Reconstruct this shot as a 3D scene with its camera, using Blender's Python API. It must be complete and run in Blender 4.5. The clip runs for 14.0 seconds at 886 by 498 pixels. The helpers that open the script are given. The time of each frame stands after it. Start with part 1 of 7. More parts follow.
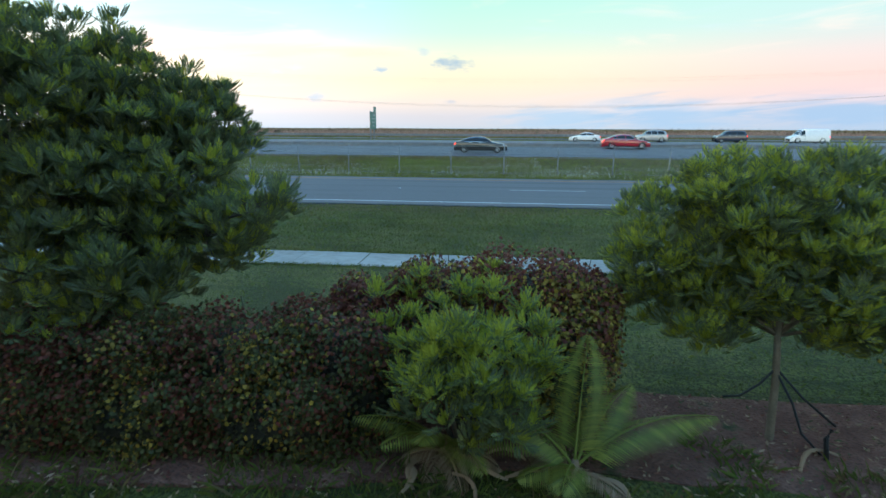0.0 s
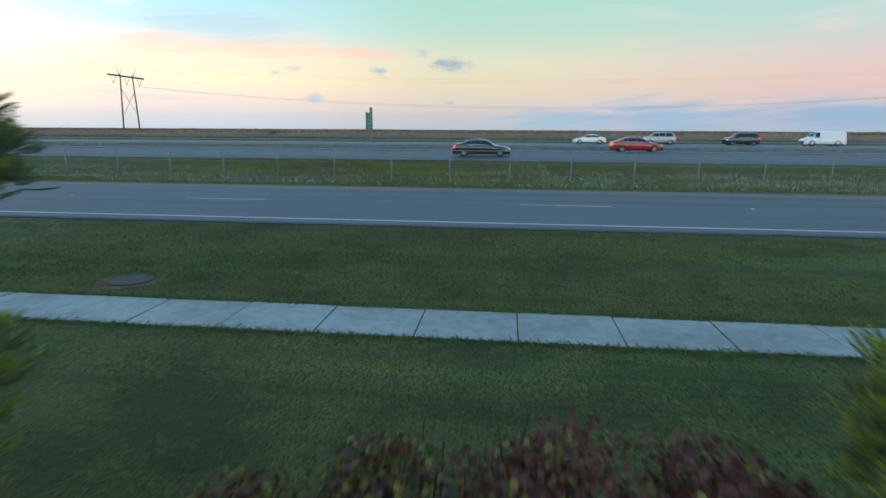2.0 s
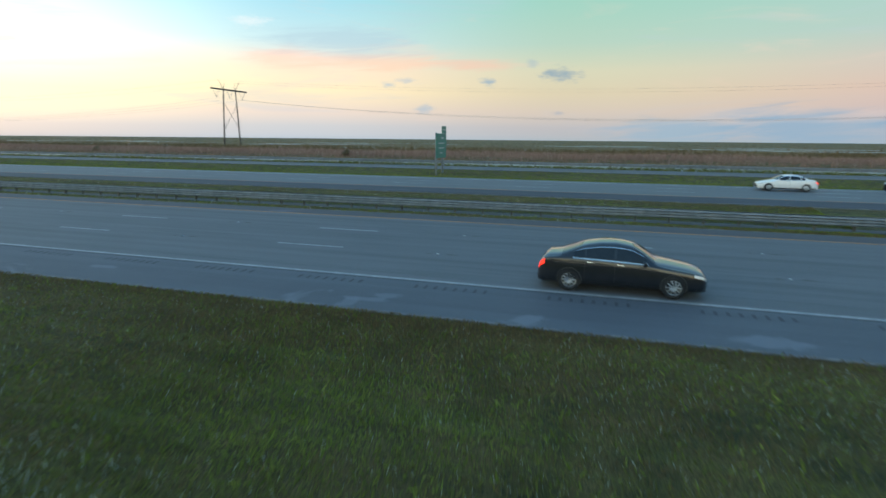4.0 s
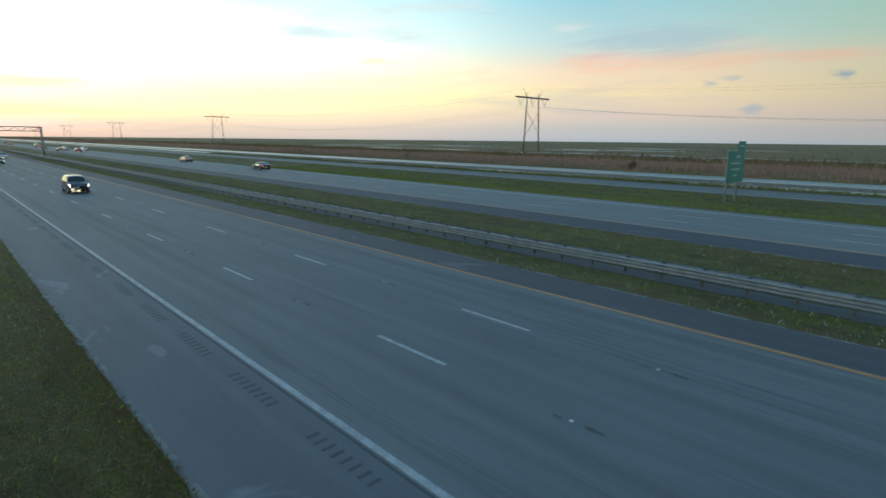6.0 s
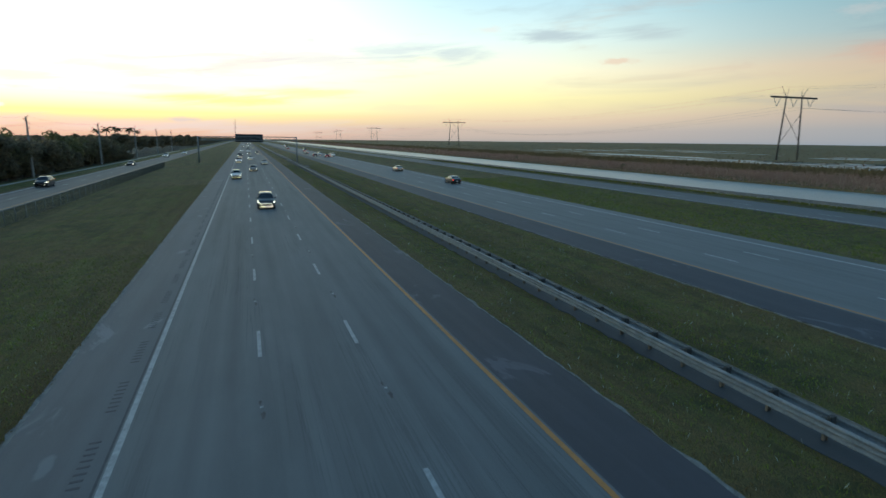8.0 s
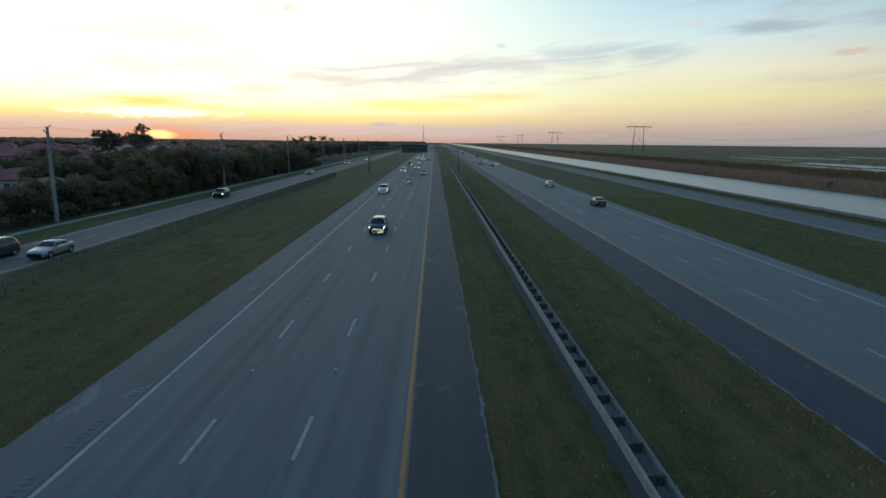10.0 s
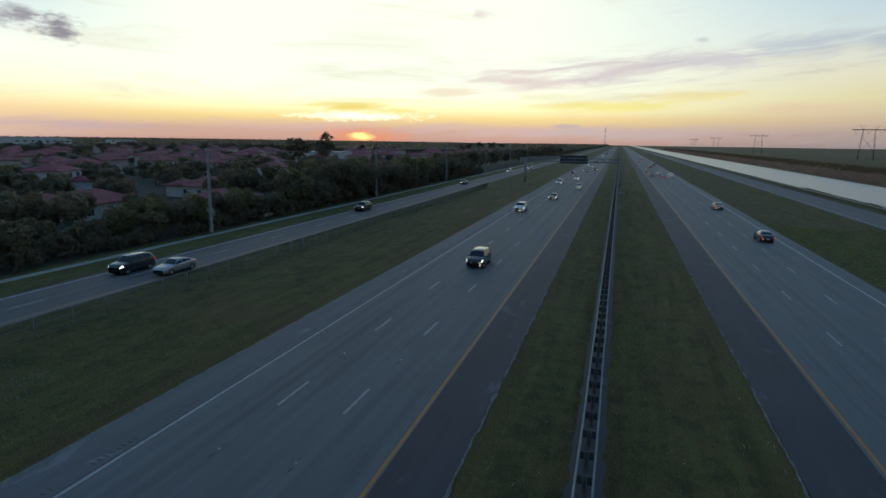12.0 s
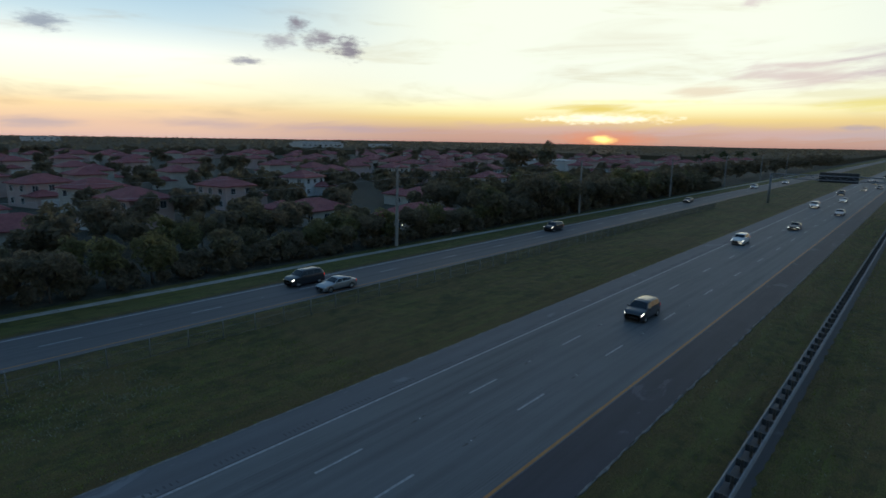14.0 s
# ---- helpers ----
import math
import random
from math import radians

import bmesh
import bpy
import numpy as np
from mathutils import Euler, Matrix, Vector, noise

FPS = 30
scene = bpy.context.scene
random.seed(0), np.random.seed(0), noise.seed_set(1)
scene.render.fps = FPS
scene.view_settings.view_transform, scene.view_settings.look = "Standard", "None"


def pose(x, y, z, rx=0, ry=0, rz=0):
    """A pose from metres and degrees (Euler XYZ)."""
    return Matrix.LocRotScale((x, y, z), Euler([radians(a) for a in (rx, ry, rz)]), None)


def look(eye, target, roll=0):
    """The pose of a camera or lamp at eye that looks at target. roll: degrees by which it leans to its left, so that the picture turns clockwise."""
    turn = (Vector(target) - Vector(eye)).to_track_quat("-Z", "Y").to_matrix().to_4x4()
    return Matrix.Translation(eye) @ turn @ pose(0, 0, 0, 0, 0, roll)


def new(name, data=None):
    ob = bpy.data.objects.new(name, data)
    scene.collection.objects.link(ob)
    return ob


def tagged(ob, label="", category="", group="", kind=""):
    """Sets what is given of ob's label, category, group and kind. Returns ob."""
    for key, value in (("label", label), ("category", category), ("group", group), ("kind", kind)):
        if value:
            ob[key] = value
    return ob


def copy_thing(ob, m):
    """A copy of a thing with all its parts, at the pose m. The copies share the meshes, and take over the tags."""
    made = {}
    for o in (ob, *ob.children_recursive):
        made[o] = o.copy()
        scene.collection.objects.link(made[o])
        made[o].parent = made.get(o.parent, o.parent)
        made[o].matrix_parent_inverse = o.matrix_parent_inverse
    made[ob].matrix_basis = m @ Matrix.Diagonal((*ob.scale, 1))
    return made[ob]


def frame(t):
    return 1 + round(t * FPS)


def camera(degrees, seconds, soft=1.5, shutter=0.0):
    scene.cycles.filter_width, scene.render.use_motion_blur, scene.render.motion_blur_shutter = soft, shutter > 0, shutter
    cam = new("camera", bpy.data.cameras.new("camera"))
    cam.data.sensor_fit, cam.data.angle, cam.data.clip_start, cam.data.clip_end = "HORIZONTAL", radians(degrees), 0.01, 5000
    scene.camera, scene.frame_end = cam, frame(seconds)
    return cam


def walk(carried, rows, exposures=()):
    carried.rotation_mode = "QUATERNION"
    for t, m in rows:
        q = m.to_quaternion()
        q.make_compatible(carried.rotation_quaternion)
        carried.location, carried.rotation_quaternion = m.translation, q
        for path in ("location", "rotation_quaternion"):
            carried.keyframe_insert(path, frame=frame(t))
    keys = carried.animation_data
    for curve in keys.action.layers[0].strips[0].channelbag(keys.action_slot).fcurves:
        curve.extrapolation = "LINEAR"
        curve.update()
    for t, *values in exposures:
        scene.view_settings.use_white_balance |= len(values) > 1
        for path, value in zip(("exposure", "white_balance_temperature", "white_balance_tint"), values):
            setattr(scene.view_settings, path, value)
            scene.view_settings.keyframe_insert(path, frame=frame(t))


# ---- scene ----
cam = camera(77.02, 14.0, soft=1.5, shutter=0.3)
# seconds, x, y, z, heading (degrees left of +y), pitch, roll
PATH = [
    (0, 3.80, -2.15, 2.03, 6.57, -12.24, 0.26),
    (0.5, 3.68, -1.35, 2.05, 6.53, -12.24, 0.28),
    (1, 3.58, -0.50, 2.07, 6.50, -12.24, 0.29),
    (1.5, 3.52, 0.50, 2.07, 6.52, -12.18, 0.31),
    (2, 3.42, 1.60, 2.08, 6.45, -12.12, 0.32),
    (2.2, 3.40, 3.05, 2.08, 6.52, -12.10, 0.33),
    (2.5, 3.19, 6.46, 2.21, 6.86, -12.02, 0.35),
    (2.8, 2.80, 11.19, 2.52, 7.67, -11.88, 0.39),
    (3.1, 2.30, 16.65, 2.94, 9.04, -11.69, 0.42),
    (3.4, 1.79, 22.24, 3.43, 11.02, -11.49, 0.46),
    (3.7, 1.34, 27.37, 3.91, 13.69, -11.31, 0.50),
    (4, 1.03, 31.45, 4.32, 17.11, -11.18, 0.53),
    (4.3, 0.96, 33.87, 4.60, 21.36, -11.13, 0.54),
    (4.5, 1.00, 34.80, 4.72, 24.48, -11.13, 0.55),
    (5, 1.05, 37.15, 5.08, 32.03, -11.12, 0.56),
    (5.5, 1.03, 39.51, 5.48, 39.67, -11.12, 0.57),
    (6, 0.91, 41.89, 5.92, 47.32, -11.11, 0.58),
    (6.5, 0.70, 44.28, 6.41, 54.47, -11.10, 0.59),
    (7, 0.38, 46.68, 6.94, 60.65, -11.10, 0.60),
    (7.5, -0.03, 49.07, 7.50, 65.79, -11.09, 0.62),
    (8, -0.57, 51.45, 8.09, 70.64, -11.09, 0.63),
    (8.2, -0.81, 52.40, 8.34, 72.91, -11.08, 0.63),
    (8.9, -1.95, 55.51, 9.20, 80.00, -11.04, 0.62),
    (9.6, -3.54, 58.36, 10.09, 85.90, -10.97, 0.61),
    (10.3, -5.38, 61.22, 11.06, 91.38, -10.94, 0.63),
    (10.5, -5.93, 62.06, 11.35, 92.95, -10.94, 0.65),
    (11, -7.39, 64.06, 12.07, 97.25, -10.95, 0.69),
    (11.5, -9.00, 65.88, 12.79, 102.03, -10.96, 0.74),
    (12, -10.74, 67.54, 13.49, 107.23, -10.97, 0.78),
    (12.5, -12.62, 69.03, 14.18, 112.79, -10.98, 0.83),
    (13, -14.65, 70.36, 14.86, 118.66, -10.99, 0.87),
    (13.5, -16.81, 71.52, 15.53, 124.78, -11.00, 0.92),
    (14, -19.11, 72.50, 16.18, 131.10, -11.01, 0.97),
]


def heading(x, y, z, yaw, pitch, roll):
    yaw, pitch = radians(yaw), radians(pitch)
    ahead = Vector((-math.sin(yaw) * math.cos(pitch), math.cos(yaw) * math.cos(pitch), math.sin(pitch)))
    return look((x, y, z), Vector((x, y, z)) + ahead, roll)


# seconds, stops, kelvin, tint
EXPOSURES = [(0.0, 0.86, 6300, 9), (0.6, 0.8, 6300, 9), (1.5, 0.6, 6350, 9), (2.0, 0.45, 6400, 9), (4.5, 0.25, 6600, 6), (6.0, -0.02, 6700, 5), (8.0, -0.48, 6450, 6), (10.5, -0.9, 6200, 12), (14.0, -1.16, 6150, 16)]
walk(cam, [(t, heading(*p)) for t, *p in PATH], EXPOSURES)

# ------------------------------------------------------------------ sky and light
SUN_AZ = 115.6  # degrees left of +y


def lin(r, g, b, k=1.0):
    f = [(c / 255 / 12.92 if c <= 10 else ((c / 255 + 0.055) / 1.055) ** 2.4) * k for c in (r, g, b)]
    return (*f, 1.0)


class Net:
    """Short-hand for building node trees."""

    def __init__(self, tree):
        self.tree = tree
        tree.nodes.clear()

    def node(self, kind, inputs=None):
        n = self.tree.nodes.new(kind)
        return self.feed(n, inputs or {})

    def feed(self, n, inputs):
        for k, v in inputs.items():
            if isinstance(v, bpy.types.NodeSocket):
                self.tree.links.new(v, n.inputs[k])
            else:
                n.inputs[k].default_value = v
        return n

    def math(self, op, a, b=0.0, c=0.0, clamp=False):
        n = self.tree.nodes.new("ShaderNodeMath")
        n.operation, n.use_clamp = op, clamp
        return self.feed(n, {0: a, 1: b, 2: c}).outputs[0]

    def rng(self, v, a, b, c=0.0, d=1.0, smooth=True):
        n = self.tree.nodes.new("ShaderNodeMapRange")
        n.interpolation_type = "SMOOTHSTEP" if smooth else "LINEAR"
        return self.feed(n, {0: v, 1: a, 2: b, 3: c, 4: d}).outputs[0]

    def mix(self, fac, a, b, blend="MIX"):
        n = self.tree.nodes.new("ShaderNodeMix")
        n.data_type, n.blend_type = "RGBA", blend
        return self.feed(n, {0: fac, 6: a, 7: b}).outputs[2]

    def ramp(self, fac, stops):
        n = self.node("ShaderNodeValToRGB", {0: fac})
        e = n.color_ramp.elements
        while len(e) < len(stops):
            e.new(0.5)
        for el, (p, col) in zip(e, stops):
            el.position = p
            el.color = col
        return n.outputs[0]

    def noise(self, vec, scale, detail=3.0, rough=0.55, out=0, **kw):
        return self.node("ShaderNodeTexNoise", {"Vector": vec, "Scale": scale, "Detail": detail, "Roughness": rough, **kw}).outputs[out]

    def mapped(self, vec, scale=(1, 1, 1), loc=(0, 0, 0)):
        return self.node("ShaderNodeMapping", {"Vector": vec, "Scale": scale, "Location": loc}).outputs[0]


world = bpy.data.worlds.new("dusk_sky")
scene.world = world
world.use_nodes = True
W = Net(world.node_tree)
ray_dir = W.node("ShaderNodeTexCoord").outputs["Generated"]
sep = W.node("ShaderNodeSeparateXYZ", {0: ray_dir})
DEG = 180 / math.pi
el = W.math("MULTIPLY", W.math("ARCSINE", sep.outputs[2]), DEG)
az = W.math("MULTIPLY", W.math("ARCTAN2", W.math("MULTIPLY", sep.outputs[0], -1.0), sep.outputs[1]), DEG)
# angle round the horizon from the sun, 0..180
diff = W.math("ABSOLUTE", W.math("SUBTRACT", W.math("WRAP", W.math("SUBTRACT", az, SUN_AZ), 180.0, -180.0), 0.0))
eln = W.math("POWER", W.math("DIVIDE", W.math("MAXIMUM", el, 0.0), 90.0), 0.5)


def heights(*rows):
    return W.ramp(eln, [(math.sqrt(e / 90), lin(*c)) for e, *c in rows])


ZENITH = (22, 140, 195, 231), (40, 122, 186, 238), (90, 110, 178, 240, 1.1)
at_sun = heights((0, 230, 182, 160, 1.55), (1, 236, 192, 164, 1.65), (2.2, 252, 224, 146, 2.1), (3.2, 252, 246, 184, 2.45), (4.3, 249, 251, 216, 2.4), (6, 246, 252, 226, 2.35), (14, 246, 252, 226, 2.35), (24, 206, 232, 238, 1.45), *ZENITH[1:])
at_50 = heights((0, 200, 188, 184, 1.15), (1, 220, 200, 186, 1.25), (2.2, 244, 218, 184, 1.4), (4, 251, 240, 180, 1.6), (6.5, 250, 246, 214, 1.65), (9.5, 224, 242, 238, 1.65),
                (14, 186, 224, 240, 1.6), *ZENITH)
at_84 = heights((0, 176, 186, 200), (1.2, 196, 196, 200), (2.6, 226, 208, 196), (4.5, 249, 228, 190), (6.5, 246, 222, 198), (9, 194, 220, 226),
                (13, 156, 210, 228), *ZENITH)
at_110 = heights((0, 200, 212, 224, .62), (1.2, 220, 216, 220, .62), (2.6, 246, 230, 216, .62), (4.5, 252, 238, 206, .63), (6.5, 246, 244, 214, .63), (9, 212, 243, 226, .62),
                 (13, 186, 242, 226, .62), *ZENITH)
at_150 = heights((0, 182, 202, 222, .62), (1.5, 202, 208, 224, .62), (3, 240, 214, 214, .62), (4.5, 252, 218, 210, .62), (6.5, 240, 226, 222, .62), (9, 210, 236, 232, .62),
                 (13, 194, 240, 234, .62), *ZENITH)
south = heights((0, 232, 194, 176, 2.1), (1.2, 244, 206, 168, 2.2), (2.6, 252, 222, 164, 2.4), (4.2, 250, 246, 204, 2.6), (7, 248, 251, 228, 2.6), (10, 212, 238, 238, 2.05), (14, 172, 217, 237, 1.85), *ZENITH)
sky = W.mix(W.rng(diff, 12, 52), at_sun, at_50)
sky = W.mix(W.rng(diff, 48, 86), sky, at_84)
sky = W.mix(W.rng(diff, 82, 112), sky, at_110)
sky = W.mix(W.rng(diff, 110, 150), sky, at_150)
side = W.math("WRAP", W.math("SUBTRACT", az, SUN_AZ), 180.0, -180.0)
sky = W.mix(W.math("MULTIPLY", W.rng(side, 14, 44), W.rng(side, 140, 90)), sky, south)
# streaked high cloud
comb = W.node("ShaderNodeCombineXYZ", {0: W.math("DIVIDE", az, 16.0), 1: W.math("DIVIDE", el, 2.6), 2: 0.0}).outputs[0]
streak = W.noise(comb, 1.0, 5.0, 0.6, Distortion=0.6)
streak_hi = W.noise(W.mapped(comb, (0.6, 0.7, 1), (7.3, 2.1, 0)), 1.0, 5.0, 0.6, Distortion=0.8)
low = W.rng(el, 0.2, 2.5)
sky = W.mix(W.math("MULTIPLY", W.rng(streak, 0.54, 0.76, 0, 0.35), low), sky, W.mix(W.rng(diff, 20, 70), lin(252, 236, 176, 1.4), lin(250, 214, 200, 0.85)))
sky = W.mix(W.math("MULTIPLY", W.rng(streak_hi, 0.54, 0.76, 0, 0.35), low), sky, W.mix(W.rng(diff, 5, 60), lin(244, 212, 160, 1.35), lin(196, 206, 222, 0.85)))
# single clouds: azimuth, elevation, half width, half height, density, colour
NORTH_CLOUDS = [
    (5.85, 6.2, 2.1, 0.75, 0.8, 150, 178, 200), (12.75, 5.5, 0.9, 0.5, 0.8, 158, 184, 204), (19.25, 2.9, 1.1, 0.55, 0.7, 172, 190, 208), (22.65, 5.2, 1, 0.35, 0.7, 178, 194, 206),
    (20.85, 5.6, 1.2, 0.3, 0.6, 186, 198, 208), (8.55, 7.2, 0.7, 0.5, 0.5, 178, 200, 212), (5.85, 2.6, 0.7, 0.25, 0.6, 182, 190, 206), (-5.15, 0.9, 9, 0.8, 0.85, 170, 196, 218),
    (-15.15, 1.3, 8, 1.1, 0.9, 162, 190, 216), (-28.15, 1.4, 8, 1, 0.9, 158, 186, 214), (-44.15, 1.3, 10, 1.1, 0.9, 158, 186, 214),
]
NORTH_HAZE = [
    (23, 7.2, 8, 0.55, 0.6, 252, 208, 182), (14.5, 7.2, 5, 0.5, 0.55, 252, 204, 184),
]
NORTHWEST_CLOUDS = [
    (75.5, 8.3, 5.5, 0.8, 0.65, 194, 204, 214), (70, 8, 4, 0.8, 0.55, 188, 202, 214), (60.2, 9.8, 5, 0.45, 0.65, 182, 196, 208), (51.6, 9.7, 4, 0.4, 0.5, 192, 204, 212),
    (54, 7.4, 2.2, 0.35, 0.6, 250, 214, 190), (66.3, 10.4, 1.6, 0.4, 0.6, 240, 240, 236), (31.9, 7.3, 5, 0.75, 0.6, 252, 206, 184), (27, 9.2, 9, 1.1, 0.5, 172, 196, 212),
    (35.4, 10.4, 2.2, 0.6, 0.5, 228, 230, 232), (46.6, 12.6, 5, 0.5, 0.4, 214, 220, 224),
]
SUNSET_CLOUDS = [
    (99.5, 5.9, 6.5, 0.85, 0.75, 230, 208, 198), (91, 6.6, 6.5, 1, 0.8, 218, 202, 200), (83, 7.3, 6, 0.8, 0.7, 210, 202, 206), (107, 4.9, 3.5, 0.45, 0.6, 240, 216, 180),
    (103.7, 12, 1.3, 0.45, 0.7, 228, 210, 204), (83.6, 9.1, 0.8, 0.3, 0.5, 196, 198, 202), (117, 3.3, 5, 0.32, 0.8, 246, 218, 96), (112, 2.9, 3, 0.3, 0.6, 250, 226, 120),
    (95.1, 1.55, 2.2, 0.25, 0.7, 190, 178, 184), (92, 3.4, 7, 0.4, 0.75, 255, 240, 130), (84, 4.4, 6, 0.4, 0.6, 255, 236, 150), (97, 4.3, 4, 0.3, 0.8, 255, 252, 205), (76, 3.1, 6, 0.35, 0.5, 250, 214, 178), (118, 1.2, 14, 0.5, 0.6, 226, 190, 176), (101, 1.1, 12, 0.5, 0.6, 222, 192, 182),
]
SUNSET_HAZE = [
    (87, 0.9, 12, 0.6, 0.55, 208, 192, 186),
]
SOUTHWEST_CLOUDS = [
    (145.3, 10.4, 1.2, 0.9, 0.95, 150, 146, 152), (143.3, 9.2, 2, 1, 0.9, 156, 150, 156), (140.8, 8.6, 1.9, 1.2, 0.95, 148, 143, 150), (147, 8.9, 1.8, 0.8, 0.75, 172, 168, 172),
    (150, 7, 1.7, 0.5, 0.85, 160, 160, 168), (165.6, 8.9, 2, 0.8, 0.85, 158, 168, 178), (140, 1.05, 9, 0.4, 0.7, 204, 180, 178), (167, 1, 4, 0.35, 0.6, 190, 180, 184),
    (154, 1.2, 6, 0.35, 0.6, 200, 182, 182),
]
warp = W.noise(W.node("ShaderNodeCombineXYZ", {0: W.math("DIVIDE", az, 1.6), 1: W.math("DIVIDE", el, 0.7), 2: 3.0}).outputs[0], 1.0, 5.0, 0.65)
warp = W.math("MULTIPLY", W.math("SUBTRACT", warp, 0.5), 2.6)
# long clouds are drawn out into streaks that rise a little to the north
lean_el = W.math("ADD", el, W.math("MULTIPLY", az, 0.09))
drawn = W.noise(W.node("ShaderNodeCombineXYZ", {0: W.math("DIVIDE", az, 7.0), 1: W.math("DIVIDE", lean_el, 0.85), 2: 9.0}).outputs[0], 1.0, 6.0, 0.62, Distortion=0.5)
drawn = W.math("MULTIPLY", W.math("SUBTRACT", drawn, 0.5), 2.3)
for a, e, w, h, dens, *c in NORTH_CLOUDS + NORTH_HAZE + NORTHWEST_CLOUDS + SUNSET_CLOUDS + SUNSET_HAZE + SOUTHWEST_CLOUDS:
    ragged, h = (drawn, h * 1.6) if w > 3 else (warp, h)
    u = W.math("DIVIDE", W.math("SUBTRACT", az, a), w)
    v = W.math("DIVIDE", W.math("SUBTRACT", el, e), h)
    rr = W.math("SQRT", W.math("ADD", W.math("MULTIPLY", u, u), W.math("MULTIPLY", v, v)))
    m = W.math("MULTIPLY", W.rng(W.math("ADD", rr, ragged), 1.15, 0.1), dens)
    # clouds share the brightness of the sky round them
    away = abs((a - SUN_AZ + 180) % 360 - 180) if a < SUN_AZ else 20.0
    sky = W.mix(m, sky, lin(*c, float(np.interp(away, [0, 35, 50, 84, 110], [2.1, 1.85, 1.4, 1.0, 0.72]))))
# glow of the setting sun behind the tree line: an orange halo, a bright slit below the cloud, the sun itself


def glow_patch(sky, a, e, w, h, rough, amount, colour):
    u = W.math("DIVIDE", W.math("SUBTRACT", az, a), w)
    v = W.math("DIVIDE", W.math("SUBTRACT", el, e), h)
    far = W.math("ADD", W.math("SQRT", W.math("ADD", W.math("MULTIPLY", u, u), W.math("MULTIPLY", v, v))), W.math("MULTIPLY", warp, rough))
    return W.mix(W.math("MULTIPLY", W.rng(far, 1.0, 0.1), amount), sky, colour)


sky = glow_patch(sky, SUN_AZ, 0.3, 6.5, 1.3, 0.35, 0.6, lin(255, 150, 92, 2.0))
sky = glow_patch(sky, SUN_AZ + 0.5, 2.3, 8.0, 0.6, 1.0, 0.85, lin(255, 250, 214, 3.0))
sky = glow_patch(sky, SUN_AZ - 3.0, 3.9, 9.0, 0.25, 0.8, 0.5, lin(255, 240, 150, 2.6))
sky = glow_patch(sky, SUN_AZ, 0.35, 1.7, 0.5, 0.4, 1.0, lin(255, 226, 120, 4.5))
nishita = W.node("ShaderNodeTexSky")
nishita.sky_type, nishita.sun_disc = "NISHITA", False
nishita.sun_elevation, nishita.sun_rotation = radians(2.0), radians(-SUN_AZ)
overhead = W.mix(0.2, sky, W.mix(1.0, nishita.outputs[0], (0.55, 0.55, 0.55, 1), "MULTIPLY"))
sky = W.mix(W.rng(el, 16, 45), sky, overhead)
bg = W.node("ShaderNodeBackground", {0: sky, 1: 1.0})
W.tree.links.new(bg.outputs[0], W.node("ShaderNodeOutputWorld").inputs[0])

sun = new("sun", bpy.data.lights.new("sun", "SUN"))
sun.data.energy, sun.data.angle, sun.data.color = 0.5, radians(3.0), (1.0, 0.62, 0.36)
sun_dir = Vector((-math.sin(radians(SUN_AZ)) * math.cos(radians(1.5)), math.cos(radians(SUN_AZ)) * math.cos(radians(1.5)), math.sin(radians(1.5))))
sun.matrix_world = look(sun_dir * 50 + Vector((0, 0, 60)), Vector((0, 0, 60)))

# ------------------------------------------------------------------ materials
def material(name):
    m = bpy.data.materials.new(name)
    m.use_nodes = True
    n = Net(m.node_tree)
    n.pos = n.node("ShaderNodeNewGeometry").outputs["Position"]
    n.m = m
    return n


def finish(n, color, rough=0.6, metal=0.0, bump=None, bump_d=0.01, bump_s=0.5, spec=0.5, **more):
    ins = {"Base Color": color, "Roughness": rough, "Metallic": metal, "Specular IOR Level": spec, **more}
    if bump is not None:
        ins["Normal"] = n.node("ShaderNodeBump", {"Height": bump, "Strength": bump_s, "Distance": bump_d}).outputs[0]
    b = n.node("ShaderNodeBsdfPrincipled", ins)
    n.tree.links.new(b.outputs[0], n.node("ShaderNodeOutputMaterial").inputs[0])
    return n.m


def rgb(r, g, b):
    return (r, g, b, 1.0)


def simple(name, a, b, scale=3.0, rough=0.6, metal=0.0, bump=0.3, bump_d=0.004, spec=0.5, **more):
    n = material(name)
    f = n.math("ADD", n.math("MULTIPLY", n.noise(n.pos, scale, 4), 0.6), n.math("MULTIPLY", n.noise(n.pos, scale * 9, 3), 0.4))
    return finish(n, n.mix(n.rng(f, 0.32, 0.68), rgb(*a), rgb(*b)), rough, metal, n.noise(n.pos, scale * 14, 3), bump_d, bump, spec, **more)


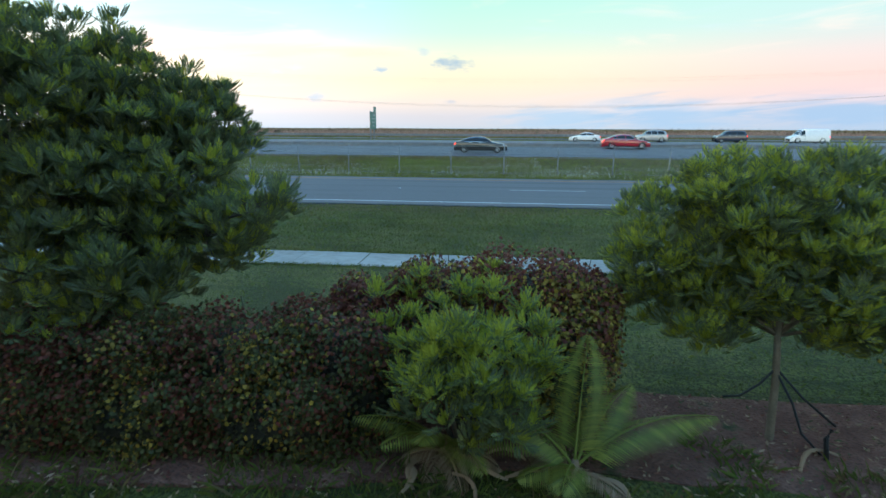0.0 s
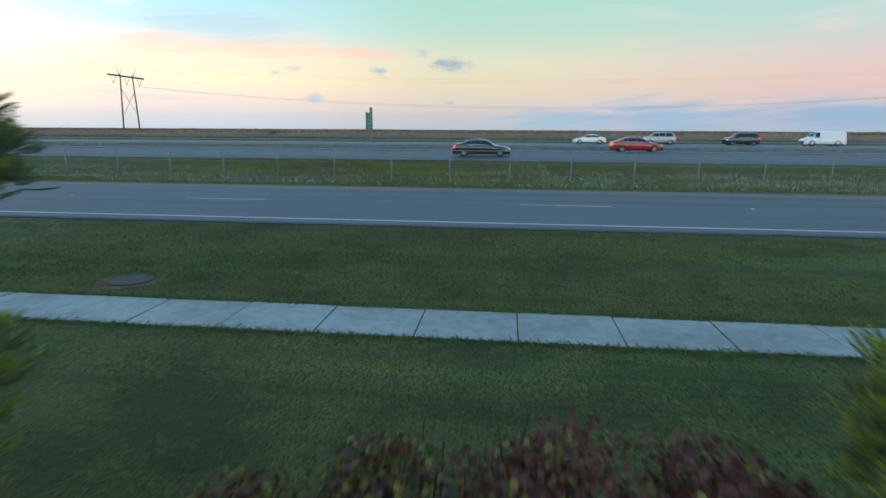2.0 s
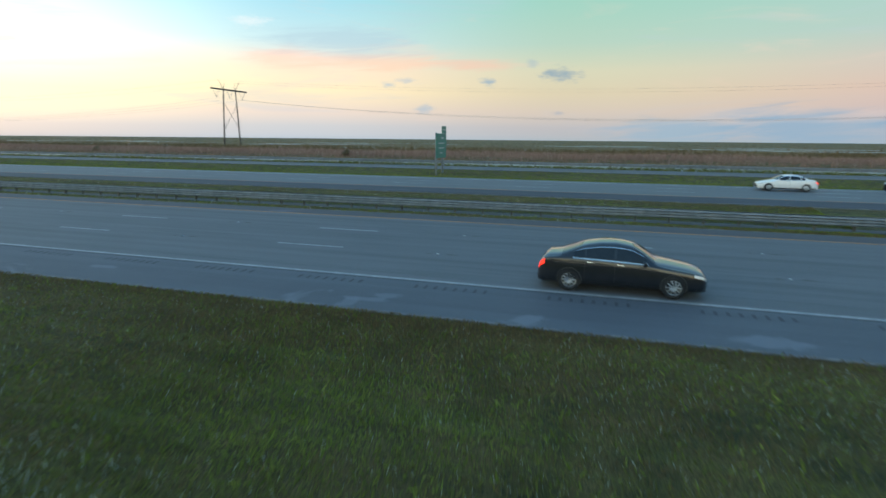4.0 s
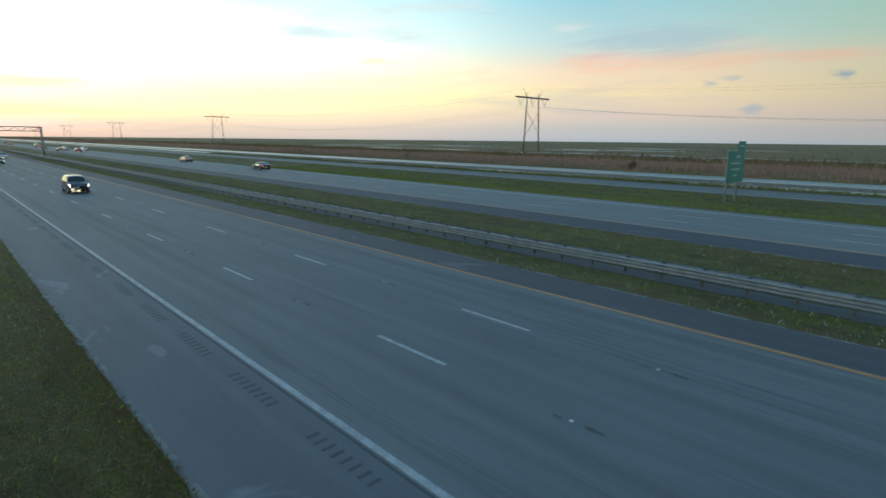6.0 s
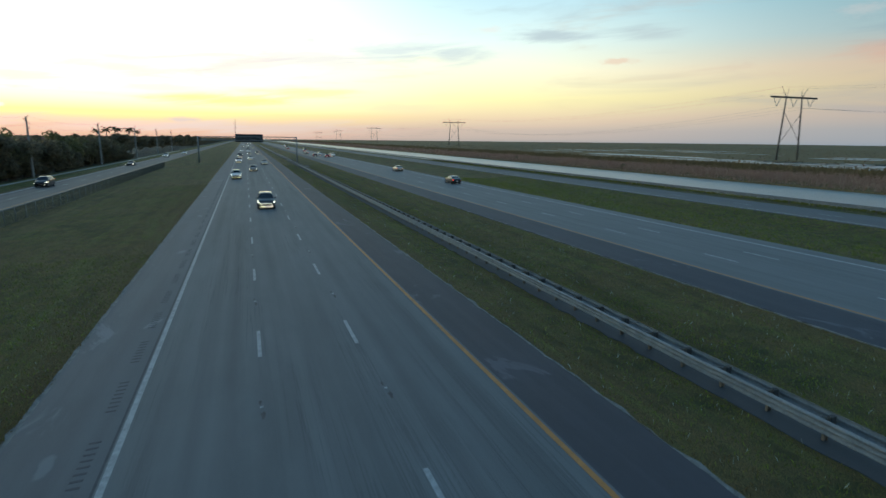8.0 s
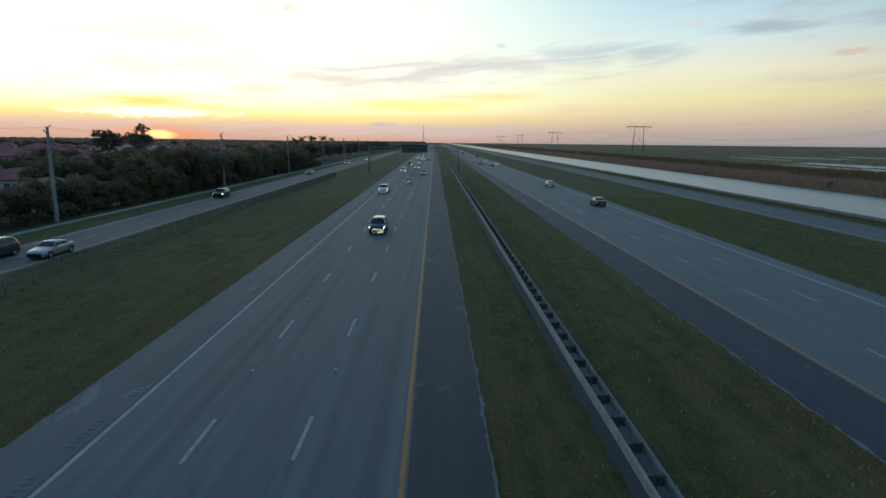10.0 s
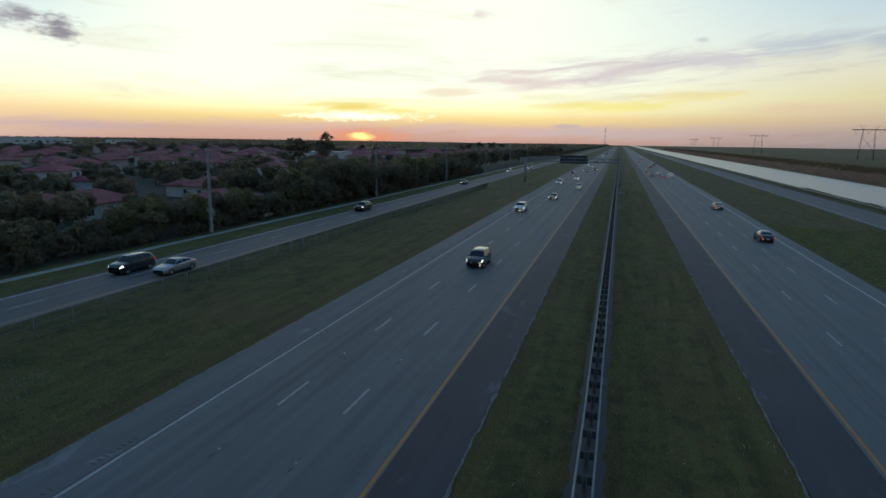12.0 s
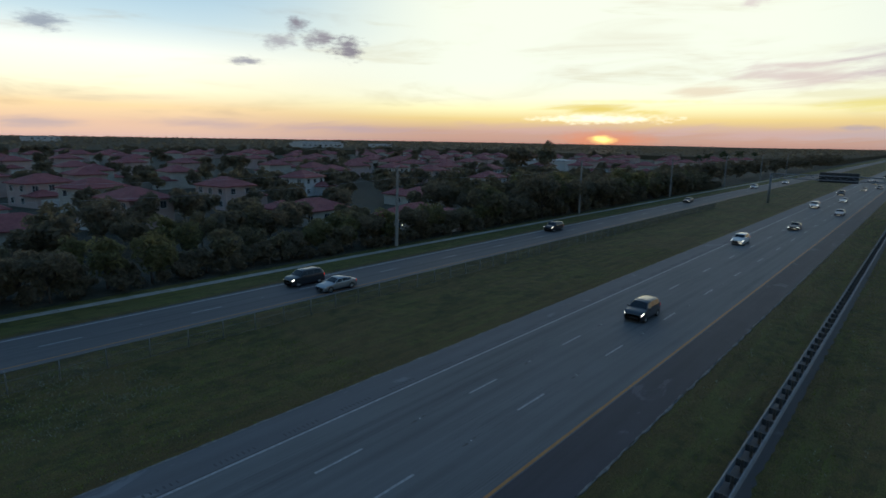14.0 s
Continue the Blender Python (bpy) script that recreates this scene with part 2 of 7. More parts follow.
def grass_material(name, dark, mid, dry, dry_amount, edges=()):
    n = material(name)
    big = n.noise(n.pos, 0.09, 4, 0.6)
    med = n.noise(n.pos, 0.8, 4, 0.6)
    fine = n.noise(n.mapped(n.pos, (1, 1.6, 1)), 9.0, 5, 0.7)
    c = n.mix(n.rng(n.math("ADD", n.math("MULTIPLY", med, 0.5), n.math("MULTIPLY", fine, 0.5)), 0.42, 0.58), rgb(*dark), rgb(*mid))
    d = n.rng(n.math("ADD", n.math("MULTIPLY", big, 0.45), n.math("MULTIPLY", med, 0.55)), 0.5 - 0.12 * dry_amount, 0.72 - 0.1 * dry_amount)
    # worn brown turf beside the pavements
    y = n.node("ShaderNodeSeparateXYZ", {0: n.pos}).outputs[1]
    for e, reach in edges:
        gap = n.math("ADD", n.math("ABSOLUTE", n.math("SUBTRACT", y, e)), n.math("MULTIPLY", n.math("SUBTRACT", med, 0.5), reach * 1.6))
        d = n.math("MAXIMUM", d, n.rng(gap, reach, 0.1, 0.0, 0.9))
    c = n.mix(n.math("MULTIPLY", d, min(1.0, 0.55 * dry_amount + 0.2)), c, rgb(*dry))
    mown = n.noise(n.mapped(n.pos, (0.1, 1.3, 1), (4, 2, 0)), 1.0, 4, 0.6)
    c = n.mix(n.rng(mown, 0.5, 0.66, 0.0, 0.55), c, rgb(mid[0] * 1.25, mid[1] * 1.2, mid[2] * 1.3))
    c = n.mix(n.rng(mown, 0.46, 0.34, 0.0, 0.5), c, rgb(*dark))
    tuft = n.noise(n.mapped(n.pos, (1, 0.8, 1)), 30.0, 3, 0.75)
    c = n.mix(n.rng(tuft, 0.54, 0.42, 0.0, 0.9), c, rgb(*[v * 0.55 for v in dark]))
    speck = n.rng(n.noise(n.pos, 26.0, 2, 0.5), 0.68, 0.78)
    c = n.mix(n.math("MULTIPLY", speck, 0.35), c, rgb(mid[0] * 2.6, mid[1] * 2.2, mid[2] * 2.4))
    h = n.math("ADD", fine, n.math("MULTIPLY", n.noise(n.pos, 32.0, 3, 0.6), 0.6))
    return finish(n, c, 0.85, 0, h, 0.06, 0.9, 0.25)


M_YARD = grass_material("yard_grass", (0.060, 0.066, 0.016), (0.136, 0.152, 0.030), (0.18, 0.130, 0.044), 0.9, ((16.1, 0.9), (25.3, 0.8), (92.2, 1.0), (110.2, 1.5)))
M_VERGE = grass_material("verge_grass", (0.050, 0.050, 0.016), (0.134, 0.138, 0.032), (0.18, 0.110, 0.043), 1.15, ((44.65, 3.0), (62.0, 1.9), (75.6, 1.8)))
M_MARSH = grass_material("marsh_grass", (0.125, 0.088, 0.034), (0.20, 0.138, 0.05), (0.25, 0.165, 0.066), 1.2)
M_TOWN = grass_material("town_ground", (0.045, 0.046, 0.034), (0.08, 0.082, 0.055), (0.11, 0.085, 0.065), 0.9)


def mulch_material():
    n = material("mulch")
    f = n.noise(n.pos, 2.2, 5, 0.65)
    g = n.node("ShaderNodeTexVoronoi", {"Vector": n.mapped(n.pos, (1, 2.4, 1)), "Scale": 22.0})
    c = n.mix(n.rng(f, 0.35, 0.7), rgb(0.15, 0.062, 0.044), rgb(0.27, 0.13, 0.09))
    c = n.mix(n.rng(g.outputs["Distance"], 0.0, 0.5), rgb(0.07, 0.04, 0.032), c)
    c = n.mix(n.rng(n.noise(n.pos, 1.1, 4, 0.7), 0.58, 0.7), c, rgb(0.03, 0.055, 0.018))
    return finish(n, c, 0.9, 0, g.outputs["Distance"], 0.03, 0.8, 0.2)


M_MULCH = mulch_material()


def pavement_material(name, a, b, track=0.0, y0=0.0, lane=3.66, patch=0.0, fine=60.0, stains=(), rough=0.68, spec=0.4):
    """Asphalt or worn concrete that runs along x, with oily wheel tracks in its lanes, patches and grit."""
    n = material(name)
    grit = n.noise(n.pos, fine, 3, 0.7)
    long_ = n.noise(n.mapped(n.pos, (0.035, 1.5, 1)), 1.0, 5, 0.6)
    blot = n.noise(n.mapped(n.pos, (0.35, 1, 1)), 0.55, 5, 0.65)
    f = n.math("ADD", n.math("MULTIPLY", long_, 0.55), n.math("MULTIPLY", blot, 0.45))
    c = n.mix(n.rng(f, 0.32, 0.68), rgb(*a), rgb(*b))
    c = n.mix(n.math("MULTIPLY", n.rng(grit, 0.35, 0.75), 0.4), c, rgb(*[v * 1.45 for v in b]))
    if track:
        y = n.node("ShaderNodeSeparateXYZ", {0: n.pos}).outputs[1]
        ph = n.math("FRACT", n.math("DIVIDE", n.math("SUBTRACT", y, y0), lane))
        centre = n.math("ABSOLUTE", n.math("SUBTRACT", ph, 0.5))
        wheel = n.math("ABSOLUTE", n.math("SUBTRACT", centre, 0.24))
        t = n.math("MULTIPLY", n.rng(wheel, 0.15, 0.0), n.rng(n.noise(n.mapped(n.pos, (0.03, 0.4, 1), (2, 5, 0)), 1.0, 4, 0.6), 0.38, 0.62, 0.1, 1.0))
        oil = n.math("MULTIPLY", n.rng(centre, 0.12, 0.0), n.rng(blot, 0.35, 0.65, 0.2, 0.8))
        c = n.mix(n.math("MULTIPLY", t, track), c, rgb(*[v * 0.62 for v in a]))
        c = n.mix(n.math("MULTIPLY", oil, track * 0.6), c, rgb(*[v * 0.6 for v in a]))
        # thin sealed cracks that run with the traffic
        crack = n.noise(n.mapped(n.pos, (0.022, 2.6, 1), (1, 3, 0)), 1.0, 6, 0.7, Distortion=0.25)
        worn = n.rng(n.noise(n.mapped(n.pos, (0.05, 0.35, 1), (8, 1, 0)), 1.0, 3, 0.5), 0.42, 0.6)
        c = n.mix(n.math("MULTIPLY", n.math("MULTIPLY", n.rng(n.math("ABSOLUTE", n.math("SUBTRACT", crack, 0.5)), 0.022, 0.006), worn), 0.4), c, rgb(*[v * 0.42 for v in a]))
    if patch:
        p = n.rng(n.noise(n.mapped(n.pos, (0.5, 1, 1), (3, 9, 0)), 0.42, 5, 0.6, Distortion=0.8), 0.62, 0.67)
        c = n.mix(n.math("MULTIPLY", p, patch), c, rgb(*[v * 2.3 for v in b]))
    # pale dusty stains with wandering outlines: centre and half sizes
    swirl = n.math("MULTIPLY", n.math("SUBTRACT", n.noise(n.pos, 1.7, 4, 0.6), 0.5), 2.2)
    xy = n.node("ShaderNodeSeparateXYZ", {0: n.pos})
    for sx, sy, rx, ry, k in stains:
        u = n.math("DIVIDE", n.math("SUBTRACT", xy.outputs[0], sx), rx)
        w = n.math("DIVIDE", n.math("SUBTRACT", xy.outputs[1], sy), ry)
        far = n.math("ADD", n.math("SQRT", n.math("ADD", n.math("MULTIPLY", u, u), n.math("MULTIPLY", w, w))), swirl)
        c = n.mix(n.rng(far, 1.15, 0.6, 0.0, k), c, rgb(*[v * 1.9 for v in b]))
    return finish(n, c, rough, 0, grit, 0.006, 0.5, spec)


STAINS = ((-0.85, 45.25, 0.5, 0.36, 0.6), (-5.7, 45.6, 0.7, 0.2, 0.5), (-5.2, 46.05, 0.6, 0.22, 0.45), (-6.0, 45.2, 0.28, 0.4, 0.45), (-16.0, 46.2, 0.5, 0.2, 0.5), (4.5, 45.4, 0.9, 0.4, 0.6))
M_LANES = pavement_material("interstate_lanes", (0.095, 0.098, 0.101), (0.134, 0.137, 0.141), 0.45, 47.79, 3.745, rough=0.68, spec=0.32)
M_FAR_LANES = pavement_material("far_lanes", (0.102, 0.105, 0.106), (0.140, 0.143, 0.144), 0.35, 79.15, 3.72, rough=0.66, spec=0.36)
M_SHOULDER = pavement_material("shoulder_asphalt", (0.071, 0.075, 0.084), (0.098, 0.103, 0.115), 0, patch=0.4, stains=STAINS)
M_DARK_SHOULDER = pavement_material("dark_asphalt", (0.027, 0.026, 0.034), (0.046, 0.045, 0.056), 0, patch=0.6)
M_LOCAL = pavement_material("local_asphalt", (0.084, 0.079, 0.080), (0.112, 0.106, 0.106), 0.6, 17.27, 3.57)
M_STRIP = pavement_material("strip_asphalt", (0.036, 0.039, 0.045), (0.062, 0.066, 0.073), 0, patch=0.3)
M_GROOVE = simple("groove_asphalt", (0.046, 0.048, 0.052), (0.066, 0.069, 0.073), 6, 0.8)
M_CRUMBLE = simple("broken_edge", (0.09, 0.09, 0.085), (0.22, 0.215, 0.205), 3, 0.9, bump=0.9, bump_d=0.02)
M_WHITE = simple("white_paint", (0.26, 0.27, 0.28), (0.44, 0.45, 0.45), 2.2, 0.55)
M_WORN_WHITE = simple("worn_white_paint", (0.20, 0.21, 0.215), (0.36, 0.37, 0.375), 4, 0.6)
M_YELLOW = simple("yellow_paint", (0.32, 0.128, 0.026), (0.44, 0.185, 0.042), 2.5, 0.6)
M_SIDEWALK = simple("sidewalk_concrete", (0.225, 0.208, 0.182), (0.375, 0.352, 0.312), 0.7, 0.8, bump=0.4)
M_JOINT = simple("joint_dirt", (0.05, 0.05, 0.045), (0.09, 0.085, 0.075), 6, 0.9)
M_STEEL = simple("galvanised_steel", (0.15, 0.163, 0.176), (0.235, 0.25, 0.265), 2.0, 0.6, 0.0, spec=0.3)
M_RUST = simple("weathered_post", (0.10, 0.085, 0.07), (0.18, 0.15, 0.12), 4, 0.8)
M_BLOCK = simple("dark_blockout", (0.06, 0.055, 0.052), (0.10, 0.092, 0.086), 5, 0.9)
M_PIPE = simple("fence_pipe", (0.15, 0.158, 0.158), (0.24, 0.25, 0.25), 3.0, 0.5, 0.3)
M_MESH = simple("fence_mesh", (0.06, 0.064, 0.064), (0.10, 0.105, 0.105), 3.0, 0.6, 0.3)


def water_material():
    n = material("canal_water")
    r = n.math("ADD", n.noise(n.mapped(n.pos, (0.5, 1.2, 1)), 0.9, 4, 0.6), n.math("MULTIPLY", n.noise(n.pos, 0.12, 3, 0.6), 0.8))
    return finish(n, rgb(0.085, 0.10, 0.11), 0.3, 0, r, 0.7, 0.3, 1.0, IOR=1.9)


M_WATER = water_material()


# ------------------------------------------------------------------ mesh helpers
def mesh_of(name, verts, faces, mats, face_mats=None, smooth=False):
    me = bpy.data.meshes.new(name)
    me.from_pydata([tuple(v) for v in verts], [], [tuple(f) for f in faces])
    for m in mats:
        me.materials.append(m)
    if face_mats is not None:
        me.polygons.foreach_set("material_index", np.asarray(face_mats, dtype=np.int32))
    if smooth:
        me.polygons.foreach_set("use_smooth", np.ones(len(me.polygons), dtype=bool))
    me.update()
    return me


def thing(name, verts, faces, mat, label="", category="", group="", kind="", smooth=False, face_mats=None):
    mats = mat if isinstance(mat, (list, tuple)) else [mat]
    return tagged(new(name, mesh_of(name, verts, faces, mats, face_mats, smooth)), label, category, group, kind)


def holder(name, m, label, category, group="", kind=""):
    ob = new(name)
    ob.empty_display_size = 0.2
    ob.matrix_basis = m
    return tagged(ob, label, category, group, kind)


def child(name, me, parent, m=None, label=""):
    ob = new(name, me)
    ob.parent = parent
    if m is not None:
        ob.matrix_basis = m
    if label:
        ob["label"] = label
    return ob


def boxes(items):
    """Vertices and faces of boxes given as (x0, y0, z0, x1, y1, z1)."""
    v, f = [], []
    for x0, y0, z0, x1, y1, z1 in items:
        b = len(v)
        v += [(x0, y0, z0), (x1, y0, z0), (x1, y1, z0), (x0, y1, z0), (x0, y0, z1), (x1, y0, z1), (x1, y1, z1), (x0, y1, z1)]
        f += [(b, b + 3, b + 2, b + 1), (b + 4, b + 5, b + 6, b + 7), (b, b + 1, b + 5, b + 4), (b + 1, b + 2, b + 6, b + 5), (b + 2, b + 3, b + 7, b + 6), (b + 3, b, b + 4, b + 7)]
    return v, f


def bevel_box(name, size, mat, bev=0.01, seg=1):
    bm = bmesh.new()
    bmesh.ops.create_cube(bm, size=1.0, matrix=Matrix.Diagonal((*size, 1)))
    bmesh.ops.bevel(bm, geom=bm.edges[:], offset=bev, segments=seg, affect="EDGES", profile=0.6)
    me = bpy.data.meshes.new(name)
    bm.to_mesh(me)
    bm.free()
    me.materials.append(mat)
    return me


def tube(path, radii, sides=8, cap=True):
    """Vertices and faces of a round bar along a path of points."""
    v, f = [], []
    pts = [Vector(p) for p in path]
    for i, p in enumerate(pts):
        d = (pts[min(i + 1, len(pts) - 1)] - pts[max(i - 1, 0)]).normalized()
        a = d.cross(Vector((0, 0, 1)) if abs(d.z) < 0.9 else Vector((1, 0, 0))).normalized()
        b = d.cross(a)
        r = radii[i] if isinstance(radii, (list, tuple)) else radii
        for k in range(sides):
            w = 2 * math.pi * k / sides
            v.append(p + a * (r * math.cos(w)) + b * (r * math.sin(w)))
    for i in range(len(pts) - 1):
        for k in range(sides):
            k2 = (k + 1) % sides
            f.append((i * sides + k, i * sides + k2, (i + 1) * sides + k2, (i + 1) * sides + k))
    if cap:
        f.append(tuple(range(sides))[::-1])
        f.append(tuple((len(pts) - 1) * sides + k for k in range(sides)))
    return v, f


def joined(*parts):
    v, f = [], []
    for pv, pf in parts:
        b = len(v)
        v += list(pv)
        f += [tuple(i + b for i in face) for face in pf]
    return v, f

# ------------------------------------------------------------------ ground and roads (all run along x)
# offset of the frontage road, the sidewalk and the garden, which lie lower than the interstate
LX, LY, LZ = 3.5, -1.7, -0.5
AT_GARDEN = Matrix.Translation((LX, LY, LZ))
TOWN_Z = -0.9
PROFILE = [(-4200, -0.9), (-300, -0.9), (-60, -0.9), (-1.7, -0.92), (4.3, -0.92), (7.3, -0.90), (8.95, -0.845), (10.42, -0.84), (12.3, -0.80), (15.3, -0.60), (16.7, -0.560),
           (25.3, -0.39), (26.5, -0.42), (29.3, -0.50), (34.0, -0.62), (40.5, -0.42), (44.6, -0.29), (62.0, -0.09), (63.5, -0.20), (66.4, -0.50), (67.1, -0.54), (67.8, -0.50),
           (73.0, -0.28), (75.7, -0.12), (92.2, -0.02), (95.0, -0.15), (102.0, -0.62), (106.0, -0.5), (110.0, -0.06), (119.5, -0.06), (122.5, -0.12), (126.5, -0.3),
           (129.5, -1.6), (159.5, -1.6), (161.2, -0.6), (165.0, 0.0), (195.0, 0.15), (222.0, 0.0), (238.0, -0.3), (600.0, -0.3), (4200.0, -0.3)]


def height_at(y):
    return float(np.interp(y, [p[0] for p in PROFILE], [p[1] for p in PROFILE]))


def build_ground():
    xs = [-4200, -2500, -1500, -900, -600, -400] + list(range(-300, 61, 6)) + [90, 140, 220, 400, 800, 1600, 4200]
    ys = sorted({p[0] for p in PROFILE} | {-2000, -900, -500, -150, -30, -12, 0.3, 1.8, 3.3, 13.8, 27.8, 31.5, 37, 43.2, 65, 70.5, 98, 175, 300, 420, 900, 1800})
    v, f, fm = [], [], []
    for j, y in enumerate(ys):
        for i, x in enumerate(xs):
            z = height_at(y)
            if -300 <= x <= 60 and any(a < y < b for a, b in ((-7, 8.8), (11.3, 15.3), (27, 44), (63, 66), (68.2, 75), (93, 109))):
                z += 0.05 * noise.noise(Vector((x * 0.23, y * 0.4, 2)))
            v.append((x, y, z))
    nx = len(xs)
    for j in range(len(ys) - 1):
        yc = (ys[j] + ys[j + 1]) / 2
        for i in range(nx - 1):
            f.append((j * nx + i, j * nx + i + 1, (j + 1) * nx + i + 1, (j + 1) * nx + i))
            xc = (xs[i] + xs[i + 1]) / 2
            if yc < 7.3:
                fm.append(1 if xc < -16 or yc < -8 else 4)
            elif yc < 15.8:
                fm.append(0)
            elif yc < 128:
                fm.append(2)
            else:
                fm.append(3)
    return thing("ground", v, f, [M_YARD, M_TOWN, M_VERGE, M_MARSH, M_YARD], "flat mown grass verges, garden ground and open marsh", "ground", kind="structure", face_mats=fm)


build_ground()


def sheet(name, x0, x1, y0, z0, y1, z1, mat, label, category, parent=None, step=None, wobble=(0, 0), seed=0, thick=0.12):
    """A slab along x from y0 to y1, its top at z0 and z1, whose two long edges may wander."""
    xs = list(np.arange(x0, x1, step)) + [x1] if step else [x0, x1]
    v, f = [], []
    for x in xs:
        n0 = wobble[0] * (noise.noise(Vector((x * 0.9, seed, 0))) + 0.6 * noise.noise(Vector((x * 3.1, seed, 4))))
        n1 = wobble[1] * (noise.noise(Vector((x * 0.9, seed, 9))) + 0.6 * noise.noise(Vector((x * 3.1, seed, 7))))
        v += [(x, y0 + n0, z0), (x, y1 + n1, z1), (x, y1 + n1, z1 - thick), (x, y0 + n0, z0 - thick)]
    for i in range(len(xs) - 1):
        a, b = 4 * i, 4 * i + 4
        for k in range(4):
            k2 = (k + 1) % 4
            f.append((a + k, b + k, b + k2, a + k2))
    if parent is None:
        return thing(name, v, f, mat, label, category, kind="structure")
    return child(name, mesh_of(name, v, f, [mat]), parent, label=label)


FAR0, FAR1 = -2600.0, 700.0


def near_z(y):
    """Height of the near carriageway, which falls two in a hundred towards its outer edge."""
    return 0.0205 * (y - 53.9)


def shoulder_z(y):
    return -0.27 + (y - 44.65) * (near_z(47.62) + 0.27) / 2.97


FAR_Z = 0.05
local_road = sheet("road_local", FAR0, FAR1, 16.7, -0.525, 25.2, -0.355, M_LOCAL, "two-lane asphalt frontage road with worn wheel tracks", "road")
near_road = sheet("road_interstate", FAR0, FAR1, 47.62, near_z(47.62), 59.2, near_z(59.2), M_LANES, "three-lane grey interstate carriageway with dark wheel tracks", "road")
far_road = sheet("road_interstate_opposite", FAR0, FAR1, 78.9, FAR_Z, 92.2, FAR_Z, M_FAR_LANES, "pale three-lane carriageway beyond the grass median", "road")
canal_road = sheet("road_canal_side", FAR0, FAR1, 110.3, 0.0, 119.2, 0.0, M_LOCAL, "two-lane asphalt road beside the canal", "road")
sheet("shoulder_outer", FAR0, FAR1, 44.65, -0.27, 47.62, near_z(47.62), M_SHOULDER, "grey asphalt breakdown lane with a ragged grass edge", "shoulder", near_road)
sheet("shoulder_inner", FAR0, FAR1, 59.2, near_z(59.2), 61.95, -0.04, M_DARK_SHOULDER, "dark asphalt strip beside the median grass", "shoulder", near_road)
sheet("shoulder_inner", FAR0, FAR1, 75.7, -0.08, 78.9, FAR_Z, M_DARK_SHOULDER, "dark asphalt strip beside the median grass", "shoulder", far_road)
for y, z, w, seed in ((44.74, -0.262, 0.16, 1), (62.0, -0.036, 0.1, 2), (75.62, -0.075, 0.10, 3)):
    sheet("broken_edge", -260, 40, y - w / 2, z, y + w / 2, z, M_CRUMBLE, "crumbling pale pavement edge", "", near_road if y < 70 else far_road, 0.45, (0.16, 0.16), seed)


sheet("broken_edge", -120, 40, 16.52, -0.535, 16.74, -0.530, M_GROOVE, "dark crumbling edge of the asphalt", "", local_road, 0.3, (0.12, 0.0), 5)
sheet("seam", -400, 100, 47.585, near_z(47.62) + 0.002, 47.655, near_z(47.62) + 0.002, M_GROOVE, "dark seam between lane and shoulder", "", near_road)


def line_mesh(x0, x1, w, mat):
    v, f = boxes([(x0, -w / 2, 0, x1, w / 2, 0.006)])
    return mesh_of("edge_line", v, f, [mat])


def long_line(y, z, mat, parent, w=0.17):
    child("edge_line", line_mesh(FAR0, FAR1, w, mat), parent, Matrix.Translation((0, y, z)))


def local_z(y):
    return -0.535 + 0.02 * (y - 16.2)


long_line(17.27, local_z(17.27), M_WHITE, local_road)
long_line(24.4, local_z(24.4), M_YELLOW, local_road, 0.14)
long_line(47.79, near_z(47.79), M_WORN_WHITE, near_road, 0.17)
long_line(59.03, near_z(59.03), M_YELLOW, near_road, 0.17)
long_line(79.15, FAR_Z, M_YELLOW, far_road)
long_line(90.32, FAR_Z, M_WHITE, far_road)
long_line(111.2, 0.0, M_WHITE, canal_road, 0.12)
dash_me = mesh_of("lane_dash", *boxes([(-1.525, -0.075, 0, 1.525, 0.075, 0.006)]), [M_WORN_WHITE])


def dashes(y, z, x0, parent, n=26, first=-20):
    for k in range(first, n + first):
        child("lane_dash", dash_me, parent, Matrix.Translation((x0 + 12.19 * k, y, z)))


dashes(20.84, local_z(20.84), 1.92 + LX, local_road, 32, -28)
dashes(51.55, near_z(51.55), -10.95, near_road, 32, -28)
dashes(55.27, near_z(55.27), -11.06, near_road, 32, -28)
dashes(83.01, FAR_Z, -6.28, far_road, 26, -23)
dashes(86.49, FAR_Z, -6.03, far_road, 26, -23)
dashes(114.7, 0.0, -9.5, canal_road, 20, -18)

# canal and marsh pools
wv, wf = boxes([(-4000, 127.0, -1.5, 4000, 161.5, -0.9)])
thing("canal_water", wv, wf, M_WATER, "wide still drainage canal reflecting the evening sky", "water", kind="structure")

# ------------------------------------------------------------------ roadside things
# concrete sidewalk of separate slabs, laid on a dirt bed that shows in the joints
walk_bed = sheet("sidewalk", -420, 60, 9.09, -0.852, 10.3, -0.852, M_JOINT, "pale concrete sidewalk beside mown grass", "sidewalk")
slab_me = bevel_box("slab", (1.479, 1.25, 0.1), M_SIDEWALK, 0.006)
for k in range(-100, 34):
    s = child("slab", slab_me, walk_bed, Matrix.Translation((LX - 1.35 + 0.75 + 1.5 * k, 9.695, -0.882 + 0.004 * math.sin(k * 2.7))) @ pose(0, 0, 0, 0.3 * math.sin(k * 1.9), 0.15 * math.cos(k * 3.1), 0))
sheet("slab_run", -420, -147.5, 9.07, -0.84, 10.32, -0.84, M_SIDEWALK, "", "", walk_bed)
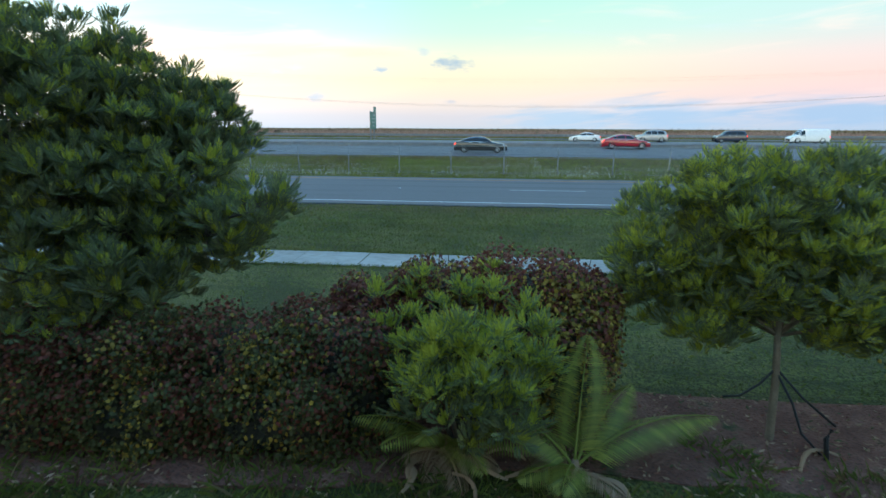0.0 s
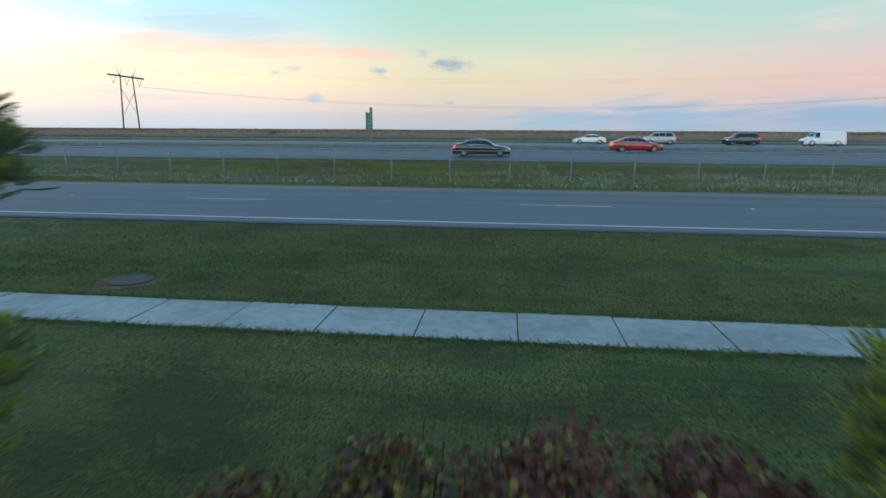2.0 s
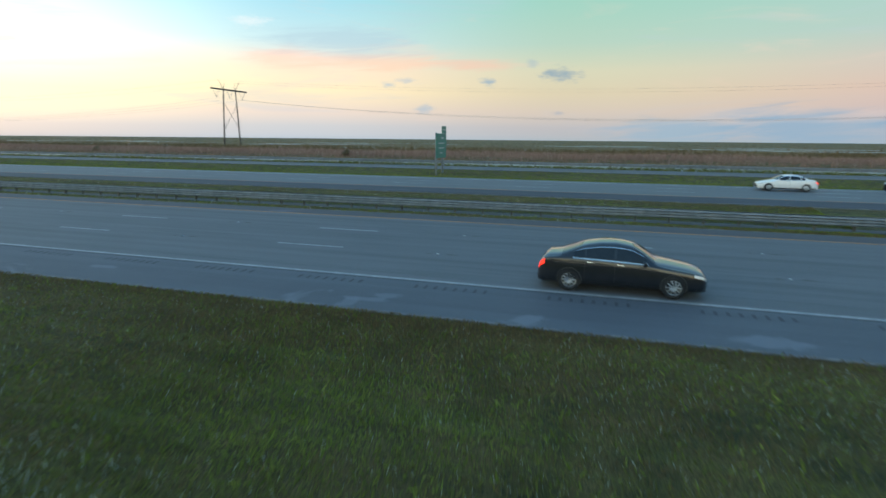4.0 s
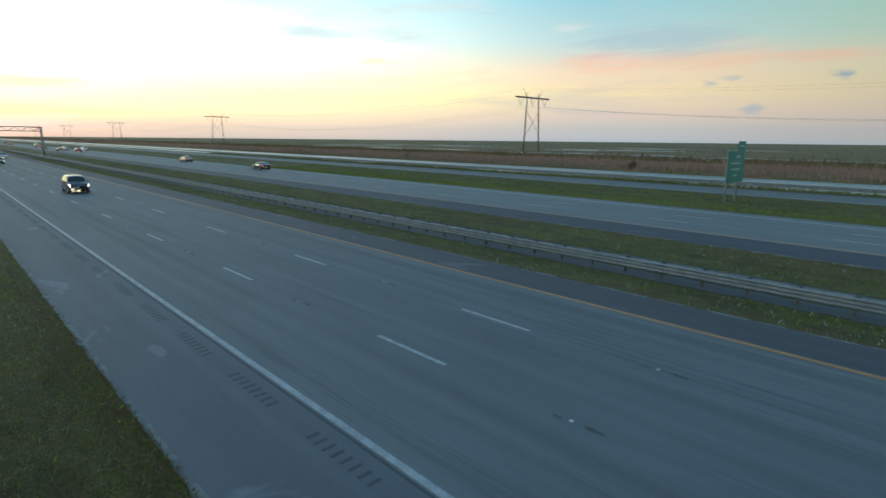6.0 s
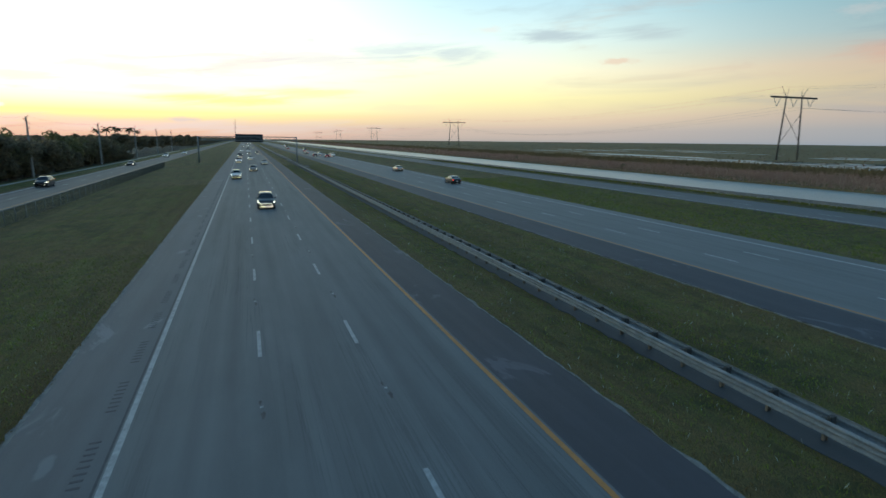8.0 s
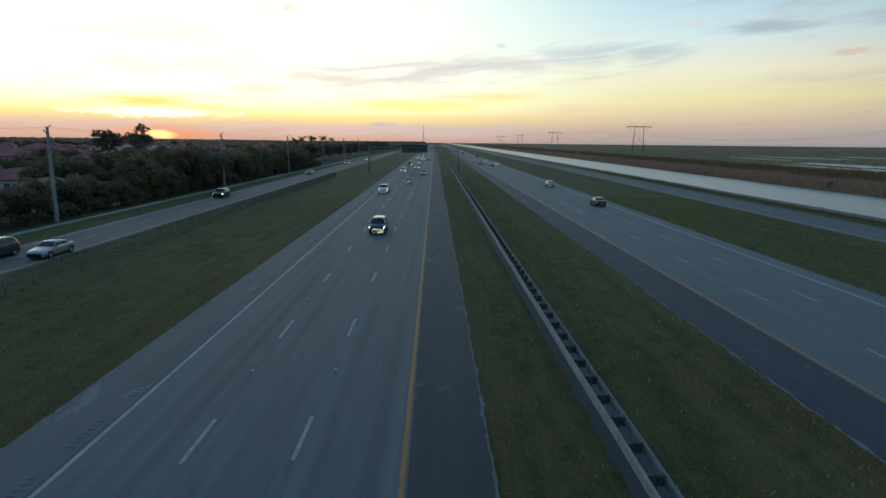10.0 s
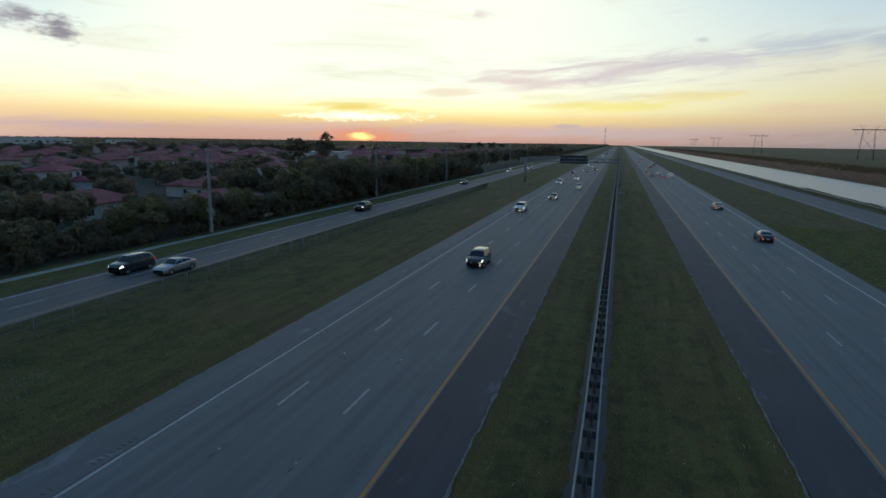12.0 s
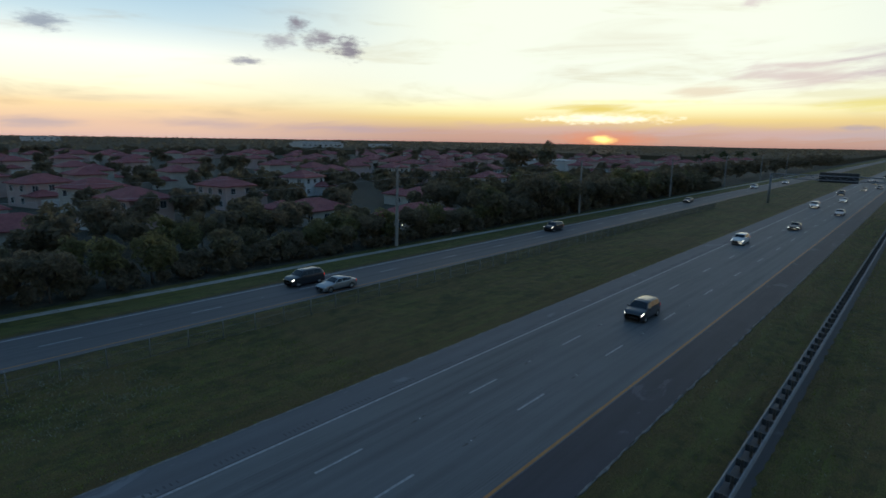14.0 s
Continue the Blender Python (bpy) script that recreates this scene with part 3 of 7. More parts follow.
# iron manhole cover in the verge
M_MANHOLE = simple("rusty_iron", (0.05, 0.04, 0.034), (0.10, 0.08, 0.066), 6, 0.85, bump=0.8, bump_d=0.01)
mv, mf = tube([(0, 0, -0.05), (0, 0, 0.02), (0, 0, 0.03)], [0.40, 0.40, 0.36], 24)
cover = thing("manhole_cover", [Vector(v) + Vector((LX - 7.28, 13.0 + LY, LZ - 0.325)) for v in mv], mf, M_MANHOLE, "rusty brown round manhole cover in the mown verge", "manhole cover")
dv, df = tube([(0, 0, -0.02), (0, 0, 0.004)], [0.62, 0.6], 20)
child("collar", mesh_of("collar", [Vector(v) + Vector((LX - 7.28, 13.0 + LY, LZ - 0.325)) for v in dv], df, [M_MULCH]), cover)

# rumble grooves cut across the outer shoulder
groove_me = mesh_of("rumble_groove", *boxes([(-0.045, -0.15, 0, 0.045, 0.15, 0.0045)]), [M_GROOVE])
groove_tilt = pose(0, 0, 0, math.degrees(math.atan((near_z(47.62) + 0.27) / 2.97)), 0, 0)
for g in range(-24, 9):
    for k in range(8):
        child("rumble_groove", groove_me, near_road, Matrix.Translation((-24.95 + 4.06 * g + 0.31 * k, 47.14, shoulder_z(47.14))) @ groove_tilt)
# scars and studs between the lane dashes
scar_v = []
for k in range(9):
    w = 2 * math.pi * k / 9
    scar_v.append((0.25 * math.cos(w) * (1 + 0.35 * math.sin(3.3 * k)), 0.065 * math.sin(w) * (1 + 0.4 * math.cos(2.1 * k)), 0.004))
scar_me = mesh_of("road_scar", scar_v, [tuple(range(9))], [M_BLOCK])
stud_me = bevel_box("road_stud", (0.1, 0.1, 0.03), M_WHITE, 0.008)
for y, x0 in ((51.5, -11.15), (55.4, -11.15)):
    for k in range(-12, 3):
        x, z = x0 + 12.0 * k + 6.0, near_z(y)
        child("road_scar", scar_me, near_road, Matrix.Translation((x + 0.35, y + 0.03, z + 0.006)))
        child("road_scar", scar_me, near_road, Matrix.Translation((x - 0.55, y - 0.04, z + 0.006)) @ Matrix.Diagonal((0.55, 0.7, 1, 1)))
        child("road_stud", stud_me, near_road, Matrix.Translation((x - 0.2, y, z + 0.013)))
for k in range(-8, 3):
    child("road_stud", stud_me, local_road, Matrix.Translation((LX + 8.0 + 12.19 * k, 20.84, local_z(20.84) + 0.012)))


# ---- guard rails
def beam_profile(side):
    """Section (y, z) of a corrugated rail whose ridges face to -y (side -1) or +y."""
    pts = [(0.0, 0.0), (0.055, 0.03), (0.08, 0.07), (0.055, 0.11), (0.0, 0.135), (0.0, 0.165), (0.055, 0.19), (0.08, 0.23), (0.055, 0.27), (0.0, 0.295), (0.0, 0.325), (0.055, 0.35), (0.08, 0.39), (0.055, 0.43), (0.0, 0.46)]
    return [(side * a, b) for a, b in pts]


def beam(name, x0, x1, y, z, side, parent, label=""):
    pro = beam_profile(side)
    v, f = [], []
    xs = list(np.arange(x0, x1, 3.81)) + [x1]
    for i, x in enumerate(xs):
        o = 0.012 * math.sin(i * 1.7)
        for a, b in pro:
            v.append((x, y + a + o, z + b + 0.5 * o))
        for a, b in pro[::-1]:
            v.append((x, y + a + o - side * 0.012, z + b + 0.5 * o))
    n = 2 * len(pro)
    for i in range(len(xs) - 1):
        for k in range(n):
            f.append((i * n + k, i * n + (k + 1) % n, (i + 1) * n + (k + 1) % n, (i + 1) * n + k))
    return child(name, mesh_of(name, v, f, [M_STEEL]), parent, label=label)


def post_mesh(h):
    v, f = boxes([(-0.05, -0.075, -0.3, 0.05, -0.063, h), (-0.05, 0.063, -0.3, 0.05, 0.075, h), (-0.006, -0.063, -0.3, 0.006, 0.063, h)])
    return mesh_of("post", v, f, [M_RUST])


median_rail = holder("guard_rail", Matrix.Translation((0, 67.1, -0.62)), "double-sided galvanised steel guard rail in the grass median", "guard rail", "guard rails")
beam("rail_beam", -900, 200, -0.33, 0.47, -1, median_rail)
beam("rail_beam", -900, 200, 0.33, 0.47, 1, median_rail)
sheet("pavement_strip", -900, 200, 66.4, -0.475, 67.85, -0.475, M_STRIP, "grey asphalt mowing strip below the guard rail", "pavement", None, 0.6, (0.25, 0.25), 7)
rail_post = post_mesh(0.88)
block_me = bevel_box("blockout", (0.15, 0.2, 0.38), M_BLOCK, 0.012)
for k in range(-70, 16):
    x = 1.905 * k + 0.4
    p = child("post", rail_post, median_rail, Matrix.Translation((x, 0, 0)))
    for s in (-1, 1):
        child("blockout", block_me, p, Matrix.Translation((0, s * 0.2, 0.7)), "dark timber block")
far_posts = [(1.905 * k + 0.35, -0.07, -0.3, 1.905 * k + 0.45, 0.07, 0.86) for k in range(-470, -70)] + [(1.905 * k + 0.32, -0.27, 0.5, 1.905 * k + 0.48, 0.27, 0.83) for k in range(-470, -70)]
tagged(child("far_post", mesh_of("far_post", *boxes(far_posts), [M_BLOCK]), median_rail), kind="stuff")
canal_rail = holder("guard_rail", Matrix.Translation((0, 121.8, -0.12)), "galvanised steel guard rail along the canal bank", "guard rail", "guard rails")
beam("rail_beam", -1400, 300, 0, 0.5, -1, canal_rail)
single = post_mesh(0.8)
for k in range(-58, 8):
    child("post", single, canal_rail, Matrix.Translation((3.81 * k, 0.1, 0)))

# ---- chain-link fence along the frontage road
FENCE_Y, FENCE_TOP = 29.25, 1.56
fence = holder("fence", Matrix.Translation((LX, FENCE_Y, LZ)), "galvanised chain-link fence beside the frontage road", "fence")
pv, pf = joined(tube([(0, 0, -0.3), (0, 0, FENCE_TOP + 0.03)], 0.038, 8), tube([(0, 0, FENCE_TOP + 0.03), (0, 0, FENCE_TOP + 0.06)], [0.045, 0.02], 8))
fpost = mesh_of("post", pv, pf, [M_PIPE], smooth=True)
lean = random.Random(5)
for k in range(-60, 16):
    child("post", fpost, fence, Matrix.Translation((0.06 + 2.95 * k, 0, height_at(FENCE_Y) - LZ)) @ pose(0, 0, 0, lean.uniform(-1, 1), lean.uniform(-1.2, 1.2), 0))
for name, z, r in (("top_rail", FENCE_TOP, 0.026), ("mid_wire", 0.95, 0.01), ("bottom_wire", 0.08, 0.007)):
    rv, rf = tube([(x, 0.03, z + 0.012 * math.sin(x * 1.3)) for x in np.arange(-186, 46.1, 3.05)], r, 6)
    child(name, mesh_of(name, rv, rf, [M_PIPE], smooth=True), fence)
wires_v, wires_f = [], []
step, hgt, wr = 0.1, FENCE_TOP - 0.06, 0.0035
for i in range(int(226 / step)):
    x = -184 + i * step
    for d in (-1, 1):
        b = len(wires_v)
        xa, xb = (x, x + hgt) if d > 0 else (x + hgt, x)
        for px, pz in ((xa, 0.04), (xb, FENCE_TOP)):
            wires_v += [(px - wr, 0.03 + d * 0.004, pz), (px + wr, 0.03 + d * 0.004, pz), (px, 0.036 + d * 0.004, pz)]
        for k in range(3):
            wires_f.append((b + k, b + (k + 1) % 3, b + 3 + (k + 1) % 3, b + 3 + k))
tagged(child("wire_mesh", mesh_of("wire_mesh", wires_v, wires_f, [M_MESH]), fence, label="thin grey woven wire"), kind="stuff")

# ---- green exit sign beyond the far carriageway
M_SIGN = simple("sign_green", (0.010, 0.16, 0.115), (0.016, 0.20, 0.145), 1.5, 0.4)
M_SIGN_TEXT = simple("sign_white", (0.32, 0.40, 0.37), (0.42, 0.48, 0.46), 3, 0.5)
sign = holder("road_sign", Matrix.Translation((-22.5, 103.8, -0.75)), "tall green highway exit sign on two steel posts in the grass", "road sign")
for y in (0.5, 3.4):
    child("post", mesh_of("post", *joined(tube([(0, y, -0.5), (0, y, 5.9)], 0.13, 10), tube([(0, y, -0.1), (0, y, 0.18)], 0.24, 10)), [M_STEEL], smooth=True), sign)
child("panel", bevel_box("panel", (0.07, 4.6, 3.3), M_SIGN, 0.03), sign, Matrix.Translation((0.2, 2.1, 4.15)))
child("exit_tab", bevel_box("exit_tab", (0.07, 2.0, 1.0), M_SIGN, 0.03), sign, Matrix.Translation((0.2, 3.4, 6.32)))
bar_list = [(3.4, 6.32, 1.1, 0.16), (2.6, 5.2, 1.1, 0.24), (2.1, 4.5, 2.6, 0.17), (2.1, 3.85, 2.3, 0.17), (2.1, 3.2, 1.2, 0.17)]
for y, z, w, h in bar_list:
    child("text_bar", mesh_of("text_bar", *boxes([(0.236, y - w / 2, z - h / 2, 0.243, y + w / 2, z + h / 2)]), [M_SIGN_TEXT]), sign)

# ---- overhead gantry with a message board
M_DARK_METAL = simple("dark_metal", (0.03, 0.032, 0.036), (0.06, 0.062, 0.068), 2, 0.6, 0.3)
gantry = holder("sign_gantry", Matrix.Translation((-205, 0, 0)), "steel truss gantry with a dark message board across the carriageway", "gantry")
for y in (36.7, 68.4):
    child("upright", mesh_of("upright", *joined(tube([(-0.6, y, -0.2), (-0.6, y, 8.5)], 0.19, 10), tube([(0.6, y, -0.2), (0.6, y, 8.5)], 0.19, 10),
                                                 *[tube([(-0.6, y, z), (0.6, y, z + 1.2)], 0.06, 6) for z in (0.6, 1.9, 3.2, 4.5, 5.8, 7.0)]), [M_STEEL], smooth=True), gantry)
for x in (-0.6, 0.6):
    for z in (7.2, 8.4):
        child("chord", mesh_of("chord", *tube([(x, 36.7, z), (x, 68.4, z)], 0.11, 8), [M_STEEL], smooth=True), gantry)
web = []
for k in range(20):
    y = 36.7 + 1.585 * k
    for x in (-0.6, 0.6):
        web.append(tube([(x, y, 7.2 if k % 2 else 8.4), (x, y + 1.585, 8.4 if k % 2 else 7.2)], 0.045, 5))
child("web_bars", mesh_of("web_bars", *joined(*web), [M_STEEL]), gantry)
board = child("message_board", bevel_box("message_board", (1.1, 9.0, 2.7), M_DARK_METAL, 0.05), gantry, Matrix.Translation((-1.3, 52.85, 7.95)), "dark ribbed back of a message board")
for k in range(9):
    child("rib", bevel_box("rib", (0.08, 0.1, 2.6), M_DARK_METAL, 0.01), board, Matrix.Translation((0.58, -4.0 + k, 0)))

# ---- power line: timber H-frames and wires across the marsh
M_POLE_DARK = simple("dark_timber", (0.07, 0.06, 0.056), (0.12, 0.105, 0.1), 0.8, 0.85)
M_INSUL = simple("insulator", (0.18, 0.17, 0.17), (0.28, 0.27, 0.27), 3, 0.4)
M_WIRE = simple("wire", (0.34, 0.31, 0.31), (0.42, 0.39, 0.39), 2, 0.6)
PYLONS, PY_Y, PY_H = [279, -219, -718, -1217, -1716, -2215], 317.5, 31.6


def pylon(x):
    p = holder("power_pylon", Matrix.Translation((x, PY_Y, -0.4)), "dark timber H-frame power pylon with a long crossarm in the marsh", "power pylon", "power pylons")
    for s in (-1, 1):
        child("pole", mesh_of("pole", *tube([(0, s * 7.4, -1), (0, s * 5.4, PY_H + 0.2)], [0.46, 0.32], 9), [M_POLE_DARK], smooth=True), p)
        child("brace", mesh_of("brace", *tube([(0.4, s * 6.9, 9), (0.4, -s * 5.9, 24)], 0.12, 6), [M_POLE_DARK]), p)
        child("peak", mesh_of("peak", *joined(tube([(0, s * 5.4, PY_H), (0, s * 9.2, PY_H + 5.2)], [0.2, 0.07], 6), tube([(0, s * 5.4, PY_H), (0, s * 4.4, PY_H + 4.0)], [0.16, 0.06], 6)), [M_POLE_DARK]), p)
    child("crossarm", bevel_box("crossarm", (0.6, 32.0, 0.85), M_POLE_DARK, 0.06), p, Matrix.Translation((0, 0, PY_H)))
    for y in (-11.5, 0.0, 11.5):
        vv, ff = joined(tube([(0, y - 2.4, PY_H - 0.4), (0, y, PY_H - 4.6)], 0.13, 6), tube([(0, y + 2.4, PY_H - 0.4), (0, y, PY_H - 4.6)], 0.13, 6))
        child("insulator", mesh_of("insulator", vv, ff, [M_INSUL]), p)
    return p


for x in PYLONS:
    pylon(x)
for y, z, sag, r in ((-11.5, PY_H - 5, 12.5, 0.032), (0.0, PY_H - 5, 12.5, 0.032), (11.5, PY_H - 5, 12.5, 0.032), (-9.2, PY_H + 4.8, 8.5, 0.024), (9.2, PY_H + 4.8, 8.5, 0.024)):
    pts = []
    for a, b in zip(PYLONS[:-1], PYLONS[1:]):
        for k in range(16):
            u = k / 16
            pts.append((a + (b - a) * u, PY_Y + y, z - 0.4 - 4 * sag * u * (1 - u)))
    thing("power_cable", *tube(pts, r, 4), M_WIRE, "thin sagging power cable between pylons", "cable", "power cables")

# ---- concrete utility poles behind the sidewalk
M_CONC = simple("pole_concrete", (0.22, 0.21, 0.20), (0.33, 0.32, 0.30), 0.7, 0.85)


def utility_pole(x, y, lean_deg):
    p = holder("utility_pole", Matrix.Translation((x, y, TOWN_Z)) @ pose(0, 0, 0, 0, lean_deg, 0), "tall grey concrete utility pole behind the sidewalk", "utility pole", "utility poles")
    child("shaft", mesh_of("shaft", *tube([(0, 0, -0.5), (0, 0, 6), (0, 0, 12.9)], [0.3, 0.25, 0.17], 8), [M_CONC]), p)
    child("arm", bevel_box("arm", (0.1, 0.1, 0.9), M_DARK_METAL, 0.01), p, pose(0, -0.3, 12.2, 35, 0, 0))
    for z in (12.9, 11.4, 10.4):
        child("insulator", mesh_of("insulator", *tube([(0, 0.22, z), (0, 0.4, z + 0.05), (0, 0.42, z + 0.35)], [0.05, 0.08, 0.05], 7), [M_INSUL]), p)
    return p


POLE_X = [-19.2, -81.5, -143.8, -206, -268, -330, -392]
for i, x in enumerate(POLE_X):
    utility_pole(x, 7.95, (0.6, -1.2, 0.3, 0.2, -0.4, 0.3, 0)[i])
for z, r in ((12.75, 0.012), (11.1, 0.012)):
    pts = []
    for a, b in zip(POLE_X[:-1], POLE_X[1:]):
        pts += [(a + (b - a) * k / 10, 8.35, z - 0.8 - 3.2 * (k / 10) * (1 - k / 10)) for k in range(10)]
    thing("utility_cable", *tube(pts, r, 4), M_WIRE, "thin overhead cable between the utility poles", "cable", "utility cables")
# drain structure and end of the rail in the median
drain = holder("storm_drain", Matrix.Translation((-177, 68.9, -0.5)), "small concrete storm drain headwall in the median grass", "storm drain")
child("headwall", bevel_box("headwall", (3.2, 1.4, 0.5), M_CONC, 0.05), drain, Matrix.Translation((0, 0, 0.1)))
child("grate", bevel_box("grate", (1.6, 0.9, 0.06), M_DARK_METAL, 0.01), drain, Matrix.Translation((0, 0, 0.385)))

# ------------------------------------------------------------------ cars
def paint(name, c, flake=0.0):
    n = material(name)
    d = n.noise(n.pos, 3.0, 3)
    return finish(n, n.mix(n.rng(d, 0.3, 0.7, 0, 0.25), rgb(*c), rgb(*[v * 0.7 + 0.02 for v in c])), 0.35, flake, None, spec=0.2, **{"Coat Weight": 1.0, "Coat Roughness": 0.03})


def glow_material(name, c, strength):
    n = material(name)
    e = n.node("ShaderNodeEmission", {0: rgb(*c), 1: strength})
    n.tree.links.new(e.outputs[0], n.node("ShaderNodeOutputMaterial").inputs[0])
    return n.m


M_CARGLASS = simple("car_glass", (0.010, 0.013, 0.015), (0.016, 0.019, 0.022), 1, 0.04, 0, 0.0, spec=0.5, IOR=1.5)
M_TYRE = simple("tyre_rubber", (0.012, 0.012, 0.013), (0.022, 0.022, 0.023), 8, 0.85)
M_RIM = simple("alloy_rim", (0.32, 0.33, 0.34), (0.45, 0.46, 0.47), 4, 0.35, 0.8)
M_TRIM = simple("black_trim", (0.012, 0.012, 0.013), (0.02, 0.02, 0.021), 5, 0.5)
M_CHROME = simple("bright_trim", (0.5, 0.5, 0.5), (0.6, 0.6, 0.6), 3, 0.2, 0.9)
M_HEAD_ON = glow_material("headlight_on", (1.0, 0.93, 0.74), 7.0)
M_HEAD_OFF = simple("headlight_lens", (0.45, 0.46, 0.47), (0.6, 0.6, 0.6), 6, 0.15, 0.2)
M_TAIL_ON = glow_material("tail_light_on", (1.0, 0.05, 0.03), 1.6)
M_PLATE = simple("plate_blank", (0.45, 0.45, 0.44), (0.55, 0.55, 0.54), 9, 0.5)
# stations from nose to tail: share of length, belt height, top height, half width (shares of the car's own)
SEDAN = (4.75, 1.84, 1.45, 0.325, ((0, .40, .41, .70), (.02, .47, .49, .86), (.09, .53, .56, .95), (.20, .58, .62, .985), (.285, .62, .665, 1), (.36, .645, .83, 1), (.43, .655, .955, 1), (.52, .665, 1.0, 1),
              (.62, .675, .99, 1), (.72, .685, .93, 1), (.80, .69, .82, .99), (.87, .69, .735, .97), (.95, .66, .70, .92), (.985, .56, .60, .84), (1, .42, .43, .72)), (.30, .425), (.735, .855), ((.345, .52), (.535, .70), (.71, .775)))
SUV = (4.6, 1.92, 1.80, 0.37, ((0, .42, .43, .78), (.02, .52, .54, .9), (.07, .58, .60, .96), (.15, .61, .635, .99), (.225, .63, .665, 1), (.29, .64, .83, 1), (.35, .65, .955, 1), (.46, .655, 1.0, 1),
            (.65, .66, 1.0, 1), (.82, .665, .985, 1), (.91, .665, .94, .98), (.965, .65, .78, .95), (.987, .58, .63, .9), (1, .42, .43, .8)), (.235, .345), (.915, .97), ((.29, .45), (.47, .64), (.66, .87)))
VAN = (5.6, 2.02, 2.1, 0.37, ((0, .33, .34, .78), (.02, .42, .44, .9), (.07, .47, .49, .96), (.14, .50, .53, .99), (.19, .52, .60, 1), (.25, .53, .82, 1), (.30, .54, .95, 1), (.38, .55, 1.0, 1),
            (.7, .55, 1.0, 1), (.95, .55, .99, 1), (.985, .5, .95, .97), (1, .4, .8, .93)), (.185, .285), (.99, .999), ((.24, .36),))
SHAPES = {"sedan": SEDAN, "suv": SUV, "van": VAN}


def car_surface(shape):
    length, width, high, wheel, st, *_ = SHAPES[shape]
    us = [s[0] for s in st]
    zb = 0.19

    def at(u, s):
        """A point of the left half's skin; s runs 0..8 from the floor's middle up to the roof's middle."""
        belt, top, hw = (float(np.interp(u, us, [q[i] for q in st])) for i in (1, 2, 3))
        belt, top, hw = belt * high, top * high, hw * width / 2
        k = min(1.0, max(0.0, (top - belt) / (0.3 * high)))
        wr = hw * (0.93 - 0.20 * k)
        low = zb + 0.05 * (1 - hw / (width / 2))
        ring = [(0, low), (hw * 0.86, low), (hw * 0.97, low + 0.1), (hw, low + 0.3 * (belt - low)), (hw * 0.995, low + 0.75 * (belt - low)), (hw * 0.96, belt),
                (wr, top - 0.05 - 0.03 * k), (wr * 0.8, top - 0.008), (0, top + 0.012)]
        i = min(int(s), 7)
        a, b = ring[i], ring[i + 1]
        return Vector((length / 2 - u * length, a[0] + (b[0] - a[0]) * (s - i), a[1] + (b[1] - a[1]) * (s - i)))

    return at


def patch(at, u0, u1, s0, s1, nu, ns, side, lift):
    """A piece of the skin lifted a little off it, with a thin edge."""
    v, f = [], []
    for i in range(nu + 1):
        for j in range(ns + 1):
            u, s = u0 + (u1 - u0) * i / nu, s0 + (s1 - s0) * j / ns
            p, e = at(u, s), 0.004
            du, ds = at(min(u + e, 1), s) - at(max(u - e, 0), s), at(u, min(s + 0.05, 7.99)) - at(u, max(s - 0.05, 0))
            nrm = ds.cross(du)
            nrm = nrm.normalized() if nrm.length > 1e-9 else Vector((0, 0, 1))
            if nrm.y < -0.2 or (abs(nrm.y) <= 0.2 and nrm.z < 0 and s > 5):
                nrm = -nrm
            p = p + nrm * lift
            v.append((p.x, p.y * side, p.z))
    for i in range(nu):
        for j in range(ns):
            a = i * (ns + 1) + j
            q = (a, a + 1, a + ns + 2, a + ns + 1)
            f.append(q if side > 0 else q[::-1])
    return v, f


def top_patch(at, u0, u1, s0, lift):
    a = patch(at, u0, u1, s0, 8, 4, 4, 1, lift)
    b = patch(at, u0, u1, s0, 8, 4, 4, -1, lift)
    return joined(a, b)


def wheel_parts(r):
    seg = 28
    prof = [(r * 0.66, 0.09), (r * 0.9, 0.11), (r, 0.075), (r, -0.075), (r * 0.9, -0.11), (r * 0.66, -0.09)]
    v, f = [], []
    for k in range(seg):
        w = 2 * math.pi * k / seg
        v += [(a * math.cos(w), b, a * math.sin(w)) for a, b in prof]
    m = len(prof)
    for k in range(seg):
        for i in range(m):
            f.append((k * m + i, k * m + (i + 1) % m, ((k + 1) % seg) * m + (i + 1) % m, ((k + 1) % seg) * m + i))
    tyre = mesh_of("tyre", v, f, [M_TYRE], smooth=True)
    v, f = [], []
    items = [tube([(0, -0.06, 0), (0, 0.07, 0)], 0.06, 10)]
    for k in range(10):
        w = 2 * math.pi * k / 10
        items.append(tube([(0.03 * math.cos(w), 0.06, 0.03 * math.sin(w)), (r * 0.64 * math.cos(w), 0.075, r * 0.64 * math.sin(w))], [0.03, 0.022], 5))
    ring = []
    for k in range(25):
        w = 2 * math.pi * k / 24
        ring.append((r * 0.65 * math.cos(w), 0.07, r * 0.65 * math.sin(w)))
    items.append(tube(ring, 0.02, 5, False))
    rim = mesh_of("rim", *joined(*items), [M_RIM], smooth=True)
    dv, df = tube([(0, -0.05, 0), (0, -0.02, 0)], r * 0.64, 20)
    return tyre, rim, mesh_of("brake_disc", dv, df, [M_TRIM])


WHEELS = {r: wheel_parts(r) for r in (0.325, 0.37)}


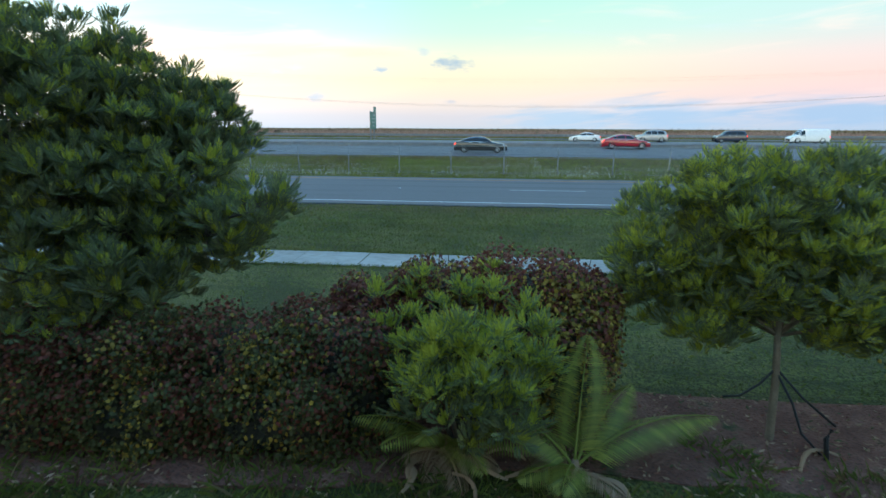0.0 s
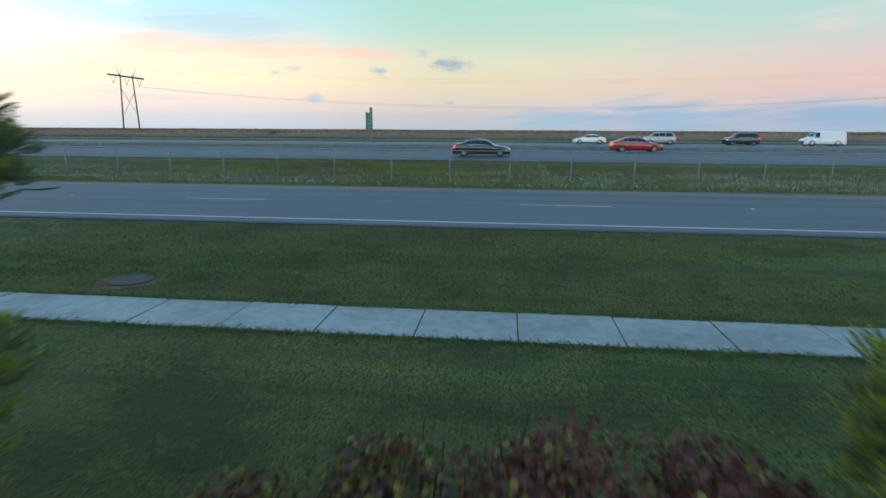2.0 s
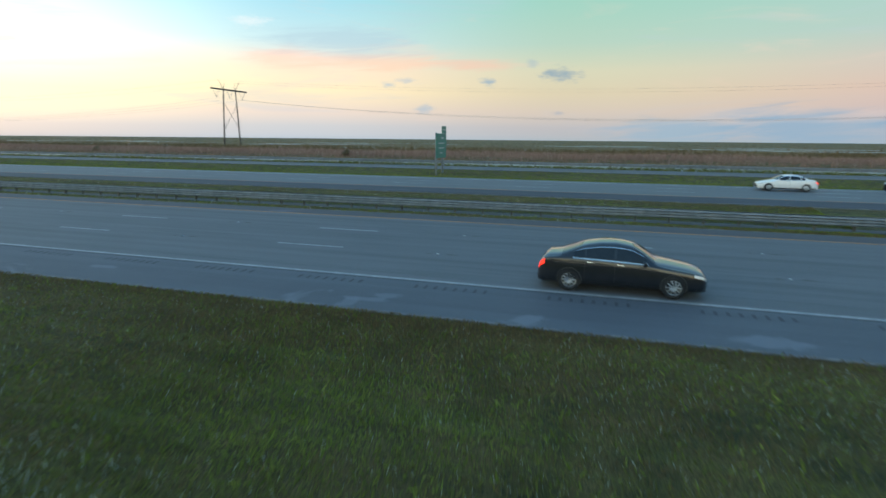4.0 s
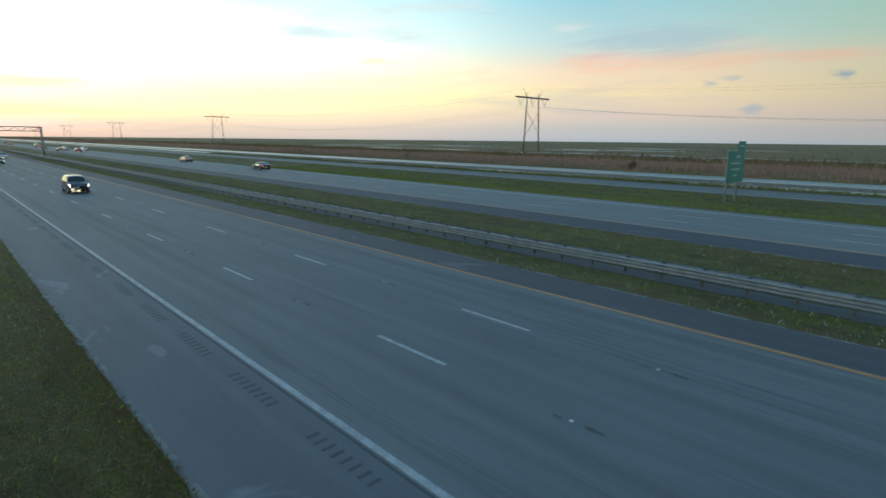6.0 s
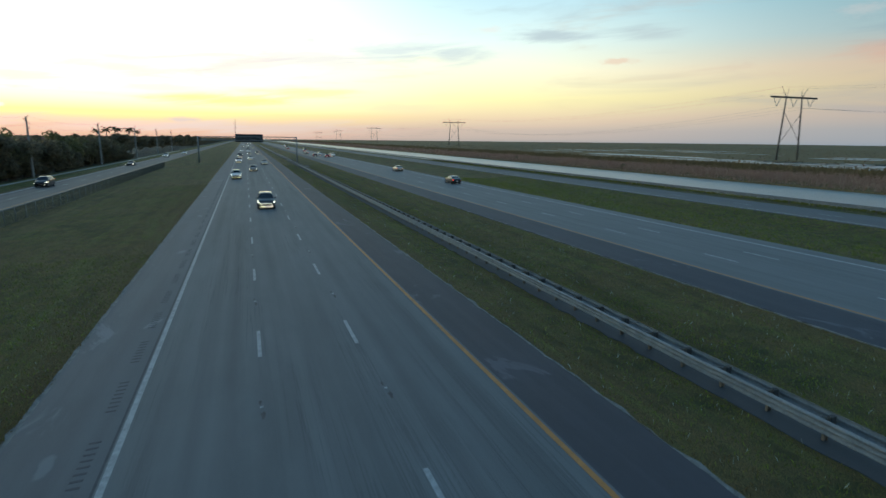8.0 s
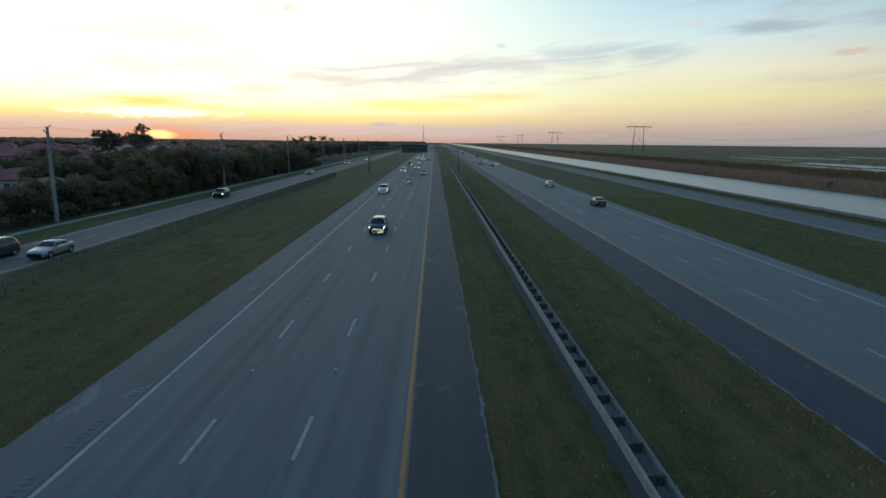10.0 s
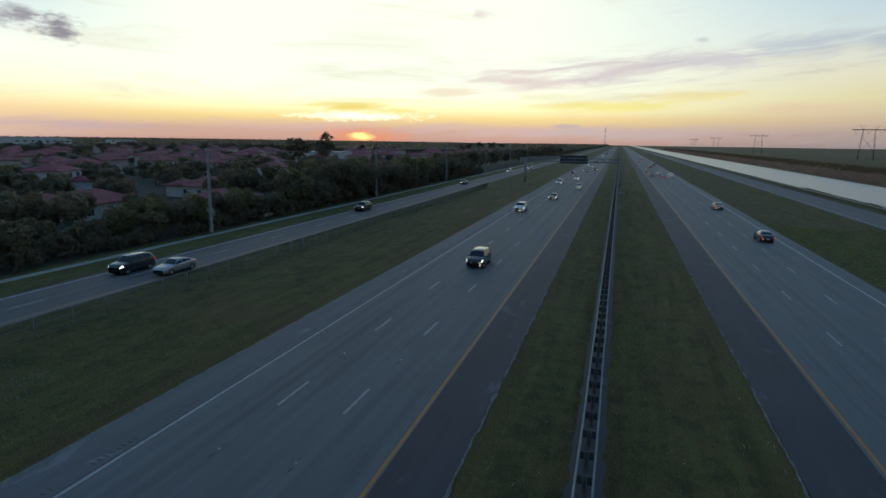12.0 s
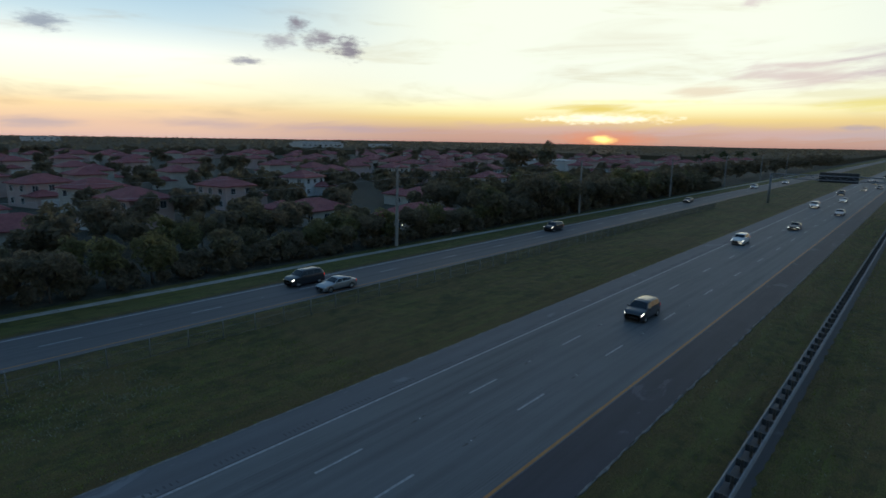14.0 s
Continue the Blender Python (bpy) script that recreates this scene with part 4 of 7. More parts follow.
def car(shape, mat, m, label, lights=True, group="cars on the road"):
    length, width, high, wr, st, shield, rear, sides = SHAPES[shape]
    at = car_surface(shape)
    ob = holder("van" if shape == "van" else "car", m, label, "van" if shape == "van" else "car", group)
    us = sorted(set(np.round(np.concatenate([np.linspace(0, 1, 41), [0.004, 0.012, 0.988, 0.996]]), 4)))
    ss = [0, 1, 1.5, 2, 2.5, 3, 3.6, 4.2, 4.7, 5, 5.4, 5.8, 6, 6.3, 6.6, 7, 7.5, 8]
    v, f = [], []
    n = len(ss)
    for side in (1, -1):
        b = len(v)
        for u in us:
            for s in ss:
                p = at(u, s)
                v.append((p.x, p.y * side, p.z))
        for i in range(len(us) - 1):
            for j in range(n - 1):
                a = b + i * n + j
                q = (a, a + 1, a + n + 1, a + n)
                f.append(q if side > 0 else q[::-1])
    body = child("body", mesh_of("body", v, f, [mat], smooth=True), ob)
    for u0, u1 in sides:
        for side in (1, -1):
            child("side_window", mesh_of("side_window", *patch(at, u0, u1, 5.12, 5.88, 4, 3, side, 0.006), [M_CARGLASS], smooth=True), ob)
    child("windscreen", mesh_of("windscreen", *top_patch(at, shield[0], shield[1], 6.15, 0.007), [M_CARGLASS], smooth=True), ob)
    child("rear_window", mesh_of("rear_window", *top_patch(at, rear[0], rear[1], 6.15, 0.007), [M_CARGLASS], smooth=True), ob)
    for side in (1, -1):
        child("sill", mesh_of("sill", *patch(at, 0.05, 0.95, 1.2, 2.3, 10, 2, side, 0.006), [M_TRIM]), ob)
        child("headlight", mesh_of("headlight", *patch(at, 0.008, 0.075, 4.25, 4.85, 4, 2, side, 0.008), [M_HEAD_ON if lights else M_HEAD_OFF]), ob)
        child("tail_light", mesh_of("tail_light", *patch(at, 0.955, 0.994, 4.1, 4.9, 4, 2, side, 0.008), [M_TAIL_ON]), ob)
        mx = length / 2 - (shield[0] + 0.055) * length
        child("mirror", bevel_box("mirror", (0.12, 0.2, 0.13), mat, 0.035, 2), ob, Matrix.Translation((mx, side * (width / 2 + 0.07), high * 0.66)))
        child("window_trim", mesh_of("window_trim", *patch(at, sides[0][0] - 0.01, sides[-1][1] + 0.01, 4.93, 5.05, 8, 1, side, 0.009), [M_CHROME if shape == "sedan" else M_TRIM]), ob)
    # bright strip over the windows, door seams and handles
    for side in (1, -1):
        child("roof_trim", mesh_of("roof_trim", *patch(at, sides[0][0] + 0.02, sides[-1][1] - 0.015, 5.91, 5.97, 12, 1, side, 0.009), [M_CHROME if shape == "sedan" else M_TRIM]), ob)
        for u0, u1 in sides[:2]:
            child("door_seam", mesh_of("door_seam", *patch(at, u1 + 0.006, u1 + 0.0085, 2.4, 4.9, 1, 8, side, 0.003), [M_TRIM]), ob)
            child("door_handle", mesh_of("door_handle", *patch(at, u1 - 0.045, u1 - 0.005, 4.5, 4.6, 3, 1, side, 0.022), [M_CHROME]), ob)
        child("side_crease", mesh_of("side_crease", *patch(at, 0.1, 0.9, 4.28, 4.34, 16, 1, side, 0.005), [mat]), ob)
    child("bonnet_seam", mesh_of("bonnet_seam", *top_patch(at, shield[0] - 0.012, shield[0] - 0.006, 6.0, 0.004), [M_TRIM]), ob)
    hw = width / 2 * 0.6
    child("grille", bevel_box("grille", (0.05, 1.5 * hw, 0.13), M_TRIM, 0.02), ob, Matrix.Translation((length / 2 - 0.02, 0, high * 0.27)))
    child("bumper", bevel_box("bumper", (0.1, 2 * hw * 1.1, 0.12), M_TRIM, 0.03), ob, Matrix.Translation((-length / 2 + 0.03, 0, 0.36)))
    child("plate", bevel_box("plate", (0.02, 0.32, 0.16), M_PLATE, 0.004), ob, Matrix.Translation((-length / 2 - 0.015, 0, high * 0.38)))
    tyre, rim, disc = WHEELS[wr]
    for u in (0.185, 0.80):
        for side in (1, -1):
            wm = Matrix.Translation((length / 2 - u * length, side * (width / 2 - 0.1), wr)) @ pose(0, 0, 0, 0, 0, 0 if side > 0 else 180)
            w = child("wheel", disc, ob, wm)
            child("tyre", tyre, w)
            child("rim", rim, w)
            av, af = [], []
            for q in range(25):
                w2 = radians(-20 + 220 * q / 24)
                for rr, yy in ((wr * 1.15, width / 2 * 0.9), (wr * 1.15, width / 2 + 0.006), (wr * 1.03, width / 2 + 0.006), (wr * 1.03, width / 2 * 0.9)):
                    av.append((rr * math.cos(w2), yy * side, rr * math.sin(w2)))
            for q in range(24):
                for h2 in range(4):
                    af.append((4 * q + h2, 4 * q + (h2 + 1) % 4, 4 * q + 4 + (h2 + 1) % 4, 4 * q + 4 + h2))
            child("wheel_arch", mesh_of("wheel_arch", [Vector(p) + Vector((length / 2 - u * length, 0, wr + 0.01)) for p in av], af, [M_TRIM]), ob)
    return ob


P_BLACK, P_SILVER = paint("black_paint", (0.008, 0.009, 0.012)), paint("silver_paint", (0.30, 0.32, 0.34), 0.5)
P_WHITE, P_RED = paint("white_car_paint", (0.72, 0.73, 0.73)), paint("red_paint", (0.30, 0.006, 0.020))
P_GREY, P_TAN, P_BLUE = paint("grey_paint", (0.035, 0.040, 0.048), 0.35), paint("tan_paint", (0.33, 0.28, 0.21), 0.4), paint("dark_blue_paint", (0.015, 0.025, 0.05))


def at_lane(x, y, turn=0.0):
    """A place on whichever road runs at y."""
    return pose(x, y, (local_z(y) if y < 30 else near_z(y) if y < 70 else FAR_Z) + 0.006, 0, 0, turn)


NEAR = "cars on the near carriageway"
protos = {}


def park(shape, mat, key, m, label, lights=True, group=NEAR):
    """One car of each kind and colour is built, the rest are copies."""
    k = (shape, key, lights)
    if k not in protos:
        protos[k] = car(shape, mat, m, label, lights, group)
        return protos[k]
    return tagged(copy_thing(protos[k], m), label, "", group)


park("sedan", P_BLACK, "black", at_lane(1.3, 48.9), "glossy black sedan in the lane beside the shoulder", False)
park("suv", P_GREY, "grey", at_lane(-70.0, 53.4), "dark grey sport utility car with lit headlights")
park("suv", P_WHITE, "white", at_lane(-122.0, 49.4), "white sport utility car with lit headlights")
park("sedan", P_SILVER, "silver", at_lane(-183.0, 56.6), "silver sedan in the lane beside the median", False)
rnd = random.Random(11)
far_kinds = [("sedan", P_BLACK, "black"), ("suv", P_WHITE, "white"), ("sedan", P_WHITE, "white"), ("suv", P_GREY, "grey"), ("sedan", P_TAN, "tan")]
far_words = {"black": "black", "white": "white", "grey": "dark grey", "tan": "tan", "red": "red"}
for i, (x, lane) in enumerate(((-148, 1), (-199, 0), (-224, 1), (-254, 0), (-285, 1), (-300, 2), (-335, 1), (-365, 0), (-400, 1), (-450, 2), (-500, 0), (-560, 1), (-640, 0), (-720, 1), (-820, 2), (-950, 0), (-1100, 1))):
    sh, mt, ke = far_kinds[i % 5]
    park(sh, mt, ke, at_lane(x, (49.2, 53.0, 56.8)[lane]), "distant %s %s with lit headlights" % (far_words[ke], "sedan" if sh == "sedan" else "sport utility car"))
AWAY = "cars driving away on the far carriageway"
park("sedan", P_BLACK, "black", at_lane(-100.0, 88.2, turn=180), "black sedan driving away with red tail lights", False, AWAY)
park("sedan", P_TAN, "tan", at_lane(-141.0, 88.2, turn=180), "tan sedan driving away with red tail lights", False, AWAY)
for i, (x, y, sh, mt, ke) in enumerate(((-248, 84.6, "sedan", P_RED, "red"), (-256, 88, "suv", P_WHITE, "white"), (-262, 81, "sedan", P_BLACK, "black"), (-275, 84.6, "suv", P_WHITE, "white"), (-300, 81, "sedan", P_TAN, "tan"),
                                      (-345, 84.6, "sedan", P_RED, "red"), (-380, 88, "suv", P_GREY, "grey"), (-430, 81, "sedan", P_RED, "red"), (-500, 84.6, "sedan", P_BLACK, "black"), (-580, 88, "suv", P_WHITE, "white"))):
    park(sh, mt, ke, at_lane(x, y, turn=180), "distant %s %s driving away" % (far_words[ke], "sedan" if sh == "sedan" else "sport utility car"), ke == "grey", AWAY)
park("suv", P_SILVER, "silver", at_lane(25.5, 88.2, turn=180), "silver sport utility car on the far carriageway", False, AWAY)
park("suv", P_BLUE, "blue", at_lane(37.0, 88.2, turn=180), "dark blue sport utility car on the far carriageway", False, AWAY)
park("van", P_WHITE, "white", at_lane(48.0, 88.2, turn=180), "white cargo van on the far carriageway", False, AWAY)
park("sedan", P_WHITE, "white", at_lane(15.5, 88.2, turn=180), "white sedan on the far carriageway", False, AWAY)
park("sedan", P_RED, "red", at_lane(15.5, 57.0), "red sedan in the middle lane", False, NEAR)
LOCAL = "cars on the frontage road"
park("suv", P_GREY, "grey", at_lane(-56.0, 19.0), "dark grey sport utility car with lit headlights on the frontage road", True, LOCAL)
park("sedan", P_SILVER, "silver", at_lane(-57.0, 23.7), "silver sedan beside another car on the frontage road", False, LOCAL)
park("suv", P_BLACK, "black", at_lane(-113.0, 18.8), "black sport utility car with lit headlights on the frontage road", True, LOCAL)
park("sedan", P_BLACK, "black_lit", at_lane(-190.0, 19.0), "black sedan with lit headlights on the frontage road", True, LOCAL)
park("suv", P_WHITE, "white", at_lane(-268.0, 19.2), "white sport utility car with lit headlights on the frontage road", True, LOCAL)
park("suv", P_WHITE, "white", at_lane(-310.0, 22.6), "distant white car with lit headlights on the frontage road", True, LOCAL)

# ------------------------------------------------------------------ foliage tools
def leaf_material(name, a, b, c, rough=0.55, mix=0.25, mottle=0.35, thin=0.36, gloss=0.3):
    """Leaves of mixed tone: a and b by leaf, c for a few of them."""
    n = material(name)
    r = n.node("ShaderNodeNewGeometry").outputs["Random Per Island"]
    col = n.ramp(r, [(0.0, rgb(*a)), (1.0 - mix, rgb(*b)), (1.0, rgb(*c))])
    patch_ = n.noise(n.pos, 0.7, 3)
    col = n.mix(n.rng(patch_, 0.35, 0.65, 0.0, mottle), col, rgb(*[v * 0.6 for v in a]))
    d = n.node("ShaderNodeBsdfPrincipled", {"Base Color": col, "Roughness": rough + 0.12, "Specular IOR Level": gloss})
    t = n.node("ShaderNodeBsdfTranslucent", {0: col})
    s = n.node("ShaderNodeMixShader", {0: thin, 1: d.outputs[0], 2: t.outputs[0]})
    n.tree.links.new(s.outputs[0], n.node("ShaderNodeOutputMaterial").inputs[0])
    return n.m


M_BARK = simple("bark", (0.075, 0.06, 0.048), (0.14, 0.115, 0.09), 5, 0.9, bump=0.8, bump_d=0.02)
M_CROWN_A = leaf_material("crown_leaves_a", (0.18, 0.155, 0.105), (0.27, 0.235, 0.145), (0.33, 0.29, 0.16), 0.6, 0.25, 0.3, 0.62, 0.1)
M_CROWN_B = leaf_material("crown_leaves_b", (0.175, 0.148, 0.11), (0.255, 0.218, 0.145), (0.31, 0.26, 0.165), 0.6, 0.25, 0.3, 0.62, 0.1)
M_CROWN_C = leaf_material("crown_leaves_c", (0.165, 0.155, 0.085), (0.26, 0.25, 0.12), (0.32, 0.3, 0.14), 0.6, 0.25, 0.3, 0.62, 0.1)


def unit(rng, n):
    d = rng.normal(size=(n, 3))
    return d / np.linalg.norm(d, axis=1, keepdims=True)


def cards(rng, centres, normals, size, long=1.5):
    """Folded leaf clumps: four-cornered, each bent along its middle."""
    n = len(centres)
    a = np.cross(normals, unit(rng, n))
    a /= np.linalg.norm(a, axis=1, keepdims=True) + 1e-9
    b = np.cross(normals, a)
    s = (size * rng.uniform(0.6, 1.35, n))[:, None]
    v = np.stack([centres - a * s * long, centres + b * s * 0.6 - normals * s * 0.25, centres + a * s * long, centres - b * s * 0.6 - normals * s * 0.25], 1).reshape(-1, 3)
    i = np.arange(n)[:, None] * 4
    return v, np.hstack([i, i + 1, i + 2, i + 3])


def crown_mesh(name, seed, radius, tall, lobes, n, size, mat):
    rng = np.random.default_rng(seed)
    cs = unit(rng, lobes) * rng.uniform(0.35, 0.72, (lobes, 1)) * [radius, radius, tall]
    rs = rng.uniform(0.34, 0.55, lobes) * (radius + tall) / 2
    k = rng.integers(0, lobes, n)
    d = unit(rng, n)
    d[:, 2] = np.where(rng.random(n) < 0.6, np.abs(d[:, 2]), d[:, 2])
    c = cs[k] + d * rs[k][:, None] * rng.uniform(0.55, 1.08, (n, 1)) ** 0.6 * [1, 1, 0.85]
    nrm = d + unit(rng, n) * 0.7
    nrm /= np.linalg.norm(nrm, axis=1, keepdims=True)
    v, f = cards(rng, c, nrm, size)
    return mesh_of(name, v.tolist(), f.tolist(), [mat])


def trunk_mesh(seed, h, r, reach):
    rnd = random.Random(seed)
    items = [tube([(0, 0, -0.4), (0.03, 0.02, h * 0.5), (0.05 * reach, 0, h)], [r * 1.3, r, r * 0.75], 8)]
    for k in range(5):
        w = k * 1.26 + rnd.random()
        items.append(tube([(0.03, 0, h * rnd.uniform(0.6, 0.95)), (math.cos(w) * reach * 0.4, math.sin(w) * reach * 0.4, h + reach * 0.35), (math.cos(w) * reach * 0.75, math.sin(w) * reach * 0.75, h + reach * 0.8)], [r * 0.6, r * 0.4, r * 0.15], 6))
    return mesh_of("trunk", *joined(*items), [M_BARK], smooth=True)


TREE_KINDS = []
for i, (rad, tall, trunk_h, n, mat) in enumerate(((2.6, 2.2, 2.2, 1400, M_CROWN_A), (3.2, 2.4, 2.4, 1600, M_CROWN_B), (2.1, 2.7, 2.0, 1300, M_CROWN_C), (3.6, 2.3, 3.2, 1600, M_CROWN_A), (2.0, 1.7, 1.0, 1300, M_CROWN_B))):
    TREE_KINDS.append((crown_mesh("crown", 20 + i, rad, tall, 13, n, 0.2, mat), trunk_mesh(30 + i, trunk_h, 0.13, rad), trunk_h + tall * 0.55))
FAR_KINDS = []
for i, (rad, tall, trunk_h, mat) in enumerate(((3.4, 2.6, 3.0, M_CROWN_B), (2.8, 3.0, 3.2, M_CROWN_A), (4.2, 2.6, 3.0, M_CROWN_B))):
    FAR_KINDS.append((crown_mesh("crown", 50 + i, rad, tall, 11, 800, 0.32, mat), trunk_mesh(60 + i, trunk_h, 0.15, rad), trunk_h + tall * 0.55))


def tree(kinds, i, x, y, scale, turn, label, group):
    cr, tr, zc = kinds[i]
    ob = holder("tree", pose(x, y, height_at(y), 0, 0, turn) @ Matrix.Scale(scale, 4), label, "tree", group)
    child("crown", cr, ob, Matrix.Translation((0, 0, zc)))
    child("trunk", tr, ob)
    return ob


# ------------------------------------------------------------------ houses behind the trees
def roof_material():
    n = material("roof_tiles")
    w = n.node("ShaderNodeTexWave", {"Vector": n.node("ShaderNodeTexCoord").outputs["Object"], "Scale": 3.2, "Distortion": 0.4})
    f = n.noise(n.pos, 0.6, 5, 0.65)
    c = n.mix(n.rng(f, 0.3, 0.7), rgb(0.24, 0.072, 0.076), rgb(0.36, 0.115, 0.115))
    c = n.mix(n.math("MULTIPLY", n.rng(n.noise(n.pos, 3.5, 4), 0.5, 0.75), 0.5), c, rgb(0.15, 0.075, 0.078))
    return finish(n, c, 0.75, 0, w.outputs[0], 0.05, 0.6, 0.3)


M_ROOF = roof_material()
M_STUCCO = [simple("stucco_cream", (0.42, 0.39, 0.35), (0.52, 0.49, 0.44), 0.8, 0.9), simple("stucco_pink", (0.44, 0.33, 0.31), (0.54, 0.41, 0.38), 0.8, 0.9), simple("stucco_pale", (0.50, 0.52, 0.54), (0.62, 0.63, 0.64), 0.8, 0.9)]
M_PANE = simple("window_pane", (0.03, 0.036, 0.045), (0.05, 0.058, 0.07), 1, 0.08, 0, 0.0, spec=0.8)
M_FRAME = simple("window_frame", (0.55, 0.55, 0.54), (0.68, 0.68, 0.67), 3, 0.6)
M_PORCH = glow_material("porch_lamp", (1.0, 0.85, 0.55), 4.0)


def hip_roof(x0, y0, x1, y1, z, pitch=0.42, over=0.55):
    x0, y0, x1, y1 = x0 - over, y0 - over, x1 + over, y1 + over
    w, d = x1 - x0, y1 - y0
    h = pitch * min(w, d) / 2
    if w > d:
        r0, r1 = (x0 + d / 2, (y0 + y1) / 2, z + h), (x1 - d / 2, (y0 + y1) / 2, z + h)
    else:
        r0, r1 = ((x0 + x1) / 2, y0 + w / 2, z + h), ((x0 + x1) / 2, y1 - w / 2, z + h)
    v = [(x0, y0, z), (x1, y0, z), (x1, y1, z), (x0, y1, z), r0, r1, (x0, y0, z - 0.2), (x1, y0, z - 0.2), (x1, y1, z - 0.2), (x0, y1, z - 0.2)]
    f = ([(0, 1, 5, 4), (1, 2, 5), (2, 3, 4, 5), (3, 0, 4)] if w > d else [(0, 1, 4), (1, 2, 5, 4), (2, 3, 5), (3, 0, 4, 5)]) + [(6, 7, 1, 0), (7, 8, 2, 1), (8, 9, 3, 2), (9, 6, 0, 3), (9, 8, 7, 6)]
    return v, f


def window_on(parent, x, y, z, w, h, axis, out):
    """A framed window on a wall; axis 0: the wall runs along x, out: side it faces."""
    rot = 0 if axis == 0 else 90
    fr = boxes([(-w / 2 - 0.08, -0.06, -h / 2 - 0.08, w / 2 + 0.08, 0.06, -h / 2), (-w / 2 - 0.08, -0.06, h / 2, w / 2 + 0.08, 0.06, h / 2 + 0.08), (-w / 2 - 0.08, -0.06, -h / 2, -w / 2, 0.06, h / 2), (w / 2, -0.06, -h / 2, w / 2 + 0.08, 0.06, h / 2), (-0.03, -0.05, -h / 2, 0.03, 0.05, h / 2)])
    win = child("window", mesh_of("window", *fr, [M_FRAME]), parent, pose(x, y, z, 0, 0, rot))
    child("pane", mesh_of("pane", *boxes([(-w / 2, -0.02, -h / 2, w / 2, 0.02, h / 2)]), [M_PANE]), win)


def house(m, w, d, floors, tone, wing, label, glazed=True):
    h = 2.75 * floors
    ob = holder("house", m, label, "house", "houses behind the trees")
    child("wall", mesh_of("wall", *boxes([(-w / 2, -d / 2, -0.3, w / 2, d / 2, h)]), [M_STUCCO[tone]]), ob)
    child("roof", mesh_of("roof", *hip_roof(-w / 2, -d / 2, w / 2, d / 2, h + 0.15), [M_ROOF]), ob)
    ww, wd = w * 0.5, d * 0.45
    wx = -w / 2 + ww / 2 if wing > 0 else w / 2 - ww / 2
    child("wall", mesh_of("wall", *boxes([(wx - ww / 2, d / 2 - 0.05, -0.3, wx + ww / 2, d / 2 + wd, 2.75)]), [M_STUCCO[tone]]), ob)
    child("roof", mesh_of("roof", *hip_roof(wx - ww / 2, d / 2 - 1.5, wx + ww / 2, d / 2 + wd, 2.9), [M_ROOF]), ob)
    for fl in range(floors if glazed else 0):
        for k in range(3):
            x = -w / 2 + w * (k + 0.5) / 3
            if fl or abs(x - wx) > ww / 2:
                window_on(ob, x, d / 2 + 0.02, 1.5 + 2.9 * fl, 1.3, 1.3, 0, 1)
            window_on(ob, x, -d / 2 - 0.02, 1.5 + 2.9 * fl, 1.3, 1.3, 0, -1)
        for s in (-1, 1):
            for k in range(2):
                window_on(ob, s * (w / 2 + 0.02), -d / 2 + d * (k + 0.5) / 2, 1.5 + 2.9 * fl, 1.2, 1.3, 1, s)
    child("garage_door", bevel_box("garage_door", (ww * 0.7, 0.08, 2.2), M_FRAME, 0.02), ob, Matrix.Translation((wx, d / 2 + wd + 0.03, 1.0)))
    return ob


HOUSE_WORDS = ["cream stucco house with a red tiled hip roof", "two-storey pink stucco house with a red tiled hip roof", "pale stucco house with a red tiled roof among trees", "two-storey cream stucco house with a red tiled roof among trees"]
HOUSES = [house(pose(-120, -73, TOWN_Z, 0, 0, 20), 10, 8.5, 2, 2, 1, HOUSE_WORDS[2]), house(pose(-87, -58, TOWN_Z, 0, 0, 100), 11, 8.5, 2, 1, -1, HOUSE_WORDS[1]),
          house(pose(-98, -4, TOWN_Z, 0, 0, 0), 13, 9, 1, 0, 1, HOUSE_WORDS[0]), house(pose(-62, -70, TOWN_Z, 0, 0, 200), 10.5, 8.5, 2, 0, -1, HOUSE_WORDS[3])]
taken = [(-120, -73), (-87, -58), (-98, -4), (-62, -70)]
spots = [(-168, -38, 10, 0), (-191, -37, 95, 2), (-57, -91, 15, 1), (-187, -103, 190, 3), (-84, -140, 85, 0), (-60, -41, 280, 1), (-88, -24, 185, 2), (-150, -98, 10, 1), (-132, -181, 100, 3), (-39, -34, 180, 2), (-128, -30, 175, 2), (-36, -60, 90, 0)]
rnd = random.Random(4)
for gx in range(-22, 3):
    for gy in range(1, 15):
        x, y = gx * 27 + rnd.uniform(-7, 7), -20 - gy * 25 - abs(gx) * 0.4 + rnd.uniform(-6, 6)
        if x < 40 and all((x - a) ** 2 + (y - b) ** 2 > 21 ** 2 for a, b in taken + [s[:2] for s in spots]) and rnd.random() < (0.75 if gy < 7 else 0.5) and math.hypot(x, y) < 560:
            spots.append((x, y, rnd.choice((0, 15, 90, 180, 270, 195)), rnd.randrange(4)))
PLAIN = [house(pose(-230, -150, TOWN_Z, 0, 0, 0), 10.5, 8.5, 2, 0, 1, "distant cream house with a red tiled roof", False), house(pose(-258, -172, TOWN_Z, 0, 0, 90), 11, 8.5, 2, 1, -1, "distant pink house with a red tiled roof", False)]
taken += [(-230, -150), (-258, -172)]
for x, y, turn, k in spots:
    if (x + 230) ** 2 + (y + 150) ** 2 < 400 or (x + 258) ** 2 + (y + 172) ** 2 < 400:
        continue
    taken.append((x, y))
    near = y > -115 and x > -230
    copy_thing(HOUSES[k] if near else PLAIN[k % 2], pose(x, y, TOWN_Z, 0, 0, turn))
